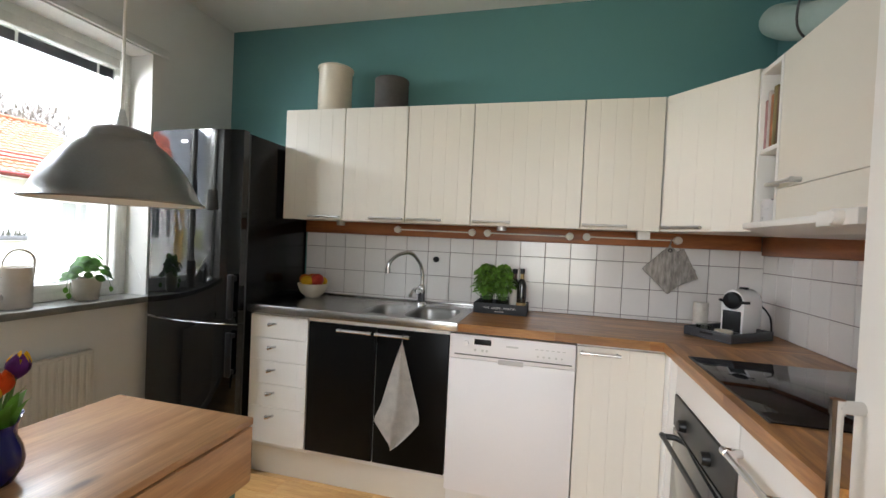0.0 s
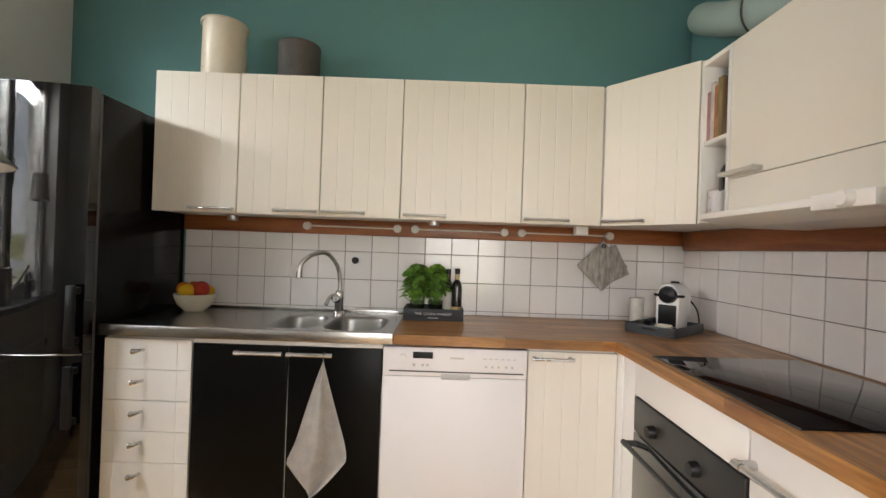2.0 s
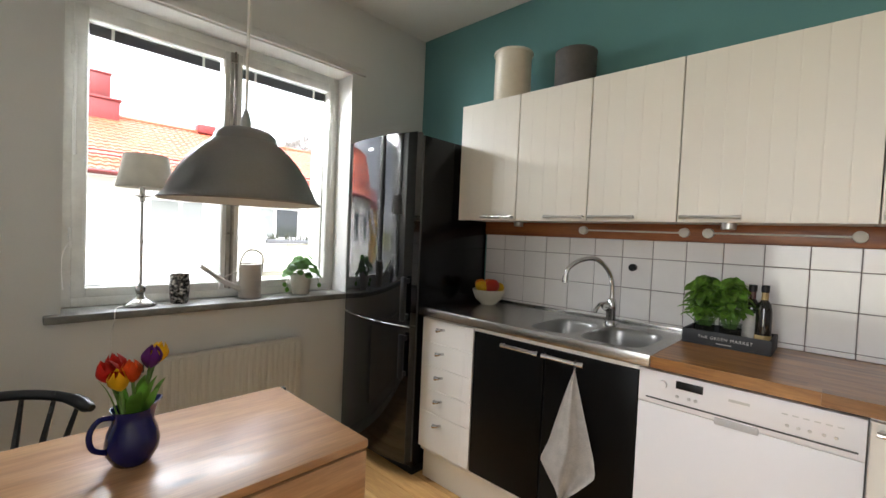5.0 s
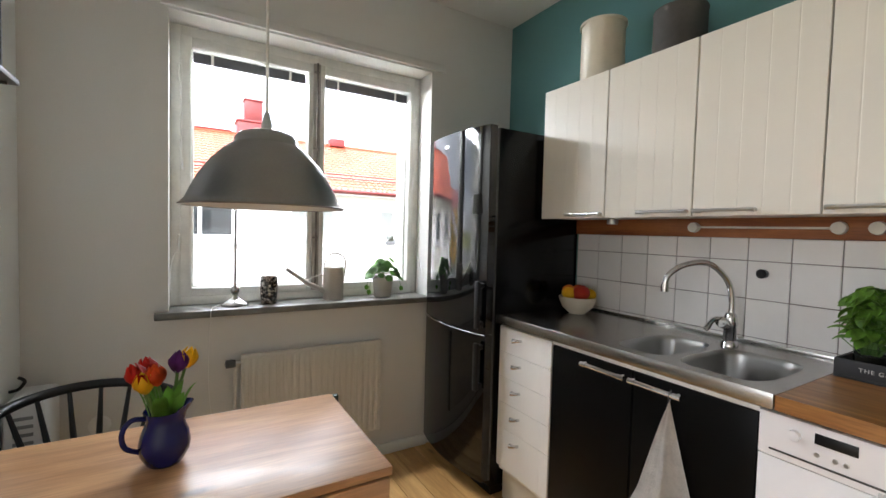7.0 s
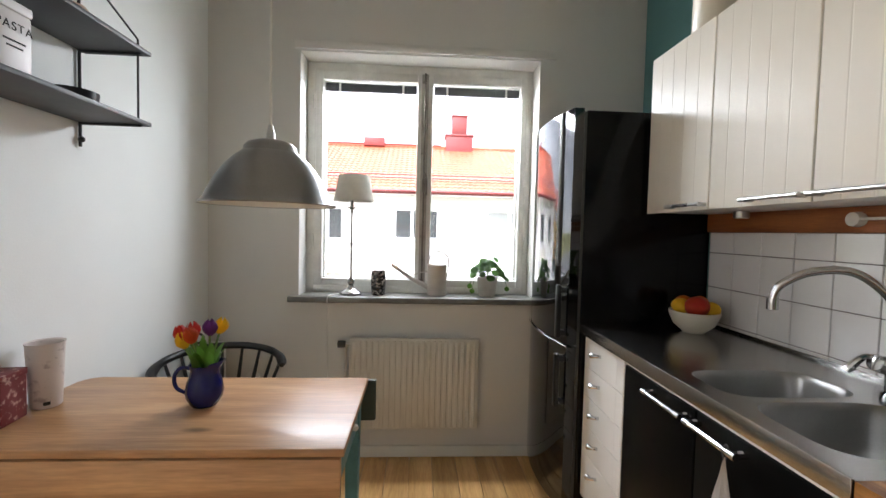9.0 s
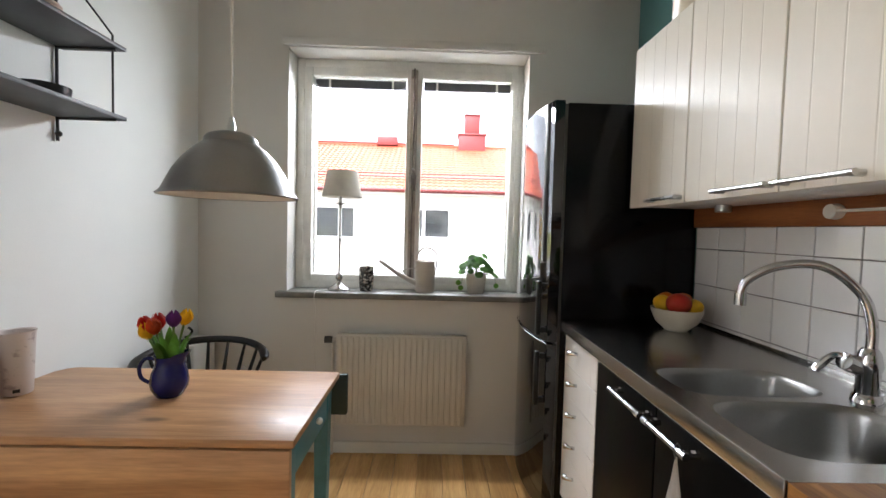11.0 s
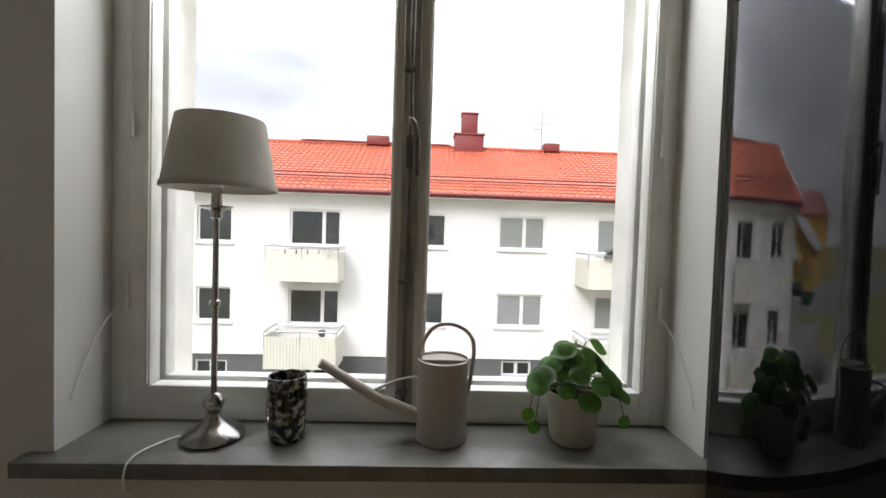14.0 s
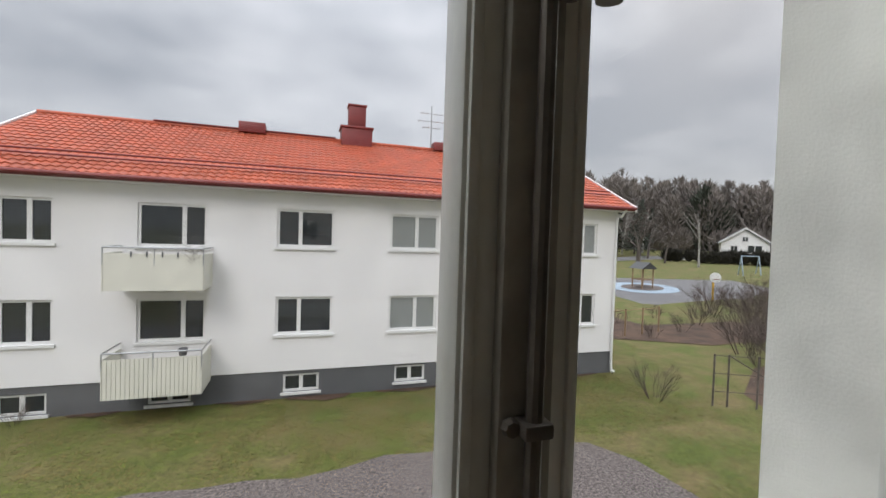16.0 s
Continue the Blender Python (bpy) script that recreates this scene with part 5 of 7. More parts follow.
# ---- things on the window sill ----
SZ = SILL + 0.0005
tl = thing("table_lamp", "slim satin metal table lamp with white linen shade", "table lamp", (0.782, 0.07, SILL))
QX, QY = 0.782, 0.07
part("base", lathe([(0, 0.001), (0.062, 0), (0.066, 0.006), (0.06, 0.014), (0.035, 0.028), (0.018, 0.042), (0.014, 0.055), (0.02, 0.068), (0.022, 0.08), (0.015, 0.095), (0.008, 0.1), (0, 0.1)], (QX, QY, SZ), 30), M_SILVER, tl)
part("stem", lathe([(0.0065, 0.1), (0.0065, 0.29), (0.011, 0.293), (0.011, 0.303), (0.0065, 0.306), (0.006, 0.48), (0.012, 0.484), (0.012, 0.50), (0.034, 0.507), (0.034, 0.51), (0.012, 0.513), (0.009, 0.55), (0.012, 0.57), (0, 0.57)], (QX, QY, SZ), 18), M_SILVER, tl)
part("shade", lathe([(0.114, 0.545), (0.088, 0.694), (0.086, 0.694), (0.112, 0.545), (0.114, 0.545)], (QX + 0.012, QY - 0.006, SZ), 44), M_LINEN, tl, smooth=60)
part("shade_rim", lathe([(0.1135, 0.545), (0.1152, 0.545), (0.1145, 0.555), (0.1126, 0.555), (0.1135, 0.545)], (QX + 0.012, QY - 0.006, SZ), 44), M_LINEN, tl)
sph = bmesh.new()
for k in range(3):
    a = 2 * math.pi * k / 3 + 0.4
    tube([(QX, QY, SZ + 0.6), (QX + 0.096 * math.cos(a), QY + 0.096 * math.sin(a), SZ + 0.6)], 0.002, 6, sph)
tube([(QX, QY, SZ + 0.55), (QX, QY, SZ + 0.605)], 0.013, 12, sph)
part("shade_carrier", sph, M_PLASTICW, tl)
part("flex", tube(bend([(QX - 0.05, QY + 0.01, SZ + 0.004), (QX - 0.09, QY - 0.03, SZ + 0.004), (QX - 0.11, -0.034, SZ + 0.003), (QX - 0.113, -0.046, 0.86), (QX - 0.115, -0.006, 0.8), (QX - 0.12, -0.006, 0.55), (QX - 0.1, -0.008, 0.32)], 8), 0.0022, 6), M_PLASTICW, tl, "thin white flex")
single("speckled_tumbler", lathe([(0, 0.002), (0.035, 0), (0.038, 0.004), (0.043, 0.05), (0.044, 0.1), (0.041, 0.142), (0.038, 0.142), (0.04, 0.1), (0.039, 0.05), (0.034, 0.012), (0, 0.012)], (0.942, 0.07, SZ), 32), M_SPECKLE, "black and white speckled glass tumbler on the sill", "vase", smooth=60)
KX, KY = 1.287, 0.08
can = thing("watering_can", "beige enamelled metal watering can with long spout", "watering can", (KX, KY, SILL))
part("body", lathe([(0, 0.001), (0.054, 0), (0.057, 0.004), (0.057, 0.18), (0.059, 0.183), (0.055, 0.185), (0.054, 0.17), (0.053, 0.01), (0, 0.008)], (KX, KY, SZ), 36), M_CAN, can, smooth=50)
lidb = bmesh.new()
ring = [(0.055 * math.cos(a), 0.055 * math.sin(a)) for a in (math.pi * k / 16 for k in range(17))]
merge(lidb, prism([(KX + a, KY + b) for a, b in ring], "z", SZ + 0.176, SZ + 0.179))
part("half_cover", lidb, M_CAN, can)
part("spout", tube([(KX - 0.045, KY, SZ + 0.045), (KX - 0.15, KY - 0.02, SZ + 0.1), (KX - 0.265, KY - 0.05, SZ + 0.183)], 0.0125, 14, None, [1.25, 1.0, 0.8]), M_CAN, can)
part("brace", tube(bend([(KX - 0.056, KY, SZ + 0.14), (KX - 0.1, KY - 0.01, SZ + 0.135), (KX - 0.16, KY - 0.022, SZ + 0.112)], 5), 0.003, 8), M_CAN, can)
part("handle", tube(bend([(KX - 0.052, KY, SZ + 0.165), (KX - 0.05, KY, SZ + 0.21), (KX - 0.02, KY, SZ + 0.255), (KX + 0.03, KY, SZ + 0.258), (KX + 0.066, KY, SZ + 0.225), (KX + 0.066, KY, SZ + 0.16), (KX + 0.056, KY, SZ + 0.1)], 7), 0.006, 10, None, None, 0.5), M_CAN, can)
GX, GY = 1.59, 0.082
pot = thing("pilea_plant", "round-leaved pilea plant in a pale ceramic pot", "plant", (GX, GY, SILL))
part("pot", lathe([(0, 0.001), (0.047, 0), (0.05, 0.004), (0.062, 0.115), (0.058, 0.115), (0.05, 0.02), (0, 0.012)], (GX, GY, SZ), 32), M_POT, pot, smooth=50)
part("soil", lathe([(0, 0.1), (0.0575, 0.098), (0, 0.099)], (GX, GY, SZ), 20), M_SOIL, pot)
part("stalk", tube([(GX, GY, SZ + 0.095), (GX + 0.004, GY, SZ + 0.15), (GX, GY + 0.003, SZ + 0.185)], 0.005, 8), M_STEM, pot)


def round_leaf(c, r, nrm_, seed):
    bm = bmesh.new()
    n = 14
    mid_ = bm.verts.new((0, 0, 0))
    inner = [bm.verts.new((0.55 * r * math.cos(2 * math.pi * k / n), 0.5 * r * math.sin(2 * math.pi * k / n), 0.05 * r)) for k in range(n)]
    outer = [bm.verts.new((r * math.cos(2 * math.pi * k / n), 0.9 * r * math.sin(2 * math.pi * k / n), (-0.1 - 0.06 * math.sin(3 * 2 * math.pi * k / n + seed)) * r)) for k in range(n)]
    for k in range(n):
        bm.faces.new((mid_, inner[k], inner[(k + 1) % n]))
        bm.faces.new((inner[k], outer[k], outer[(k + 1) % n], inner[(k + 1) % n]))
    bmesh.ops.solidify(bm, geom=bm.faces[:], thickness=0.001)
    q = Vector(nrm_).to_track_quat("Z", "Y").to_matrix().to_4x4()
    return moved(bm, Matrix.Translation(c) @ q)


rl_ = random.Random(11)
for k in range(36):
    a = k * 2.4
    lvl = k / 35
    reach = 0.03 + 0.07 * (1 - lvl) + rl_.uniform(-0.012, 0.014)
    c = Vector((GX + reach * math.cos(a) * 1.1, GY - 0.012 + 0.75 * reach * math.sin(a), SZ + 0.112 + 0.115 * lvl + rl_.uniform(-0.014, 0.012)))
    c.y = min(c.y, 0.135)
    part("leaf_stalk", tube(bend([(GX, GY, SZ + 0.12 + 0.05 * lvl), (GX + 0.5 * (c.x - GX), GY + 0.5 * (c.y - GY), c.z + 0.008), c], 4), 0.0013, 6), M_STEM, pot)
    part("leaf", round_leaf(c, rl_.uniform(0.02, 0.031), (0.6 * math.cos(a), 0.5 * math.sin(a) - 0.5, 0.85), k), M_LEAF, pot, smooth=70)
for dx, dz in ((-0.09, 0.03), (0.12, 0.045), (-0.105, 0.06)):
    c = Vector((GX + dx, GY - 0.01, SZ + dz))
    part("leaf_stalk", tube(bend([(GX + 0.3 * dx, GY, SZ + 0.12), (GX + 0.8 * dx, GY, SZ + 0.12), c], 5), 0.0013, 6), M_STEM, pot)
    part("leaf", round_leaf(c, 0.017, (0.3, -0.9, 0.1), dx), M_TULIPLEAF, pot, smooth=70)

# ---- on top of the wall cabinets ----
c1 = thing("enamel_canister", "tall cream enamel canister with lid on the cabinets", "canister", (2.27, -0.95, UZ1))
part("body", lathe([(0, 0.001), (0.096, 0), (0.1, 0.004), (0.098, 0.255), (0.1, 0.258), (0.1, 0.262), (0, 0.262)], (2.27, -0.915, UZ1 + 0.0005), 40), M_CREAM, c1, smooth=50)
part("lid", lathe([(0.106, 0.258), (0.108, 0.262), (0.106, 0.274), (0.09, 0.281), (0.03, 0.288), (0, 0.289)], (2.27, -0.915, UZ1 + 0.0005), 40), M_CREAM, c1)
part("knob", lathe([(0, 0.286), (0.012, 0.287), (0.01, 0.296), (0.018, 0.303), (0.014, 0.312), (0, 0.314)], (2.27, -0.915, UZ1 + 0.0005), 18), M_CREAM, c1)
c2 = thing("stoneware_crock", "dark grey stoneware crock on the wall cabinets", "crock", (2.29, -1.27, UZ1))
part("body", lathe([(0, 0.001), (0.094, 0), (0.1, 0.008), (0.099, 0.185), (0.102, 0.19), (0.1, 0.198), (0.092, 0.2), (0.09, 0.02), (0, 0.015)], (2.30, -1.27, UZ1 + 0.0005), 40), M_DGREY, c2, smooth=50)

# ---- on the worktop ----
FX, FY = 2.292, -0.802
fb = thing("fruit_bowl", "cream stoneware bowl on the steel worktop", "bowl", (FX, FY, CT))
part("bowl_shell", lathe([(0.88 * a, 0.94 * b) for a, b in [(0, 0.002), (0.045, 0.0), (0.05, 0.006), (0.085, 0.035), (0.104, 0.078), (0.106, 0.092), (0.102, 0.092), (0.098, 0.076), (0.08, 0.036), (0.045, 0.012), (0, 0.01)]], (FX, FY, CT + 0.0006), 40), M_BOWL, fb, smooth=60)
FRUIT = (((-0.057, 0.012, 0.112), 0.036, M_LEMON, "yellow lemon in the fruit bowl", "lemon"), ((-0.014, -0.037, 0.117), 0.045, M_APPLE, "red and yellow mango in the fruit bowl", "mango"),
         ((0.054, -0.034, 0.104), 0.034, M_LEMON, "yellow lemon in the fruit bowl", "lemon"), ((-0.02, 0.05, 0.118), 0.037, M_ORANGEPEEL, "orange in the fruit bowl", "orange"),
         ((0.05, 0.038, 0.116), 0.038, M_ORANGEPEEL, "orange in the fruit bowl", "orange"), ((0.004, 0.006, 0.056), 0.042, M_APPLE, "red apple in the fruit bowl", "apple"))
for (dx, dy, dz), r, m_, w_, cat in FRUIT:
    shape = {"lemon": (1, 1.2, 0.95), "mango": (1.16, 0.92, 0.95)}.get(cat, (1, 1, 0.94))
    single(cat, ball((FX + 0.9 * dx, FY + 0.9 * dy, CT + 0.94 * dz), 0.93 * r, shape, 20), m_, w_, cat, "fruit in the bowl", smooth=70)
tr = thing("herb_tray", "black wooden tray lettered THE GREEN MARKET", "tray", (2.32, -1.97, CT))
KX0, KX1, KY0, KY1, KZ = 2.235, 2.425, -2.122, -1.832, CT + 0.0015
tb = bmesh.new()
for a in ((KX0, KX1, KY0, KY1, KZ, KZ + 0.008), (KX0, KX0 + 0.009, KY0, KY1, KZ + 0.008, KZ + 0.056), (KX1 - 0.009, KX1, KY0, KY1, KZ + 0.008, KZ + 0.056), (KX0 + 0.009, KX1 - 0.009, KY0, KY0 + 0.009, KZ + 0.008, KZ + 0.056), (KX0 + 0.009, KX1 - 0.009, KY1 - 0.009, KY1, KZ + 0.008, KZ + 0.056)):
    add_box(tb, *a, bevel=0.0015)
part("tray_box", tb, M_SLATE, tr)
lettering("THE GREEN MARKET", 0.0165, Matrix.Translation((KX0 - 0.0008, (KY0 + KY1) / 2, KZ + 0.032)) @ pose(0, 0, 0, 90, 0, -90), M_LETTER, tr, "white serif capitals")
part("small_print", box(KX0 - 0.001, KX0 + 0.001, -2.0, -1.95, KZ + 0.012, KZ + 0.015), M_LETTER, tr)
rb_ = random.Random(5)


def basil(x, y, n, spread, h):
    t_ = thing("basil_plant", "bushy green basil in a glass on the tray", "plant", (x, y, KZ + 0.009), "basil plants")
    z = KZ + 0.009
    part("glass", lathe([(0, 0.001), (0.03, 0), (0.034, 0.004), (0.038, 0.085), (0.036, 0.085), (0.032, 0.006), (0, 0.005)], (x, y, z), 24), M_TUMBLER, t_)
    part("root_ball", lathe([(0, 0.007), (0.029, 0.008), (0.033, 0.06), (0, 0.062)], (x, y, z), 18), M_SOIL, t_)
    stems = bmesh.new()
    leaves = bmesh.new()
    for k in range(n):
        a, rr, zz = rb_.uniform(0, 6.283), spread * math.sqrt(rb_.random()), z + 0.10 + h * rb_.random() ** 0.8
        top_f = 1 - 0.55 * max(0, (zz - z - 0.10) / h - 0.5) * 2
        c = Vector((x + rr * math.cos(a) * top_f * 0.8, y + rr * math.sin(a) * top_f, zz))
        if k % 4 == 0:
            tube([(x + 0.3 * (c.x - x), y + 0.3 * (c.y - y), z + 0.06), c], 0.0018, 5, stems)
        r = rb_.uniform(0.016, 0.033)
        one = bmesh.new()
        rows = []
        for i in range(6):
            u = i / 5
            w_ = r * 0.62 * math.sin(math.pi * (0.06 + 0.92 * u)) ** 0.8
            rows.append([one.verts.new((2 * r * u - r, -w_, -0.25 * r * (u - 0.4) ** 2 * 4 + 0.12 * w_)), one.verts.new((2 * r * u - r, 0, -0.25 * r * (u - 0.4) ** 2 * 4 - 0.1 * r)), one.verts.new((2 * r * u - r, w_, -0.25 * r * (u - 0.4) ** 2 * 4 + 0.12 * w_))])
        for r0, r1 in zip(rows, rows[1:]):
            for j in range(2):
                one.faces.new((r0[j], r0[j + 1], r1[j + 1], r1[j]))
        moved(one, Matrix.Translation(c) @ Euler((rb_.uniform(-0.7, 0.7), rb_.uniform(-0.2, 0.8), a)).to_matrix().to_4x4())
        merge(leaves, one)
    part("stems", stems, M_STEM, t_)
    tagged(part("foliage", leaves, M_BASIL, t_, smooth=60), kind="stuff")


basil(2.295, -1.895, 170, 0.074, 0.155)
basil(2.29, -1.985, 150, 0.066, 0.15)


def bottle(x, y, h, r, label_mat, low, high, neck_mat, words):
    t_ = thing("oil_bottle", words, "bottle", (x, y, KZ + 0.009), "bottles on the tray")
    z = KZ + 0.009
    part("glass_body", lathe([(0, 0.001), (r * 0.95, 0), (r, 0.006), (r, h * 0.6), (r * 0.8, h * 0.7), (r * 0.42, h * 0.77), (r * 0.38, h * 0.93), (0, h * 0.93)], (x, y, z), 24), M_BOTTLE, t_, smooth=50)
    part("label", lathe([(r + 0.0006, h * low), (r + 0.0006, h * high)], (x, y, z), 24), label_mat, t_)
    part("neck_band", lathe([(r * 0.43, h * 0.77), (r * 0.41, h * 0.885)], (x, y, z), 18), neck_mat, t_)
    part("cap", lathe([(0, h * 0.89), (r * 0.5, h * 0.89), (r * 0.5, h * 0.995), (0, h)], (x, y, z), 18), M_BLACKPL, t_)


M_BROWNBAND = mat("red_brown_foil", (0.1, 0.03, 0.02), 0.4, vary=0.1, scale=40)
bottle(2.325, -2.045, 0.24, 0.027, M_LABEL, 0.12, 0.55, M_BROWNBAND, "dark glass bottle with a pale paper label")
bottle(2.285, -2.088, 0.245, 0.026, M_GOLDLABEL, 0.06, 0.24, M_GOLDLABEL, "dark glass bottle with a gold label and neck")

ct = thing("coffee_tray", "dark grey rimmed tray in the worktop corner", "tray", (2.17, -3.05, CT))
TR = pose(2.148, -3.045, CT + 0.0015, 0, 0, -52)
tb2 = bmesh.new()
for a in ((-0.15, 0.15, -0.11, 0.11, 0, 0.008), (-0.15, -0.142, -0.11, 0.11, 0.008, 0.042), (0.142, 0.15, -0.11, 0.11, 0.008, 0.042), (-0.142, 0.142, -0.11, -0.102, 0.008, 0.042), (-0.142, 0.142, 0.102, 0.11, 0.008, 0.042)):
    add_box(tb2, *a, bevel=0.002)
part("tray_box", moved(tb2, TR), M_GREYTRAY, ct)
part("grip_hole", moved(box(-0.152, -0.1495, -0.03, 0.03, 0.022, 0.032), TR), M_BLACKPL, ct)
cm = thing("coffee_machine", "white and black capsule coffee machine on a tray", "coffee machine", (2.18, -3.1, CT))
TM = pose(2.19, -3.095, CT + 0.0105, 0, 0, -47) @ Matrix.Scale(0.94, 4)
arch = [(-0.052, 0.0), (0.052, 0.0), (0.055, 0.15)] + [(0.055 * math.cos(a), 0.15 + 0.078 * math.sin(a)) for a in (math.pi * k / 12 for k in range(1, 12))] + [(-0.055, 0.15)]
part("body", moved(prism(arch, "x", -0.05, 0.12, 0.008), TM), M_APPL, cm, smooth=40)
part("front_plate", moved(box(-0.054, -0.046, -0.042, 0.042, 0.018, 0.122, 0.004), TM), M_BLACKPL, cm)
part("brew_head", moved(lathe([(0, -0.03), (0.04, -0.028), (0.044, 0), (0.038, 0.016), (0.018, 0.022), (0, 0.03)], (-0.05, 0, 0.172), 28, None, pose(0, 0, 0, 0, -90)), TM), M_BLACKPL, cm)
part("lever", moved(tube(bend([(-0.03, -0.066, 0.168), (-0.055, -0.045, 0.168), (-0.058, 0.045, 0.168), (-0.03, 0.066, 0.168)], 5), 0.007, 10), TM), M_BLACKPL, cm)
part("drip_tray", moved(box(-0.1, -0.05, -0.045, 0.045, 0.0, 0.018, 0.003), TM), M_BLACKPL, cm)
part("fill_cap", moved(lathe([(0, 0), (0.02, 0), (0.02, 0.01), (0, 0.012)], (0.05, 0, 0.226), 18), TM), M_BLACKPL, cm)
part("cord", moved(tube(bend([(0.118, -0.02, 0.12), (0.16, -0.03, 0.14), (0.165, -0.07, 0.09), (0.14, -0.09, 0.02)], 6), 0.004, 8), TM), M_BLACKPL, cm)
single("espresso_cup", moved(lathe([(0, 0.001), (0.022, 0), (0.026, 0.005), (0.032, 0.05), (0.03, 0.05), (0.024, 0.007), (0, 0.006)], (0, 0, 0), 22), pose(2.105, -2.93, CT + 0.0105)), M_TUMBLER, "small glass espresso cup on the tray", "cup")
single("sugar_bowl", lathe([(0, 0.001), (0.03, 0), (0.036, 0.01), (0.036, 0.035), (0.033, 0.035), (0.03, 0.01), (0, 0.008)], (2.07, -3.0, CT + 0.0105), 22), M_BOWL, "small pale bowl on the coffee tray", "bowl")
cn = thing("capsule_canister", "small printed tin beside the coffee machine", "tin", (2.24, -2.965, CT))
part("tin", lathe([(0, 0.001), (0.03, 0), (0.032, 0.004), (0.032, 0.12), (0, 0.122)], (2.235, -2.955, CT + 0.0105), 22), M_LABEL, cn)
part("lid", lathe([(0.033, 0.12), (0.033, 0.135), (0, 0.137)], (2.235, -2.955, CT + 0.0105), 22), M_LABEL, cn)

# ---- towel on the sink cabinet's handle ----
tw = thing("tea_towel", "pale waffle cotton tea towel hanging from handle", "towel", (1.868, -1.55, 0.8))
bm = bmesh.new()
rows = []
N = 26
for i in range(N + 1):
    u = i / N
    z = 0.795 - 0.54 * u
    lo = -1.555 + (0.125 * min(1, (u / 0.76)) ** 0.9 if u < 0.76 else 0.125 * max(0, 1 - ((u - 0.76) / 0.24)) ** 0.9 * 1.0)
    hi = -1.555 - (0.118 * min(1, u / 0.72) ** 1.05 if u < 0.72 else 0.118 * max(0, 1 - (u - 0.72) / 0.28) ** 0.8)
    shift_ = 0.035 * max(0, (u - 0.6) / 0.4)
    row = []
    for j in range(13):
        s = j / 12
        y = lo + (hi - lo) * s + shift_
        fold = 0.012 * math.sin(s * 9.5 + u * 1.2) * min(1, u * 3) + 0.006 * math.sin(s * 21 + 1.0)
        row.append(bm.verts.new((1.868 + fold * (0.4 + 0.6 * u), y, z + 0.004 * math.sin(s * 7))))
    rows.append(row)
for r0, r1 in zip(rows, rows[1:]):
    for j in range(12):
        bm.faces.new((r0[j], r0[j + 1], r1[j + 1], r1[j]))
bmesh.ops.solidify(bm, geom=bm.faces[:], thickness=0.003)
part("cloth", bm, M_TOWEL, tw, smooth=70)
part("loop", tube(bend([(1.868, -1.553, 0.79), (1.862, -1.555, 0.815), (1.868, -1.558, 0.83), (1.876, -1.556, 0.812), (1.87, -1.554, 0.79)], 4), 0.0018, 6), M_GREYPL, tw)
# ---- outside: ground, road, gravel ----
M_GRASS = mat("winter_lawn", (0.098, 0.118, 0.02), 0.95, vary=0.3, scale=0.8, second=(0.17, 0.13, 0.05), bump=0.6, bump_scale=9, mix=0.05)
M_GRAVEL = mat("damp_gravel", (0.2, 0.165, 0.148), 0.9, vary=0.34, scale=16, bump=1.0, bump_scale=38)
M_ASPHALT = mat("wet_asphalt", (0.14, 0.135, 0.135), 0.6, vary=0.12, scale=1.0, bump=0.3, bump_scale=40)
M_FACADE = mat("white_render", (0.79, 0.78, 0.78), 0.9, vary=0.035, scale=0.9, bump=0.35, bump_scale=45)
M_BASE = mat("grey_base_render", (0.12, 0.122, 0.128), 0.85, vary=0.08, scale=1.5, bump=0.3, bump_scale=40)
M_ROOF = mat("red_clay_tile", (0.44, 0.085, 0.032), 0.55, vary=0.14, scale=2.2, bump=0.2, bump_scale=30)
M_CHIM = mat("red_sheet_metal", (0.2, 0.032, 0.03), 0.5, vary=0.08, scale=3)
M_HWIN = mat("white_house_window", (0.72, 0.72, 0.71), 0.45, vary=0.03, scale=4)
M_HPANE = mat("dark_window_glass", (0.035, 0.04, 0.043), 0.06, vary=0.1, scale=0.8, coat=0.5, rough_vary=0.02)
M_CURTAIN = mat("drawn_curtain", (0.25, 0.265, 0.26), 0.35, vary=0.05, scale=6, coat=0.4)
M_BALC = mat("cream_balcony_sheet", (0.66, 0.65, 0.57), 0.6, vary=0.04, scale=3)
M_TUFT = mat("withered_stem", (0.05, 0.055, 0.035), 0.95, vary=0.2, scale=6)
M_GALV = mat("galvanised_rail", (0.4, 0.41, 0.42), 0.4, metal=0.7, vary=0.05)
M_YELLOW_WALL = mat("yellow_render", (0.5, 0.31, 0.085), 0.9, vary=0.05, scale=1.0, bump=0.3)
M_GREYROOF = mat("grey_sheet_roof", (0.3, 0.3, 0.31), 0.6, vary=0.06, scale=2)
M_DARKROOF = mat("dark_grey_roof_sheet", (0.13, 0.13, 0.14), 0.6, vary=0.06, scale=2)
M_BARK = mat("grey_brown_bark", (0.13, 0.11, 0.097), 0.95, vary=0.2, scale=6, bump=0.4, bump_scale=30)
M_BIRCH = mat("pale_birch_bark", (0.42, 0.4, 0.37), 0.85, vary=0.25, scale=4)
M_TWIG = mat("bare_twig", (0.115, 0.088, 0.074), 0.95, vary=0.2, scale=5)
# conifer green lightened, so that distance haze sits in the colour
M_NEEDLE = mat("hazed_conifer", (0.065, 0.075, 0.055), 0.95, vary=0.25, scale=3)
M_HEDGE = mat("dark_hedge", (0.03, 0.028, 0.02), 0.95, vary=0.25, scale=3)
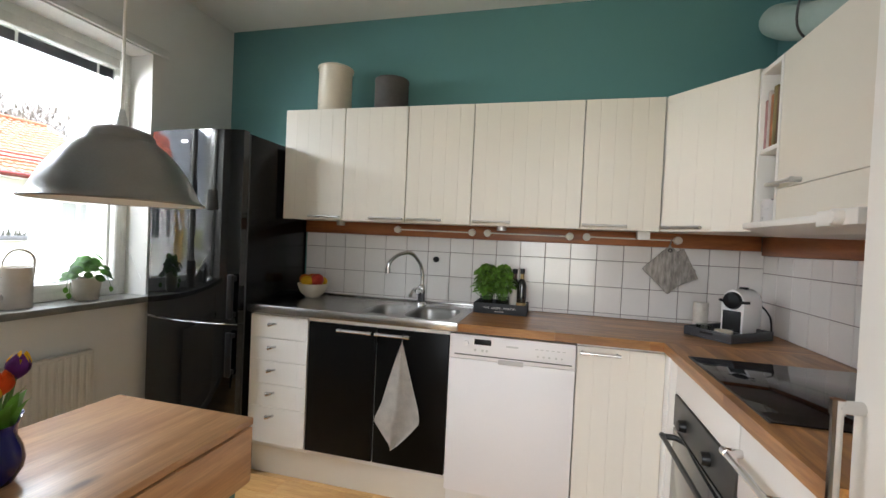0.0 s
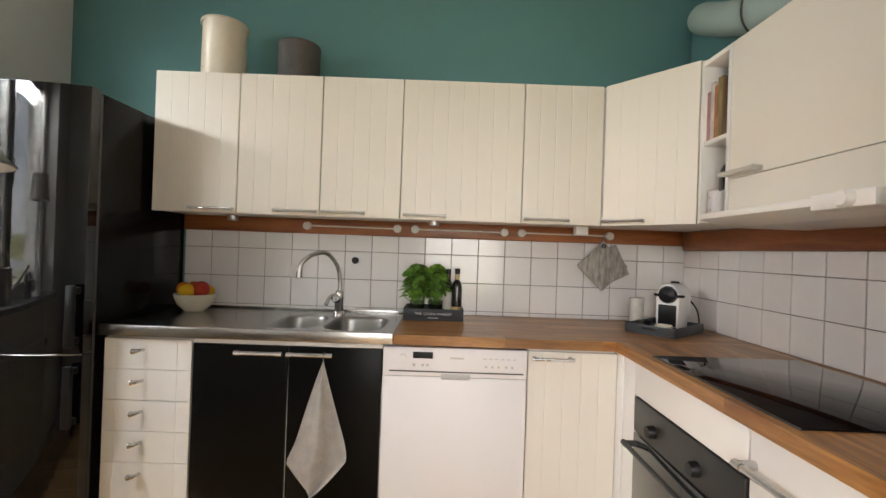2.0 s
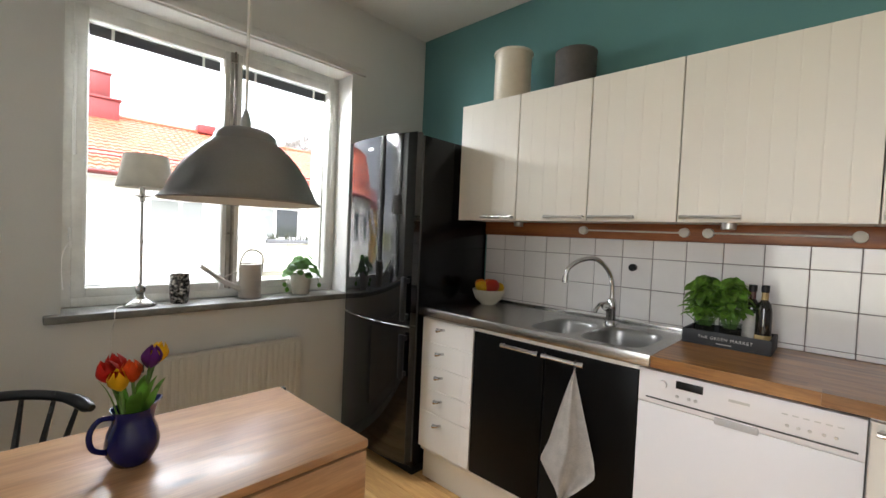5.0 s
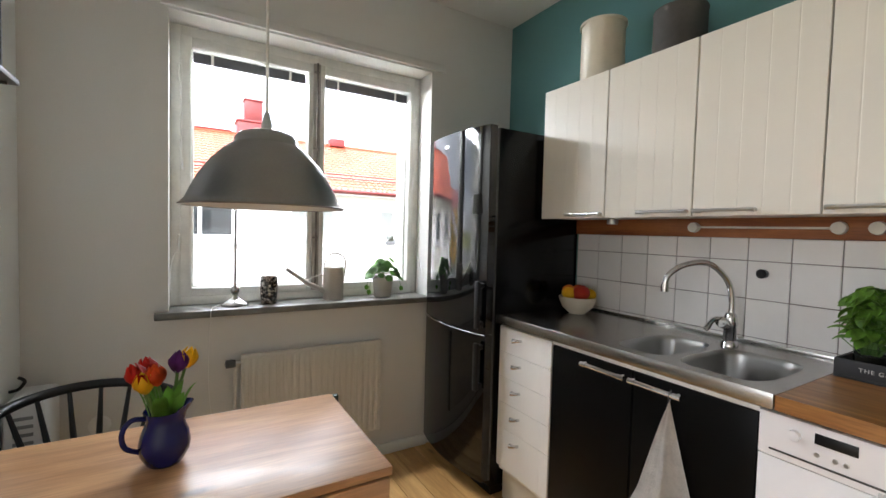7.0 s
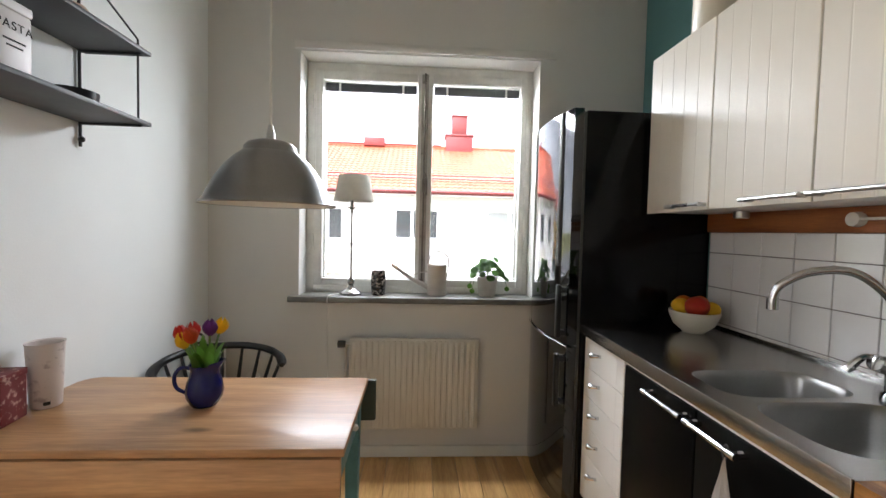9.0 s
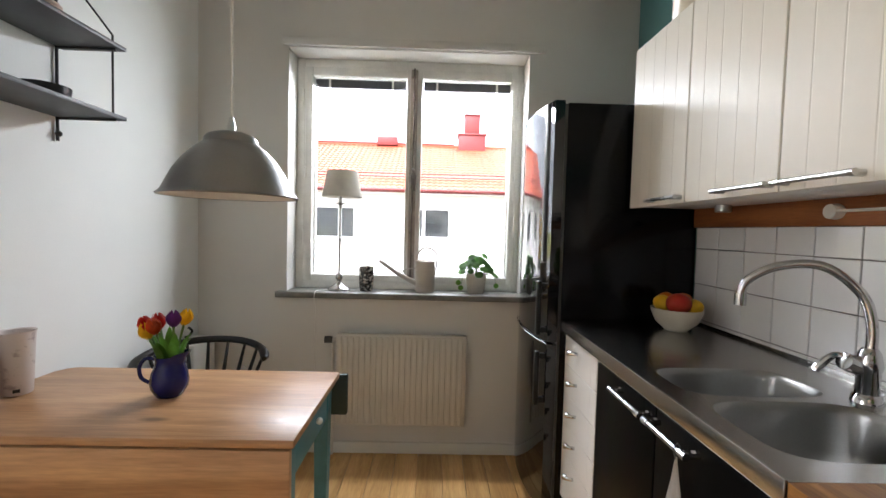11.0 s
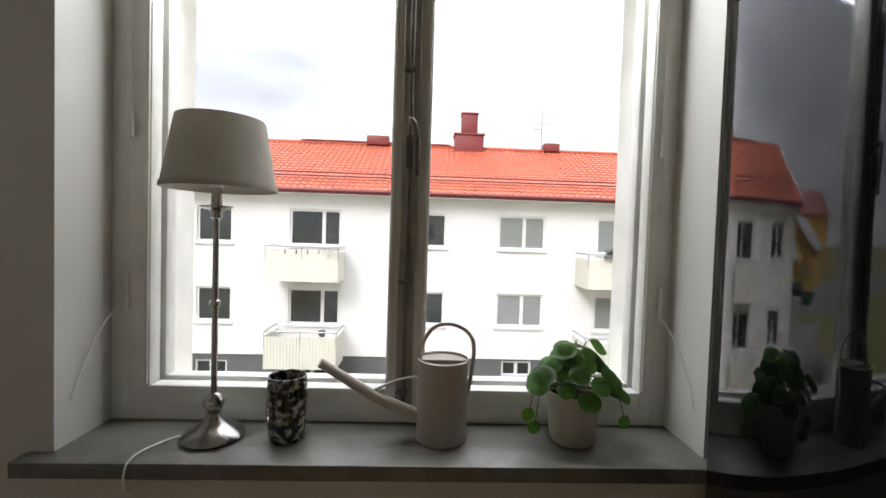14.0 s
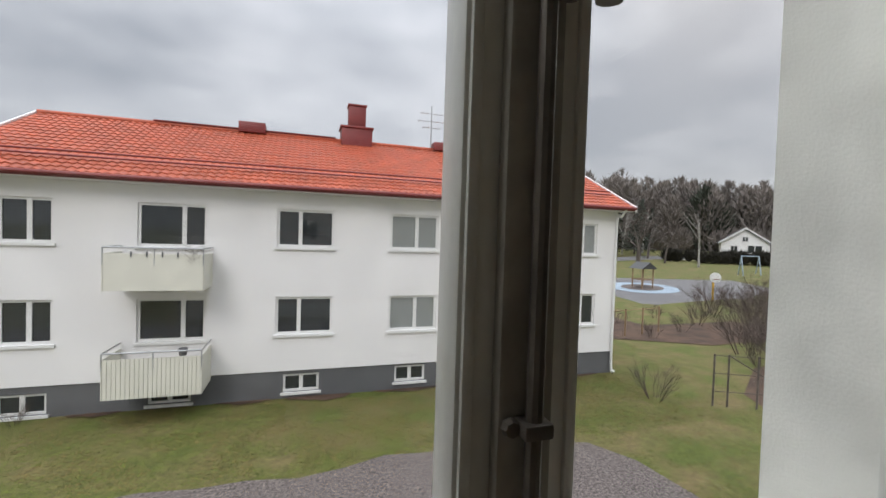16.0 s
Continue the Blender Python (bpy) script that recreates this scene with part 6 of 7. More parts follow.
M_CAR = mat("dark_car_paint", (0.02, 0.02, 0.024), 0.2, vary=0.05, coat=0.7)
M_TYRE = mat("tyre_rubber", (0.015, 0.015, 0.015), 0.9)
M_BIN = mat("green_bin_plastic", (0.03, 0.08, 0.045), 0.5, vary=0.06)
M_BLUEPLAY = mat("blue_rubber_surface", (0.29, 0.36, 0.42), 0.8, vary=0.05)
M_BARE = mat("brown_leaf_litter", (0.10, 0.06, 0.038), 0.95, vary=0.25, scale=1.2, bump=0.6, bump_scale=15)


def gz(x, y):
    d_ = math.hypot(x, y)
    return -3.95 + 0.055 * max(0.0, d_ - 40) * (1.0 if d_ < 120 else 120 / d_)


def sheet(name, x0, x1, y0, y1, nx, ny, lift, material, label):
    verts = [(x0 + (x1 - x0) * i / nx, y0 + (y1 - y0) * j / ny) for j in range(ny + 1) for i in range(nx + 1)]
    faces = [(j * (nx + 1) + i, j * (nx + 1) + i + 1, (j + 1) * (nx + 1) + i + 1, (j + 1) * (nx + 1) + i) for j in range(ny) for i in range(nx)]
    me = bpy.data.meshes.new(name)
    me.from_pydata([(x, y, gz(x, y) + lift) for x, y in verts], [], faces)
    me.materials.append(material)
    me.shade_smooth()
    return tagged(new(name, me), label, "ground", kind="structure")


sheet("ground", -900, 900, -900, 900, 180, 180, 0.0, M_GRASS, "wide winter lawn reaching the horizon")


def patch(name, outline, lift, material, label):
    bm = bmesh.new()
    vs = [bm.verts.new((x, y, gz(x, y) + lift)) for x, y in outline]
    f = bm.faces.new(vs)
    bmesh.ops.triangulate(bm, faces=[f])
    bmesh.ops.subdivide_edges(bm, edges=bm.edges[:], cuts=3, use_grid_fill=True)
    for v in bm.verts:
        v.co.z = gz(v.co.x, v.co.y) + lift
    return structure(name, bm, material, label)


rg = random.Random(3)
edge_pts = [(-14 + k * 1.0, 9.6 + rg.uniform(-0.18, 0.18) + (0.25 if k > 16 else 0)) for k in range(22)]
patch("gravel_drive", [(-14, 2.0), (8.6, 2.0), (9.2, 5.5), (8.9, 8.2), (8.3, 9.3)] + edge_pts[::-1], 0.02, M_GRAVEL, "damp gravel drive below the window")
patch("road_side", [(-16, 10), (-9.4, 17.5), (-9.0, 30), (-12, 34), (-60, 52), (-60, 40), (-26, 31), (-17, 22)], 0.025, M_ASPHALT, "asphalt street beside the apartment house")
patch("kerb_strip", [(-60, 52), (-12, 34), (-9, 30), (-9, 31.2), (-12, 35.5), (-60, 54)], 0.12, M_GREYROOF, "raised stone kerb of the street")
patch("road_far", [(40, 60), (62, 62), (78, 54), (110, 48), (110, 52), (80, 58), (66, 68), (40, 65)], 0.03, M_ASPHALT, "far asphalt lane")
PX, PY = 35.6, 36.8
patch("play_surface", [(PX + 3.6 * math.cos(a), PY + 3.6 * math.sin(a)) for a in (2 * math.pi * k / 28 for k in range(28))], 0.05, M_BLUEPLAY, "pale blue rubber play surface")
patch("sand_pit", [(PX + 2.2 * math.cos(a), PY + 2.0 * math.sin(a)) for a in (2 * math.pi * k / 24 for k in range(24))], 0.08, M_GRAVEL, "grey sand pit in the play surface")
patch("play_yard", [(24, 29), (34, 27), (48, 31), (50, 38), (38, 44), (24, 40)], 0.02, M_ASPHALT, "grey play yard paving")
patch("leaf_bed", [(15.2, 20.5), (22, 17), (31, 17.5), (44, 25), (38, 28.5), (28, 26.5), (17, 27.5)], 0.03, M_BARE, "brown leaf-strewn planting bed")
for k, (x0, x1, w) in enumerate(((-5.2, -3.9, 0.3), (-1.5, 0.1, 0.26), (0.6, 2.6, 0.5), (3.4, 5.6, 0.3), (9.6, 12.4, 0.35))):
    litter = random.Random(40 + k)
    low = [(x0 + (x1 - x0) * u / 7, 14.33 - w * (0.35 + 0.65 * math.sin(math.pi * u / 7)) * litter.uniform(0.7, 1.2)) for u in range(8)]
    patch("soil_strip", [(x1, 14.33), (x0, 14.33)] + low, 0.028, M_BARE, "bare brown soil along the house wall")
patch("shrub_bed", [(14.8, 8.2), (18, 6.5), (26, 9.5), (27, 14), (20, 13.4), (16.2, 11)], 0.03, M_BARE, "brown planting bed under bare shrubs")

# ---- the apartment house across the lawn ----
AX0, AX1, AY0, AY1, AZ = -7.85, 13.15, 14.3, 24.0, 2.78
apt = thing("apartment_house", "white rendered two-storey apartment house with red tiled roof", "house", (2.6, 19.1, -3.95))
OPEN_UP = [(-6.75, -5.53, 0.9, 2.13, 0.55), (-3.56, -1.77, 0.86, 2.13, 0.66), (0.2, 1.95, 0.93, 2.13, 0.4), (3.82, 5.52, 0.93, 2.13, 0.55), (7.4, 9.15, 0.86, 2.13, 0.4), (10.95, 12.2, 0.88, 2.11, 0.5)]
OPEN_LO = [(a, b, c - 2.8, d - 2.8, e) for a, b, c, d, e in OPEN_UP]
OPEN_BASE = [(-6.8, -5.67, -3.86, -3.27, 0.5), (-3.27, -2.14, -3.82, -3.3, 0.5), (0.46, 1.57, -3.75, -3.17, 0.5), (4.09, 5.18, -3.68, -3.12, 0.5), (7.6, 8.7, -3.68, -3.14, 0.5)]


def pierced(x0, x1, z0, z1, holes, y0, y1):
    """A wall in strips round its rectangular openings."""
    bm = bmesh.new()
    zs = sorted({z0, z1, *(h[2] for h in holes), *(h[3] for h in holes)})
    for a, b in zip(zs, zs[1:]):
        x = x0
        for h in sorted(hh for hh in holes if hh[2] < b and hh[3] > a):
            add_box(bm, x, h[0], y0, y1, a, b)
            x = h[1]
        add_box(bm, x, x1, y0, y1, a, b)
    return bm


part("front_wall", pierced(AX0, AX1, -3.05, AZ, OPEN_UP + OPEN_LO, AY0, AY0 + 0.3), M_FACADE, apt, smooth=0)
part("base_wall", pierced(AX0 + 0.04, AX1 - 0.04, -4.3, -3.05, OPEN_BASE, AY0 + 0.04, AY0 + 0.34), M_BASE, apt, smooth=0)
part("gable_wall", prism([(AY0 + 0.3, -4.3), (AY1, -4.3), (AY1, AZ), (19.1, 5.19), (AY0 + 0.3, AZ + 0.1)], "x", AX0, AX0 + 0.3), M_FACADE, apt, smooth=0)
part("gable_wall", prism([(AY0 + 0.3, -4.3), (AY1, -4.3), (AY1, AZ), (19.1, 5.19), (AY0 + 0.3, AZ + 0.1)], "x", AX1 - 0.3, AX1), M_FACADE, apt, smooth=0)
part("rear_wall", box(AX0 + 0.3, AX1 - 0.3, AY1 - 0.3, AY1, -4.3, AZ), M_FACADE, apt, smooth=0)


def house_window(parent, x0, x1, z0, z1, split, y, m_pane, sill=True):
    bm = bmesh.new()
    f, yb = 0.075, y + 0.16
    xm = x0 + (x1 - x0) * split
    for a in ((x0, x0 + f, z0, z1), (x1 - f, x1, z0, z1), (x0 + f, x1 - f, z0, z0 + f), (x0 + f, x1 - f, z1 - f, z1), (xm - f * 0.8, xm + f * 0.8, z0 + f, z1 - f)):
        add_box(bm, a[0], a[1], y + 0.06, yb, a[2], a[3])
    w = part("window", bm, M_HWIN, parent, smooth=0)
    part("pane", box(x0 + f, xm - f * 0.8, y + 0.1, y + 0.12, z0 + f, z1 - f), m_pane[0], w, smooth=0)
    part("pane", box(xm + f * 0.8, x1 - f, y + 0.1, y + 0.12, z0 + f, z1 - f), m_pane[1], w, smooth=0)
    if sill:
        part("sill", box(x0 - 0.07, x1 + 0.07, y - 0.07, y + 0.07, z0 - 0.085, z0 - 0.005), M_HWIN, w, smooth=0)


for k, (a, b, c, e, s) in enumerate(OPEN_UP + OPEN_LO):
    house_window(apt, a, b, c, e, s, AY0, {3: (M_CURTAIN, M_CURTAIN), 4: (M_CURTAIN, M_HPANE), 9: (M_CURTAIN, M_CURTAIN), 10: (M_CURTAIN, M_CURTAIN), 5: (M_CURTAIN, M_CURTAIN)}.get(k, (M_HPANE, M_HPANE)))
for a, b, c, e, s in OPEN_BASE:
    house_window(apt, a, b, c, e, s, AY0 + 0.04, (M_HPANE, M_HPANE))


def balcony(x0, x1, zt, zb, ribbed):
    y0, y1 = 13.1, AY0 - 0.002
    slab = part("balcony", box(x0, x1, y0, y1, zb, zb + 0.14), M_BALC, apt, smooth=0)
    n = int((x1 - x0) / 0.1) if ribbed else 2
    gap = 0.006 if ribbed else 0.0012
    for k in range(n):
        a = x0 + (x1 - x0) * k / n
        part("front_slat", box(a + gap, a + (x1 - x0) / n - gap, y0 - 0.03, y0 - 0.003, zb - 0.05, zt), M_BALC, slab, smooth=0)
    part("front_sheet", box(x0, x1, y0 - 0.002, y0 + 0.02, zb + 0.14, zt - 0.02), M_BALC, slab, smooth=0)
    for a, b in ((x0 - 0.03, x0 - 0.004), (x1 + 0.004, x1 + 0.03)):
        part("side_sheet", box(a, b, y0 - 0.03, y1, zb - 0.05, zt), M_BALC, slab, smooth=0)
    rl = bmesh.new()
    tube([(x0 - 0.02, y1, zt + 0.16), (x0 - 0.02, y0 - 0.02, zt + 0.16), (x1 + 0.02, y0 - 0.02, zt + 0.16), (x1 + 0.02, y1, zt + 0.16)], 0.025, 8, rl)
    for xx in (x0 - 0.02, (x0 + x1) / 2, x1 + 0.02):
        tube([(xx, y0 - 0.02, zt - 0.3), (xx, y0 - 0.02, zt + 0.16)], 0.018, 6, rl)
    part("railing", rl, M_GALV, slab)


balcony(-3.92, -1.63, 0.70, -0.24, False)
balcony(-3.92, -1.63, -2.1, -3.12, True)
balcony(6.68, 9.36, 0.72, -0.24, False)
balcony(6.68, 9.36, -2.1, -3.12, True)
for k in range(4):
    hk = thing("balcony_hook", "small dark hook hanging on the balcony front", "hook", (-3.3 + 0.36 * k, 13.05, 0.62), "hooks on the balcony")
    part("hook_bar", tube(bend([(-3.3 + 0.36 * k, 13.09, 0.72), (-3.3 + 0.36 * k, 13.05, 0.74), (-3.3 + 0.36 * k, 13.045, 0.62)], 4), 0.02, 6), M_BASE, hk)
planter = thing("balcony_planter", "dark planter with withered plants on the balcony rail", "planter", (8.1, 13.0, 0.75))
part("trough", box(7.15, 9.2, 12.93, 13.05, 0.74, 0.88, 0.02), M_BASE, planter)
wither = random.Random(6)
tuft = bmesh.new()
for k in range(70):
    x, h = wither.uniform(7.2, 9.15), wither.uniform(0.08, 0.28)
    tube([(x, 12.99, 0.86), (x + wither.uniform(-0.08, 0.08), 12.99 + wither.uniform(-0.08, 0.05), 0.86 + h)], 0.018, 4, tuft, [1, 0.4])
tagged(part("withered_stems", tuft, M_TUFT, planter), kind="stuff")
pots = thing("balcony_pot", "small dark pot standing on the lower balcony", "pot", (-2.1, 13.2, -2.0))
part("pot", lathe([(0, 0), (0.09, 0), (0.12, 0.2), (0.1, 0.2), (0, 0.15)], (-2.1, 13.22, -2.1), 14), M_BASE, pots)


def roof_side(front):
    """Curved tiles in stepped rows as one joined covering."""
    ye, ze, yr, zr = (13.75, AZ - 0.02, 19.1, 5.38) if front else (24.5, AZ - 0.02, 19.1, 5.38)
    x0, x1 = AX0 - 0.35, AX1 + 0.35
    cols, rows_ = 92, 18
    verts, faces = [], []
    cw_ = (x1 - x0) / cols
    for r in range(rows_):
        u0, u1 = r / rows_, (r + 1.12) / rows_
        ya, za, yb, zb = ye + (yr - ye) * u0, ze + (zr - ze) * u0, ye + (yr - ye) * min(1, u1), ze + (zr - ze) * min(1, u1)
        for c in range(cols):
            for i in range(5):
                x = x0 + (c + i / 4) * cw_
                h = 0.045 * math.sin(math.pi * i / 4) ** 2 + 0.012 * (i / 4)
                verts += [(x, ya, za + h + 0.055), (x, yb, zb + h + 0.012), (x, ya, za + h + 0.02)]
            n = len(verts) - 15
            for i in range(4):
                p = n + 3 * i
                faces += [(p, p + 3, p + 4, p + 1), (p + 2, p + 5, p + 3, p)]
    me = bpy.data.meshes.new("roof_tiles")
    me.from_pydata(verts, [], faces)
    me.materials.append(M_ROOF)
    ob = new("roof_tiles", me)
    ob.parent = apt
    ob.matrix_parent_inverse = apt.matrix_basis.inverted()
    return tagged(ob, "red clay roof tiles", kind="stuff")


roof_side(True)
roof_side(False)
part("roof_deck", prism([(13.72, AZ - 0.12), (13.72, AZ - 0.03), (19.1, 5.37), (24.5, AZ - 0.03), (24.5, AZ - 0.12), (19.1, 5.2)], "x", AX0 - 0.34, AX1 + 0.34), M_CHIM, apt, smooth=0)
for x0 in (AX0 - 0.42, AX1 + 0.34):
    part("verge_board", prism([(13.7, AZ - 0.16), (13.7, AZ + 0.06), (19.1, 5.5), (24.5, AZ + 0.06), (24.5, AZ - 0.16), (19.1, 5.23)], "x", x0, x0 + 0.08), M_HWIN, apt, smooth=0)
part("ridge", tube([(AX0 - 0.35, 19.1, 5.44), (AX1 + 0.35, 19.1, 5.44)], 0.1, 10), M_ROOF, apt)
part("gutter", tube([(AX0 - 0.35, 13.68, AZ - 0.02), (AX1 + 0.35, 13.68, AZ - 0.02)], 0.06, 10), M_CHIM, apt)
part("snow_rail", tube([(AX0 + 0.1, 14.6, 3.36), (AX1 - 0.1, 14.6, 3.36)], 0.028, 6), M_CHIM, apt)
part("snow_rail", tube([(AX0 + 0.1, 14.7, 3.5), (AX1 - 0.1, 14.7, 3.5)], 0.028, 6), M_CHIM, apt)
part("soffit", box(AX0 - 0.3, AX1 + 0.3, 13.75, AY0, AZ - 0.14, AZ - 0.1), M_HWIN, apt, smooth=0)
for x in (AX0 + 0.12, AX1 - 0.1):
    part("downpipe", tube(bend([(x, 13.7, AZ - 0.05), (x, 13.95, AZ - 0.35), (x, 14.2, AZ - 0.55), (x, 14.22, -1), (x, 14.22, -3.6), (x, 14.05, -3.8)], 4), 0.05, 10), M_HWIN, apt)
chim = bmesh.new()
add_box(chim, 2.42, 3.72, 18.6, 19.6, 4.9, 5.95, 0.02)
add_box(chim, 2.36, 3.78, 18.55, 19.65, 5.95, 6.04, 0.02)
add_box(chim, 2.72, 3.45, 18.8, 19.4, 6.04, 6.95, 0.02)
add_box(chim, 2.68, 3.49, 18.76, 19.44, 6.95, 7.03, 0.02)
part("chimney", chim, M_CHIM, apt)
part("vent_hood", box(-1.6, -0.6, 18.8, 19.4, 5.4, 5.82, 0.03), M_CHIM, apt)
part("vent_hood", box(6.6, 7.3, 18.8, 19.4, 5.4, 5.78, 0.03), M_CHIM, apt)
part("ridge_walk", box(-4.6, 2.2, 18.98, 19.12, 5.52, 5.57, 0.01), M_CHIM, apt)
an = bmesh.new()
tube([(6.5, 19.1, 5.5), (6.5, 19.1, 7.45)], 0.03, 8, an)
for z, w in ((7.1, 0.55), (6.75, 0.7), (6.45, 0.45)):
    tube([(6.5 - w, 19.1, z), (6.5 + w, 19.1, z)], 0.015, 6, an)
    for s in (-0.8, -0.4, 0.4, 0.8):
        tube([(6.5 + s * w, 18.85, z), (6.5 + s * w, 19.35, z)], 0.01, 5, an)
part("aerial", an, M_GALV, apt)


# ---- trees and shrubs ----
def branching(seed, height, radius, depth, spread, lean=0.12, thin=0.66, kids=(3, 4)):
    """Tapered limbs as one list of points and faces, three-sided at the ends."""
    rng = random.Random(seed)
    trunk_v, trunk_f, twig_v, twig_f = [], [], [], []

    def limb(a, way, length, r, level):
        v, f = (trunk_v, trunk_f) if level < 2 else (twig_v, twig_f)
        sides = 7 if level == 0 else (5 if level == 1 else 3)
        steps = 5 if level == 0 else 3
        p, w = a.copy(), way.copy()
        path = [(p.copy(), r)]
        for k in range(steps):
            w = (w + Vector((rng.uniform(-1, 1), rng.uniform(-1, 1), rng.uniform(-0.3, 0.8))) * lean).normalized()
            p = p + w * length / steps
            path.append((p.copy(), r * (1 - 0.72 * (k + 1) / steps)))
        n0 = len(v)
        side = way.orthogonal().normalized()
        for q, rr in path:
            for j in range(sides):
                ang = 2 * math.pi * j / sides
                v.append(tuple(q + rr * (math.cos(ang) * side + math.sin(ang) * way.cross(side))))
        for k in range(steps):
            for j in range(sides):
                f.append((n0 + k * sides + j, n0 + k * sides + (j + 1) % sides, n0 + (k + 1) * sides + (j + 1) % sides, n0 + (k + 1) * sides + j))
        if level < depth:
            for i in range(rng.randint(*kids) + (3 if level == 0 else 0)):
                u = rng.uniform(0.35 if level == 0 else 0.2, 1.0)
                k = min(steps - 1, int(u * steps))
                q = path[k][0].lerp(path[k + 1][0], u * steps - k)
                out = Vector((rng.uniform(-1, 1), rng.uniform(-1, 1), 0)).normalized()
                nw = (w * (1 - spread) + out * spread + Vector((0, 0, 0.18))).normalized()
                limb(q, nw, length * thin * rng.uniform(0.6, 1.0), path[k][1] * 0.6, level + 1)

    limb(Vector((0, 0, 0)), Vector((0, 0, 1)), height * 0.62, radius, 0)
    return trunk_v, trunk_f, twig_v, twig_f


def plant_bare(name, label, cat, at, seed, height, radius, depth, spread, bark, group="", kids=(3, 4)):
    t_ = thing(name, label, cat, at, group)
    tv, tf, wv, wf = branching(seed, height, radius, depth, spread, kids=kids)
    for nm, v, f, m_ in (("trunk", tv, tf, bark), ("crown", wv, wf, M_TWIG)):
        me = bpy.data.meshes.new(nm)
        me.from_pydata(v, [], f)
        me.materials.append(m_)
        me.shade_smooth()
        o = new(nm, me)
        o.parent = t_
    return t_


def conifer(at, h, seed, group):
    rng = random.Random(seed)
    t_ = thing("conifer", "dark green spruce at the edge of the wood", "tree", at, group)
    tr_ = tube([(0, 0, 0), (0, 0, h)], 0.16, 7, None, [1, 0.15])
    o = link("trunk", tr_, M_BARK)
    o.parent = t_
    v, f = [], []
    for k in range(420):
        u = rng.random() ** 0.8
        z = h * (0.12 + 0.87 * u)
        r = (1 - u) * h * 0.22 * rng.uniform(0.35, 1.1) + 0.1
        a = rng.uniform(0, 6.283)
        c = Vector((r * math.cos(a), r * math.sin(a), z - 0.25 * r))
        s = rng.uniform(0.25, 0.55)
        d1 = Vector((math.cos(a), math.sin(a), -0.35)) * s
        d2 = Vector((-math.sin(a), math.cos(a), rng.uniform(-0.3, 0.3))) * s * 0.55
        n = len(v)
        v += [tuple(c - d1), tuple(c + d2), tuple(c + d1), tuple(c - d2), tuple(c + Vector((0, 0, 0.25 * s)))]
        f += [(n, n + 1, n + 4), (n + 1, n + 2, n + 4), (n + 2, n + 3, n + 4), (n + 3, n, n + 4)]
    me = bpy.data.meshes.new("crown")
    me.from_pydata(v, [], f)
    me.materials.append(M_NEEDLE)
    o = new("crown", me)
    o.parent = t_
    return t_


def at(x, y):
    return (x, y, gz(x, y) - 0.05)


first = plant_bare("bare_tree", "leafless grey-brown deciduous tree beyond the play yard", "tree", at(52, 55), 1, 11.5, 0.24, 4, 0.62, M_BARK, "bare trees")
second = plant_bare("birch_tree", "tall leafless birch with a pale trunk", "tree", at(58.5, 50), 5, 13.5, 0.17, 4, 0.5, M_BIRCH, "bare trees")
third = plant_bare("bare_tree", "leafless grey-brown deciduous tree beyond the play yard", "tree", at(58, 62), 9, 12.0, 0.26, 4, 0.6, M_BARK, "bare trees")
rt = random.Random(21)
for k, (x, y, s) in enumerate(((46, 62, 1.15), (50, 66, 1.25), (63, 72, 1.2), (49, 75, 1.3), (54, 70, 1.2), (57, 84, 1.4), (88, 72, 1.1), (30, 60, 1.0), (24, 62, 1.0), (18, 66, 1.0), (56, 60, 0.9), (36, 64, 1.0),
                            (60, 78, 1.35), (66, 82, 1.4), (70, 74, 1.15), (76, 82, 1.3), (84, 84, 1.3), (94, 80, 1.2), (52, 62, 1.1), (72, 90, 1.5), (100, 84, 1.3), (62, 64, 1.0), (58, 56, 0.75))):
    src = third if k % 4 == 0 else (first, third, second)[k % 3]
    o = copy_thing(src, Matrix.Translation(at(x, y)) @ pose(0, 0, 0, 0, 0, rt.uniform(0, 360)))
    o.scale = (s, s, s)
spruce = conifer(at(64, 68), 11.5, 3, "spruces")
spruce2 = conifer(at(86, 80), 10.0, 4, "spruces")
for k, (x, y) in enumerate(((60, 70), (55, 72), (67, 73), (72, 78), (78, 80), (92, 78), (97, 82), (102, 76), (83, 86), (74, 88), (108, 84), (50, 80), (90, 90))):
    copy_thing(spruce if k % 2 else spruce2, Matrix.Translation(at(x, y)) @ pose(0, 0, 0, 0, 0, rt.uniform(0, 360)))


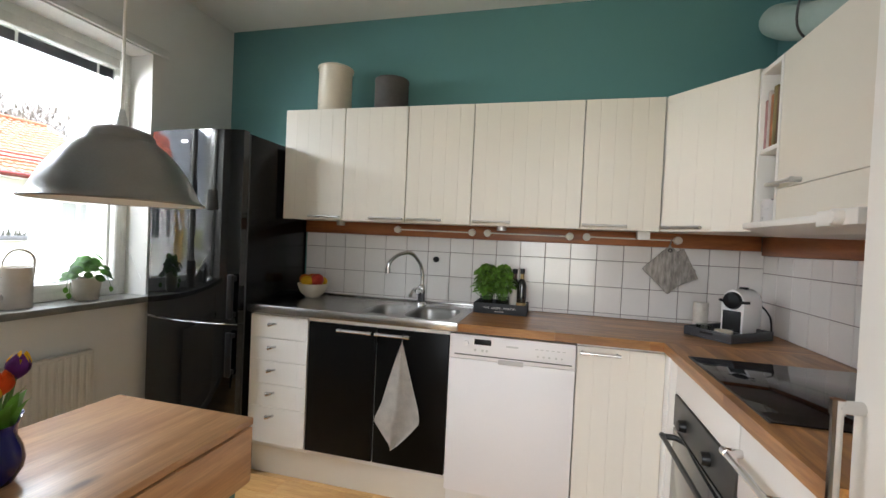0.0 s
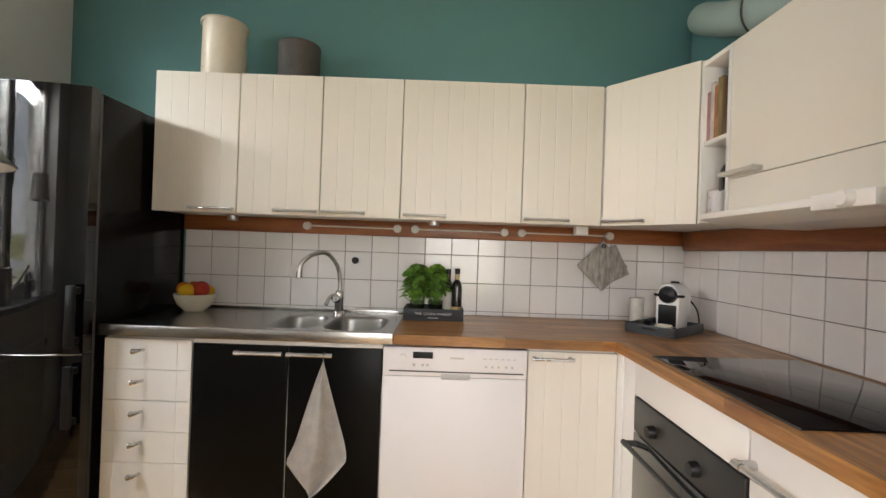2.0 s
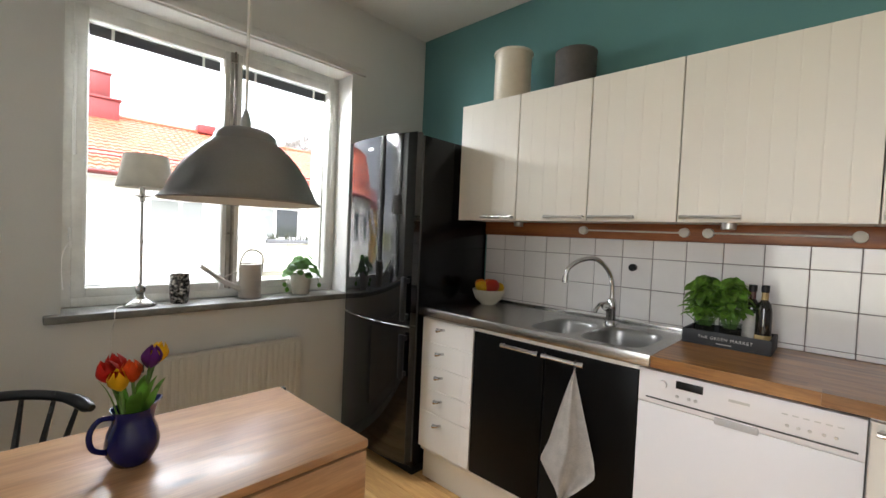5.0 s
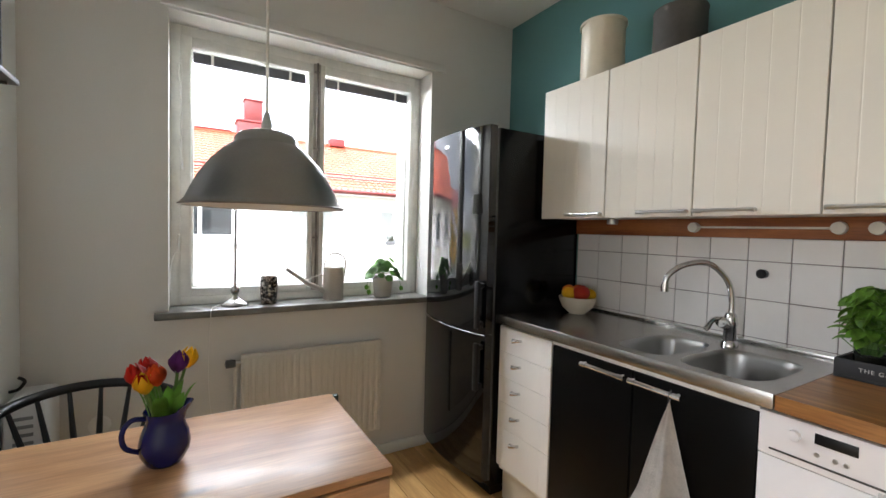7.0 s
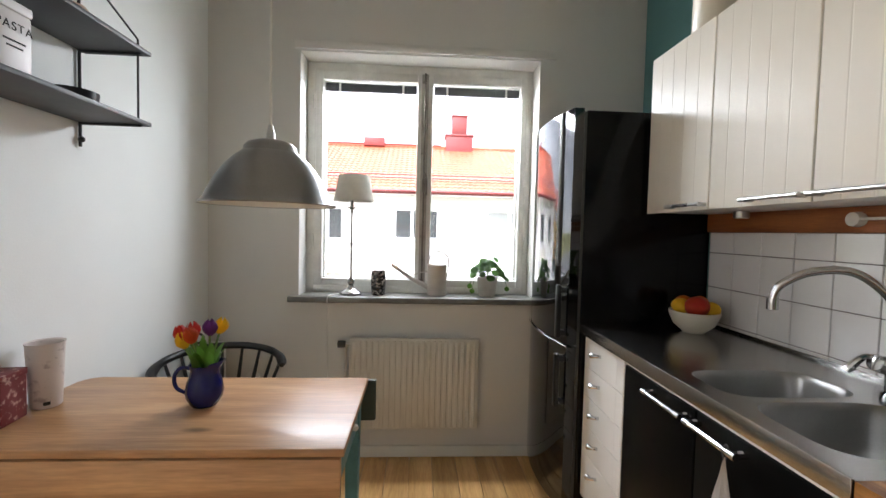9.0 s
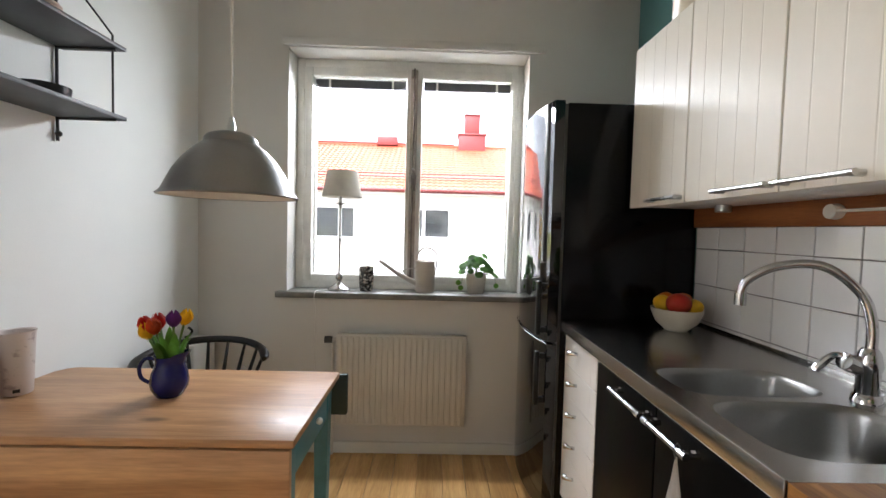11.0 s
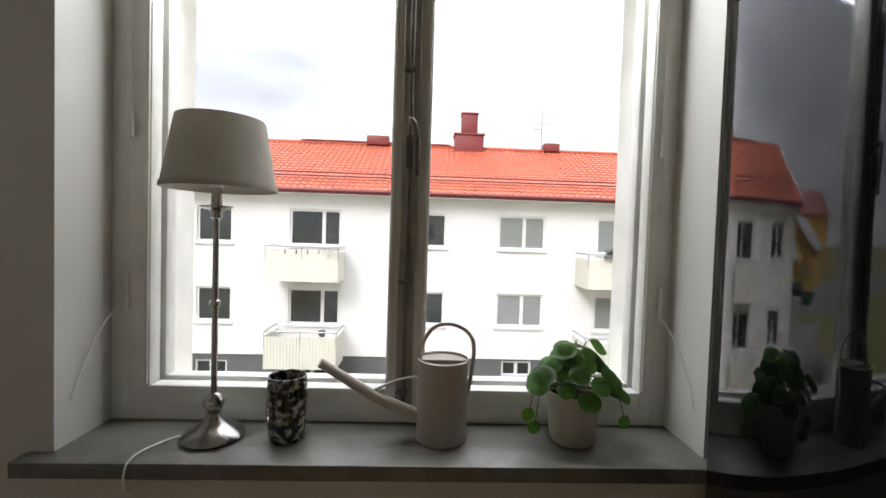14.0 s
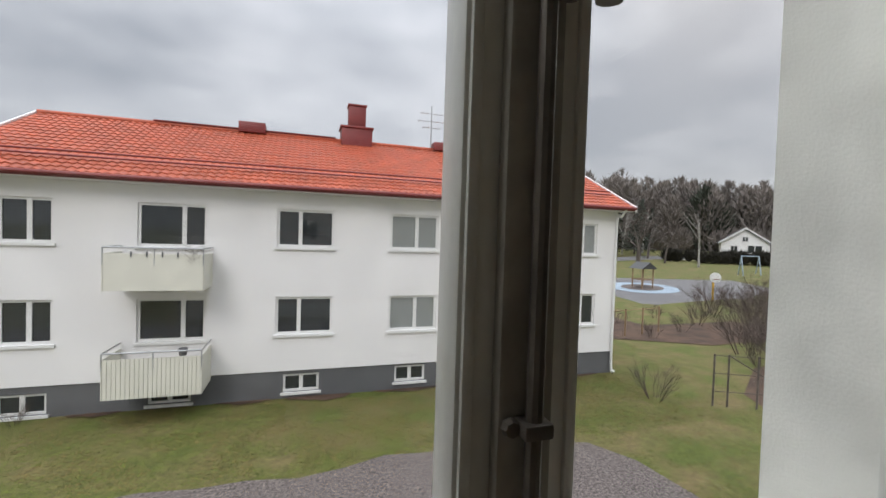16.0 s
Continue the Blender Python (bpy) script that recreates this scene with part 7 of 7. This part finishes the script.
def far_wood(name, seed, trees, each, material, a0, a1, d0, d1, tall, fine, width, label):
    """Crowns of fine upright twigs over a stretch of far ground, each crown about its own trunk."""
    v, f = [], []
    rng = random.Random(seed)
    for k in range(trees):
        a, d_ = rng.uniform(a0, a1), rng.uniform(d0, d1)
        cx, cy = d_ * math.sin(a), d_ * math.cos(a)
        cz, h = gz(cx, cy), tall * rng.uniform(0.6, 1.1)
        rad = h * width * rng.uniform(0.7, 1.2)
        for _ in range(each):
            u = rng.random() ** 0.75
            ang, rr = rng.uniform(0, 6.283), rad * math.sqrt(rng.random()) * math.sin(math.pi * min(1, 0.12 + 0.86 * u)) ** 0.7
            x, y, z = cx + rr * math.cos(ang), cy + rr * math.sin(ang), cz + h * u
            s = fine * rng.uniform(0.5, 1.5)
            out = Vector((math.cos(ang), math.sin(ang), 0)) * rr / rad * 0.9 + Vector((rng.uniform(-0.5, 0.5), rng.uniform(-0.5, 0.5), rng.uniform(0.3, 1.1)))
            tip = out.normalized() * s * 2.2
            w = s * 0.16
            n0 = len(v)
            v += [(x - w, y + w, z), (x + w, y - w, z), (x + tip.x, y + tip.y, z + tip.z)]
            f.append((n0, n0 + 1, n0 + 2))
        n0 = len(v)
        v += [(cx - 0.12, cy + 0.12, cz - 0.3), (cx + 0.12, cy - 0.12, cz - 0.3), (cx, cy, cz + h * 0.85)]
        f.append((n0, n0 + 1, n0 + 2))
    me = bpy.data.meshes.new(name)
    me.from_pydata(v, [], f)
    me.materials.append(material)
    return tagged(new(name, me), label, "wood", kind="stuff")


# far haze is mixed into this pale grey-brown twig colour
M_BROWNWOOD = mat("hazed_far_twigs", (0.23, 0.2, 0.18), 0.95, vary=0.2, scale=0.4)
far_wood("far_bare_wood", 14, 130, 700, M_BROWNWOOD, 0.6, 1.15, 113, 145, 16.0, 0.55, 0.3, "grey-brown bare wood beyond the cottages")
far_wood("tall_bare_wood", 24, 40, 360, M_BROWNWOOD, 0.42, 0.6, 112, 135, 24.0, 0.6, 0.26, "tall grey-brown bare wood behind the white house")
far_wood("middle_bare_wood", 25, 34, 420, M_BROWNWOOD, 0.54, 0.72, 118, 145, 20.0, 0.6, 0.26, "grey-brown bare wood rising behind the white house")
far_wood("far_evergreen_wood", 15, 60, 500, M_NEEDLE, 0.55, 1.15, 113, 145, 13.0, 0.9, 0.2, "dark evergreen wood beyond the cottages")
far_wood("far_undergrowth", 17, 150, 260, M_BROWNWOOD, 0.5, 1.15, 111, 118, 4.5, 0.5, 0.6, "brown undergrowth at the edge of the wood")
far_wood("dark_hedge", 18, 60, 130, M_HEDGE, 0.8, 1.05, 84, 88, 1.5, 0.4, 0.6, "dark clipped hedge before the cottage")
far_wood("far_ring_wood", 16, 120, 160, M_BROWNWOOD, -1.5, 0.5, 120, 180, 9.0, 0.8, 0.35, "distant bare wood on the horizon")


def stems_shrub(name, label, at_, seed, height, n, group):
    """Many stems from one root, each forking twice."""
    rng = random.Random(seed)
    v, f = [], []

    def stick(a, b, r0, r1):
        way = (b - a).normalized()
        side = way.orthogonal().normalized()
        n0 = len(v)
        for c, rr in ((a, r0), (b, r1)):
            for j in range(3):
                ang = 2 * math.pi * j / 3
                v.append(tuple(c + rr * (math.cos(ang) * side + math.sin(ang) * way.cross(side))))
        for j in range(3):
            f.append((n0 + j, n0 + (j + 1) % 3, n0 + 3 + (j + 1) % 3, n0 + 3 + j))

    def fork(a, way, length, r, level):
        b = a + way * length
        stick(a, b, r, r * 0.6)
        if level < 3:
            for _ in range(3):
                w2 = (way + Vector((rng.uniform(-1, 1), rng.uniform(-1, 1), rng.uniform(-0.4, 0.7))) * 0.62).normalized()
                fork(a + way * length * rng.uniform(0.5, 1.0), w2, length * rng.uniform(0.5, 0.85), r * 0.6, level + 1)

    for _ in range(n):
        a = rng.uniform(0, 6.283)
        s = rng.uniform(0.1, 0.75)
        fork(Vector((0.2 * math.cos(a), 0.2 * math.sin(a), 0)), Vector((s * math.cos(a), s * math.sin(a), 1)).normalized(), height * rng.uniform(0.3, 0.45), 0.0095, 0)
    t_ = thing(name, label, "shrub", at_, group)
    me = bpy.data.meshes.new("branches")
    me.from_pydata(v, [], f)
    me.materials.append(M_TWIG)
    o_ = new("branches", me)
    o_.parent = t_
    return t_


shrub = stems_shrub("bare_shrub", "leafless brown garden shrub", at(12.6, 11.4), 31, 1.5, 15, "bare shrubs")
for k, (x, y, s) in enumerate(((19.5, 11.2, 1.5), (20.6, 12.4, 1.8), (22.0, 12.4, 1.9), (24.0, 13.6, 2.0), (26.0, 17.0, 2.0), (29.0, 20.0, 2.0), (21.5, 10.6, 1.7),
                               (-9.9, 12.0, 1.35), (-10.6, 12.9, 1.5), (-9.6, 13.2, 1.2), (-11.4, 12.2, 1.5), (-10.3, 14.0, 1.4), (17, 25, 1.2), (15.8, 22.5, 1.0), (-6.2, 14.0, 0.45), (23.4, 11.6, 1.9), (21.6, 15.0, 1.7), (24.0, 17.2, 1.8), (20.8, 13.6, 1.7),
                               (25.6, 12.2, 2.1), (28, 15, 2.2), (30, 24, 2.0), (34, 27, 1.8), (27.4, 18.4, 2.1), (30.5, 17.6, 2.3), (32.5, 21, 2.2), (25.2, 15.2, 2.0), (22.8, 13.8, 1.8), (29.2, 16.4, 2.2), (27.0, 14.0, 2.3), (31.5, 19.0, 2.5), (34.0, 23.5, 2.4), (28.4, 13.2, 2.3), (33.0, 17.5, 2.6), (26.4, 16.0, 2.0), (31.0, 15.4, 2.5), (20, 19.2, 0.8), (23, 20, 1.0), (26, 21.5, 1.1), (28, 23, 1.2), (17.6, 22, 0.7), (31, 25, 1.3), (25, 24, 0.9), (21, 23, 0.8), (35, 26, 1.4), (38, 26.5, 1.5), (33.5, 19.5, 2.2), (30, 21.5, 1.7))):
    o = copy_thing(shrub, Matrix.Translation(at(x, y)) @ pose(0, 0, 0, 0, 0, rt.uniform(0, 360)))
    o.scale = (s, s, s)
spiky = plant_bare("climber", "dry bare climbing plant on the balcony", "plant", (-1.75, 13.2, -0.1), 44, 1.5, 0.02, 3, 0.6, M_TWIG, "", (4, 5))
def lawn_blades(name, seed, n, x0, x1, y0, y1, tall, clump, material, label):
    """Short blades over a stretch of lawn, thicker in clumps."""
    rng = random.Random(seed)
    v, f = [], []
    while len(f) < n:
        x, y = rng.uniform(x0, x1), rng.uniform(y0, y1)
        if noise.noise((x * 0.9, y * 1.3, seed)) < clump:
            continue
        z, a, l_ = gz(x, y), rng.uniform(0, 6.283), tall * rng.uniform(0.5, 1.4)
        n0 = len(v)
        v += [(x, y, z), (x + 0.035 * math.sin(a), y + 0.03 * math.cos(a), z), (x + l_ * 0.8 * math.cos(a), y + l_ * 0.8 * math.sin(a), z + l_ * 0.2)]
        f.append((n0, n0 + 1, n0 + 2))
    me = bpy.data.meshes.new(name)
    me.from_pydata(v, [], f)
    me.materials.append(material)
    return tagged(new(name, me), label, "grass", kind="stuff")


M_DRY = mat("dry_grass", (0.19, 0.145, 0.045), 0.95, vary=0.2, scale=8)
M_BLADE = mat("green_grass_blade", (0.12, 0.145, 0.02), 0.9, vary=0.25, scale=5)
lawn_blades("lawn_grass", 3, 42000, -9, 14, 9.6, 14.25, 0.07, -0.4, M_BLADE, "short green winter grass")
lawn_blades("dry_grass_tufts", 5, 15000, -8, 13, 9.9, 14.1, 0.1, -0.05, M_DRY, "dry yellow grass tufts on the lawn")
lawn_blades("side_grass", 7, 12000, 8.5, 17, 4.5, 15, 0.06, -0.2, M_BLADE, "short green grass beside the drive")
lawn_blades("side_dry_grass", 9, 6000, 8.5, 18, 6, 18, 0.1, -0.05, M_DRY, "dry grass beside the drive")


# ---- further houses, street and play yard ----
def cottage(name, label, x0, x1, y0, y1, h, rise, wall, roof, windows, along="x"):
    z = gz((x0 + x1) / 2, (y0 + y1) / 2)
    t_ = thing(name, label, "house", ((x0 + x1) / 2, (y0 + y1) / 2, z))
    part("wall", box(x0, x1, y0, y1, z - 1, z + h), wall, t_, smooth=0)
    if along == "x":
        ym = (y0 + y1) / 2
        part("roof", prism([(y0 - 0.5, z + h - 0.15), (ym, z + h + rise), (y1 + 0.5, z + h - 0.15), (y1 + 0.5, z + h - 0.4), (y0 - 0.5, z + h - 0.4)], "x", x0 - 0.4, x1 + 0.4), roof, t_, smooth=0)
    else:
        xm = (x0 + x1) / 2
        part("gable", prism([(x0, z + h), (x1, z + h), (xm, z + h + rise - 0.2)], "y", y0, y1), wall, t_, smooth=0)
        for s in (-1, 1):
            xe = x0 - 0.5 if s < 0 else x1 + 0.5
            part("roof_slope", prism([(xe, z + h - 0.25), (xm, z + h + rise), (xm, z + h + rise + 0.22), (xe, z + h - 0.03)], "y", y0 - 0.5, y1 + 0.5), roof, t_, smooth=0)
            part("verge_board", prism([(xe, z + h - 0.3), (xm, z + h + rise - 0.08), (xm, z + h + rise + 0.24), (xe, z + h)], "y", y0 - 0.58, y0 - 0.505), M_HWIN, t_, smooth=0)
    for a, b, c, d_ in windows:
        house_window(t_, a, b, z + c, z + d_, 0.5, y0 - 0.17, (M_HPANE, M_HPANE), False)
    return t_


yellow = cottage("yellow_house", "yellow rendered house with grey gable roof across the street", -39.1, -29.1, 44.86, 56.86, 4.05, 3.2, M_YELLOW_WALL, M_GREYROOF, ((-34.85, -34.2, 3.46, 4.8), (-37.5, -36.3, 0.9, 2.2)), "y")
part("balcony", box(-35.2, -31.9, 43.66, 44.855, gz(-34.1, 50.86) + 2.55, gz(-34.1, 50.86) + 3.42, 0.02), M_HWIN, yellow, "white balcony box")
yellow.matrix_basis = yellow.matrix_basis @ pose(0, 0, 0, 0, 0, 50)
cottage("red_roof_house", "far house with a dark red roof", -62, -34, 72, 82, 8.0, 4.2, M_YELLOW_WALL, M_CHIM, ())
white = cottage("white_cottage", "small white gabled cottage far across the play yard", 82.4, 90.4, 61.2, 67.2, 2.5, 2.8, M_FACADE, M_DARKROOF, ((84.0, 85.2, 0.7, 1.9), (86.8, 89.2, 0.5, 2.0), (85.9, 86.9, 2.7, 3.7)), "y")
white.matrix_basis = white.matrix_basis @ pose(0, 0, 0, 0, 0, -47)
cottage("far_cottage", "far grey-roofed house at the wood", 92, 104, 74, 80, 4.2, 2.0, M_FACADE, M_DARKROOF, ())
car = thing("parked_car", "dark parked estate car on the street", "car", (-27.5, 43, gz(-27.5, 43)))
zc = gz(-27.5, 43)
part("body", prism([(-29.6, zc + 0.35), (-29.6, zc + 0.85), (-29.0, zc + 0.98), (-28.3, zc + 1.45), (-26.4, zc + 1.45), (-25.6, zc + 0.95), (-25.2, zc + 0.8), (-25.2, zc + 0.35)], "y", 42.2, 43.9, 0.06), M_CAR, car)
for x in (-28.7, -26.2):
    for y in (42.25, 43.7):
        part("wheel", lathe([(0, 0), (0.32, 0.01), (0.33, 0.1), (0.32, 0.2), (0, 0.2)], (x, y + 0.15, zc + 0.32), 18, None, pose(0, 0, 0, 90)), M_TYRE, car)
part("side_window", box(-28.4, -26.3, 42.17, 42.21, zc + 1.0, zc + 1.35, 0.02), M_HPANE, car)
for k in range(2):
    bn = thing("wheelie_bin", "green plastic waste bin at the kerb", "bin", (-27.6 + 1.4 * k, 37, gz(-25, 37)), "bins at the kerb")
    zb_ = gz(-25, 37)
    part("bin_body", prism([(-28.1 + 1.4 * k, zb_ + 0.05), (-27.05 + 1.4 * k, zb_ + 0.05), (-26.95 + 1.4 * k, zb_ + 1.15), (-28.2 + 1.4 * k, zb_ + 1.15)], "y", 36.6, 37.6, 0.03), M_BIN, bn)
    part("lid", box(-28.25 + 1.4 * k, -26.9 + 1.4 * k, 36.5, 37.65, zb_ + 1.15, zb_ + 1.25, 0.03), M_BIN, bn)
hoop = thing("basketball_hoop", "white basketball backboard on a yellow post", "basketball hoop", at(36.0, 28.8))
zh = gz(36.0, 28.8)
part("post", tube([(36.0, 28.8, zh), (36.0, 28.8, zh + 2.2)], 0.08, 10), M_LEMON, hoop)
part("backboard", lathe([(0, 0), (0.45, 0), (0.45, 0.06), (0, 0.06)], (36.0, 28.62, zh + 2.2), 24, None, pose(0, 0, 0, 90, 0, -35)), M_HWIN, hoop)
part("rim", lathe([(0.22, 0), (0.25, 0), (0.25, 0.04), (0.22, 0.04), (0.22, 0)], (35.75, 28.3, zh + 2.05), 18), M_CHIM, hoop)
swing = thing("swing_frame", "blue metal swing frame in the play yard", "swing", at(57, 41))
zs_ = gz(57, 41)
sw = bmesh.new()
for x in (55.4, 58.6):
    tube([(x - 0.6, 40.2, zs_), (x, 41, zs_ + 2.5), (x + 0.6, 41.8, zs_)], 0.07, 8, sw)
tube([(55.4, 41, zs_ + 2.5), (58.6, 41, zs_ + 2.5)], 0.07, 8, sw)
part("frame", sw, M_BLUEPLAY, swing)
tower = thing("play_tower", "small wooden play tower on the blue surface", "play tower", at(PX, PY))
zt_ = gz(PX, PY)
for a, b in ((-0.7, -0.7), (0.7, -0.7), (-0.7, 0.7), (0.7, 0.7)):
    part("post", tube([(PX + a, PY + b, zt_), (PX + a, PY + b, zt_ + 2.2)], 0.07, 8), M_CORK, tower)
part("platform", box(PX - 0.8, PX + 0.8, PY - 0.8, PY + 0.8, zt_ + 0.9, zt_ + 1.0), M_CORK, tower)
part("roof", prism([(PX - 1.0, zt_ + 2.1), (PX + 1.0, zt_ + 2.1), (PX, zt_ + 2.8)], "y", PY - 1, PY + 1), M_GREYPL, tower)
pf = thing("garden_frame", "dark wooden garden frame with wire fence", "fence", at(15.5, 9.8))
zf = gz(17, 12)
for x, y in ((14.1, 10.5), (14.5, 10.3), (15.3, 9.9), (16.2, 9.45), (17.2, 8.95)):
    part("post", tube([(x, y, zf), (x, y, zf + 1.75)], 0.03, 8), M_BARK, pf)
for zz in (0.5, 1.1, 1.7):
    part("rail", tube([(14.1, 10.5, zf + zz), (15.3, 9.9, zf + zz), (17.2, 8.95, zf + zz)], 0.013, 6), M_BARK, pf)
part("brace", tube([(14.5, 10.3, zf + 1.72), (16.2, 9.45, zf + 0.6)], 0.018, 6), M_BARK, pf)
fn = thing("wire_fence", "thin post and wire fence by the leaf bed", "fence", at(17, 19))
for k in range(5):
    x, y = 15.6 + 1.5 * k, 19.2 + 0.3 * k
    part("post", tube([(x, y, zf), (x, y, zf + 1.6)], 0.05, 7), M_CORK, fn)
part("wire", tube([(15.6, 19.2, zf + 1.5), (21.6, 20.4, zf + 1.5)], 0.02, 5), M_CORK, fn)
# ---- floorboards and tiles, piece by piece ----
def boards():
    rng = random.Random(2)
    x, shared = -0.12, {}
    while x < 1.96:
        w = rng.choice((0.118, 0.127, 0.135))
        y = BACK
        while y < -0.002:
            ln = min(rng.choice((1.4, 1.9, 2.4)), -0.001 - y)
            if -0.001 - (y + ln) < 0.3:
                ln = -0.001 - y
            key = (w, round(ln, 3))
            if key not in shared:
                b = box(0.0013, w - 0.0013, 0.0006, ln - 0.0006, -0.022, 0, 0.0012, seg=1)
                me = bpy.data.meshes.new("board")
                b.to_mesh(me)
                b.free()
                me.materials.append(M_FLOOR)
                shared[key] = me
            ob = new("board", shared[key])
            ob.parent = floor
            ob.matrix_basis = Matrix.Translation((x, y, FLOOR))
            y += ln
        x += w


boards()
hall_floor = structure("floor_hall", box(-1.6, -0.122, BACK - 0.2, 0.1, FLOOR - 0.02, FLOOR), M_FLOOR, "pine floor of the hall")


def tiles():
    bed_t, bed_b = bpy.data.objects["tile_bed_teal"], bpy.data.objects["tile_bed_back"]
    shared = {}

    def piece(w, h):
        key = (round(w, 3), round(h, 3))
        if key not in shared:
            b = box(-0.006, 0.0, 0, w, 0, h, 0.0016, seg=1)
            me = bpy.data.meshes.new("tile")
            b.to_mesh(me)
            b.free()
            me.materials.append(M_TILE)
            shared[key] = me
        return shared[key]

    rng = random.Random(8)
    rows = ((0.93, 1.0745), (1.0775, 1.222), (1.225, ZT - 0.001), (0.93 - 0.022, 0.927))
    edge = -0.648
    for z0, z1 in rows:
        y = edge
        while y > -3.29:
            y2 = max(y - 0.1412, -3.301)
            if y - y2 > 0.02:
                ob = new("tile", piece(y - y2 - 0.0032, z1 - z0))
                ob.parent = bed_t
                ob.matrix_basis = pose(W - 0.008, y2 + 0.0016, z0, rng.uniform(-0.12, 0.12), rng.uniform(-0.25, 0.25), 0)
            y = y2
        x = W - 0.016
        while x > 0.78:
            x2 = max(x - (0.146 if x > 2.4 else 0.1385), 0.772)
            if x - x2 > 0.02:
                ob = new("tile", piece(x - x2 - 0.0032, z1 - z0))
                ob.parent = bed_b
                ob.matrix_basis = Matrix.Translation((x2 + 0.0016, BACK + 0.008, z0 - 0.022)) @ Matrix(((0, 1, 0, 0), (-1, 0, 0, 0), (0, 0, 1, 0), (0, 0, 0, 1)))
            x = x2


tiles()
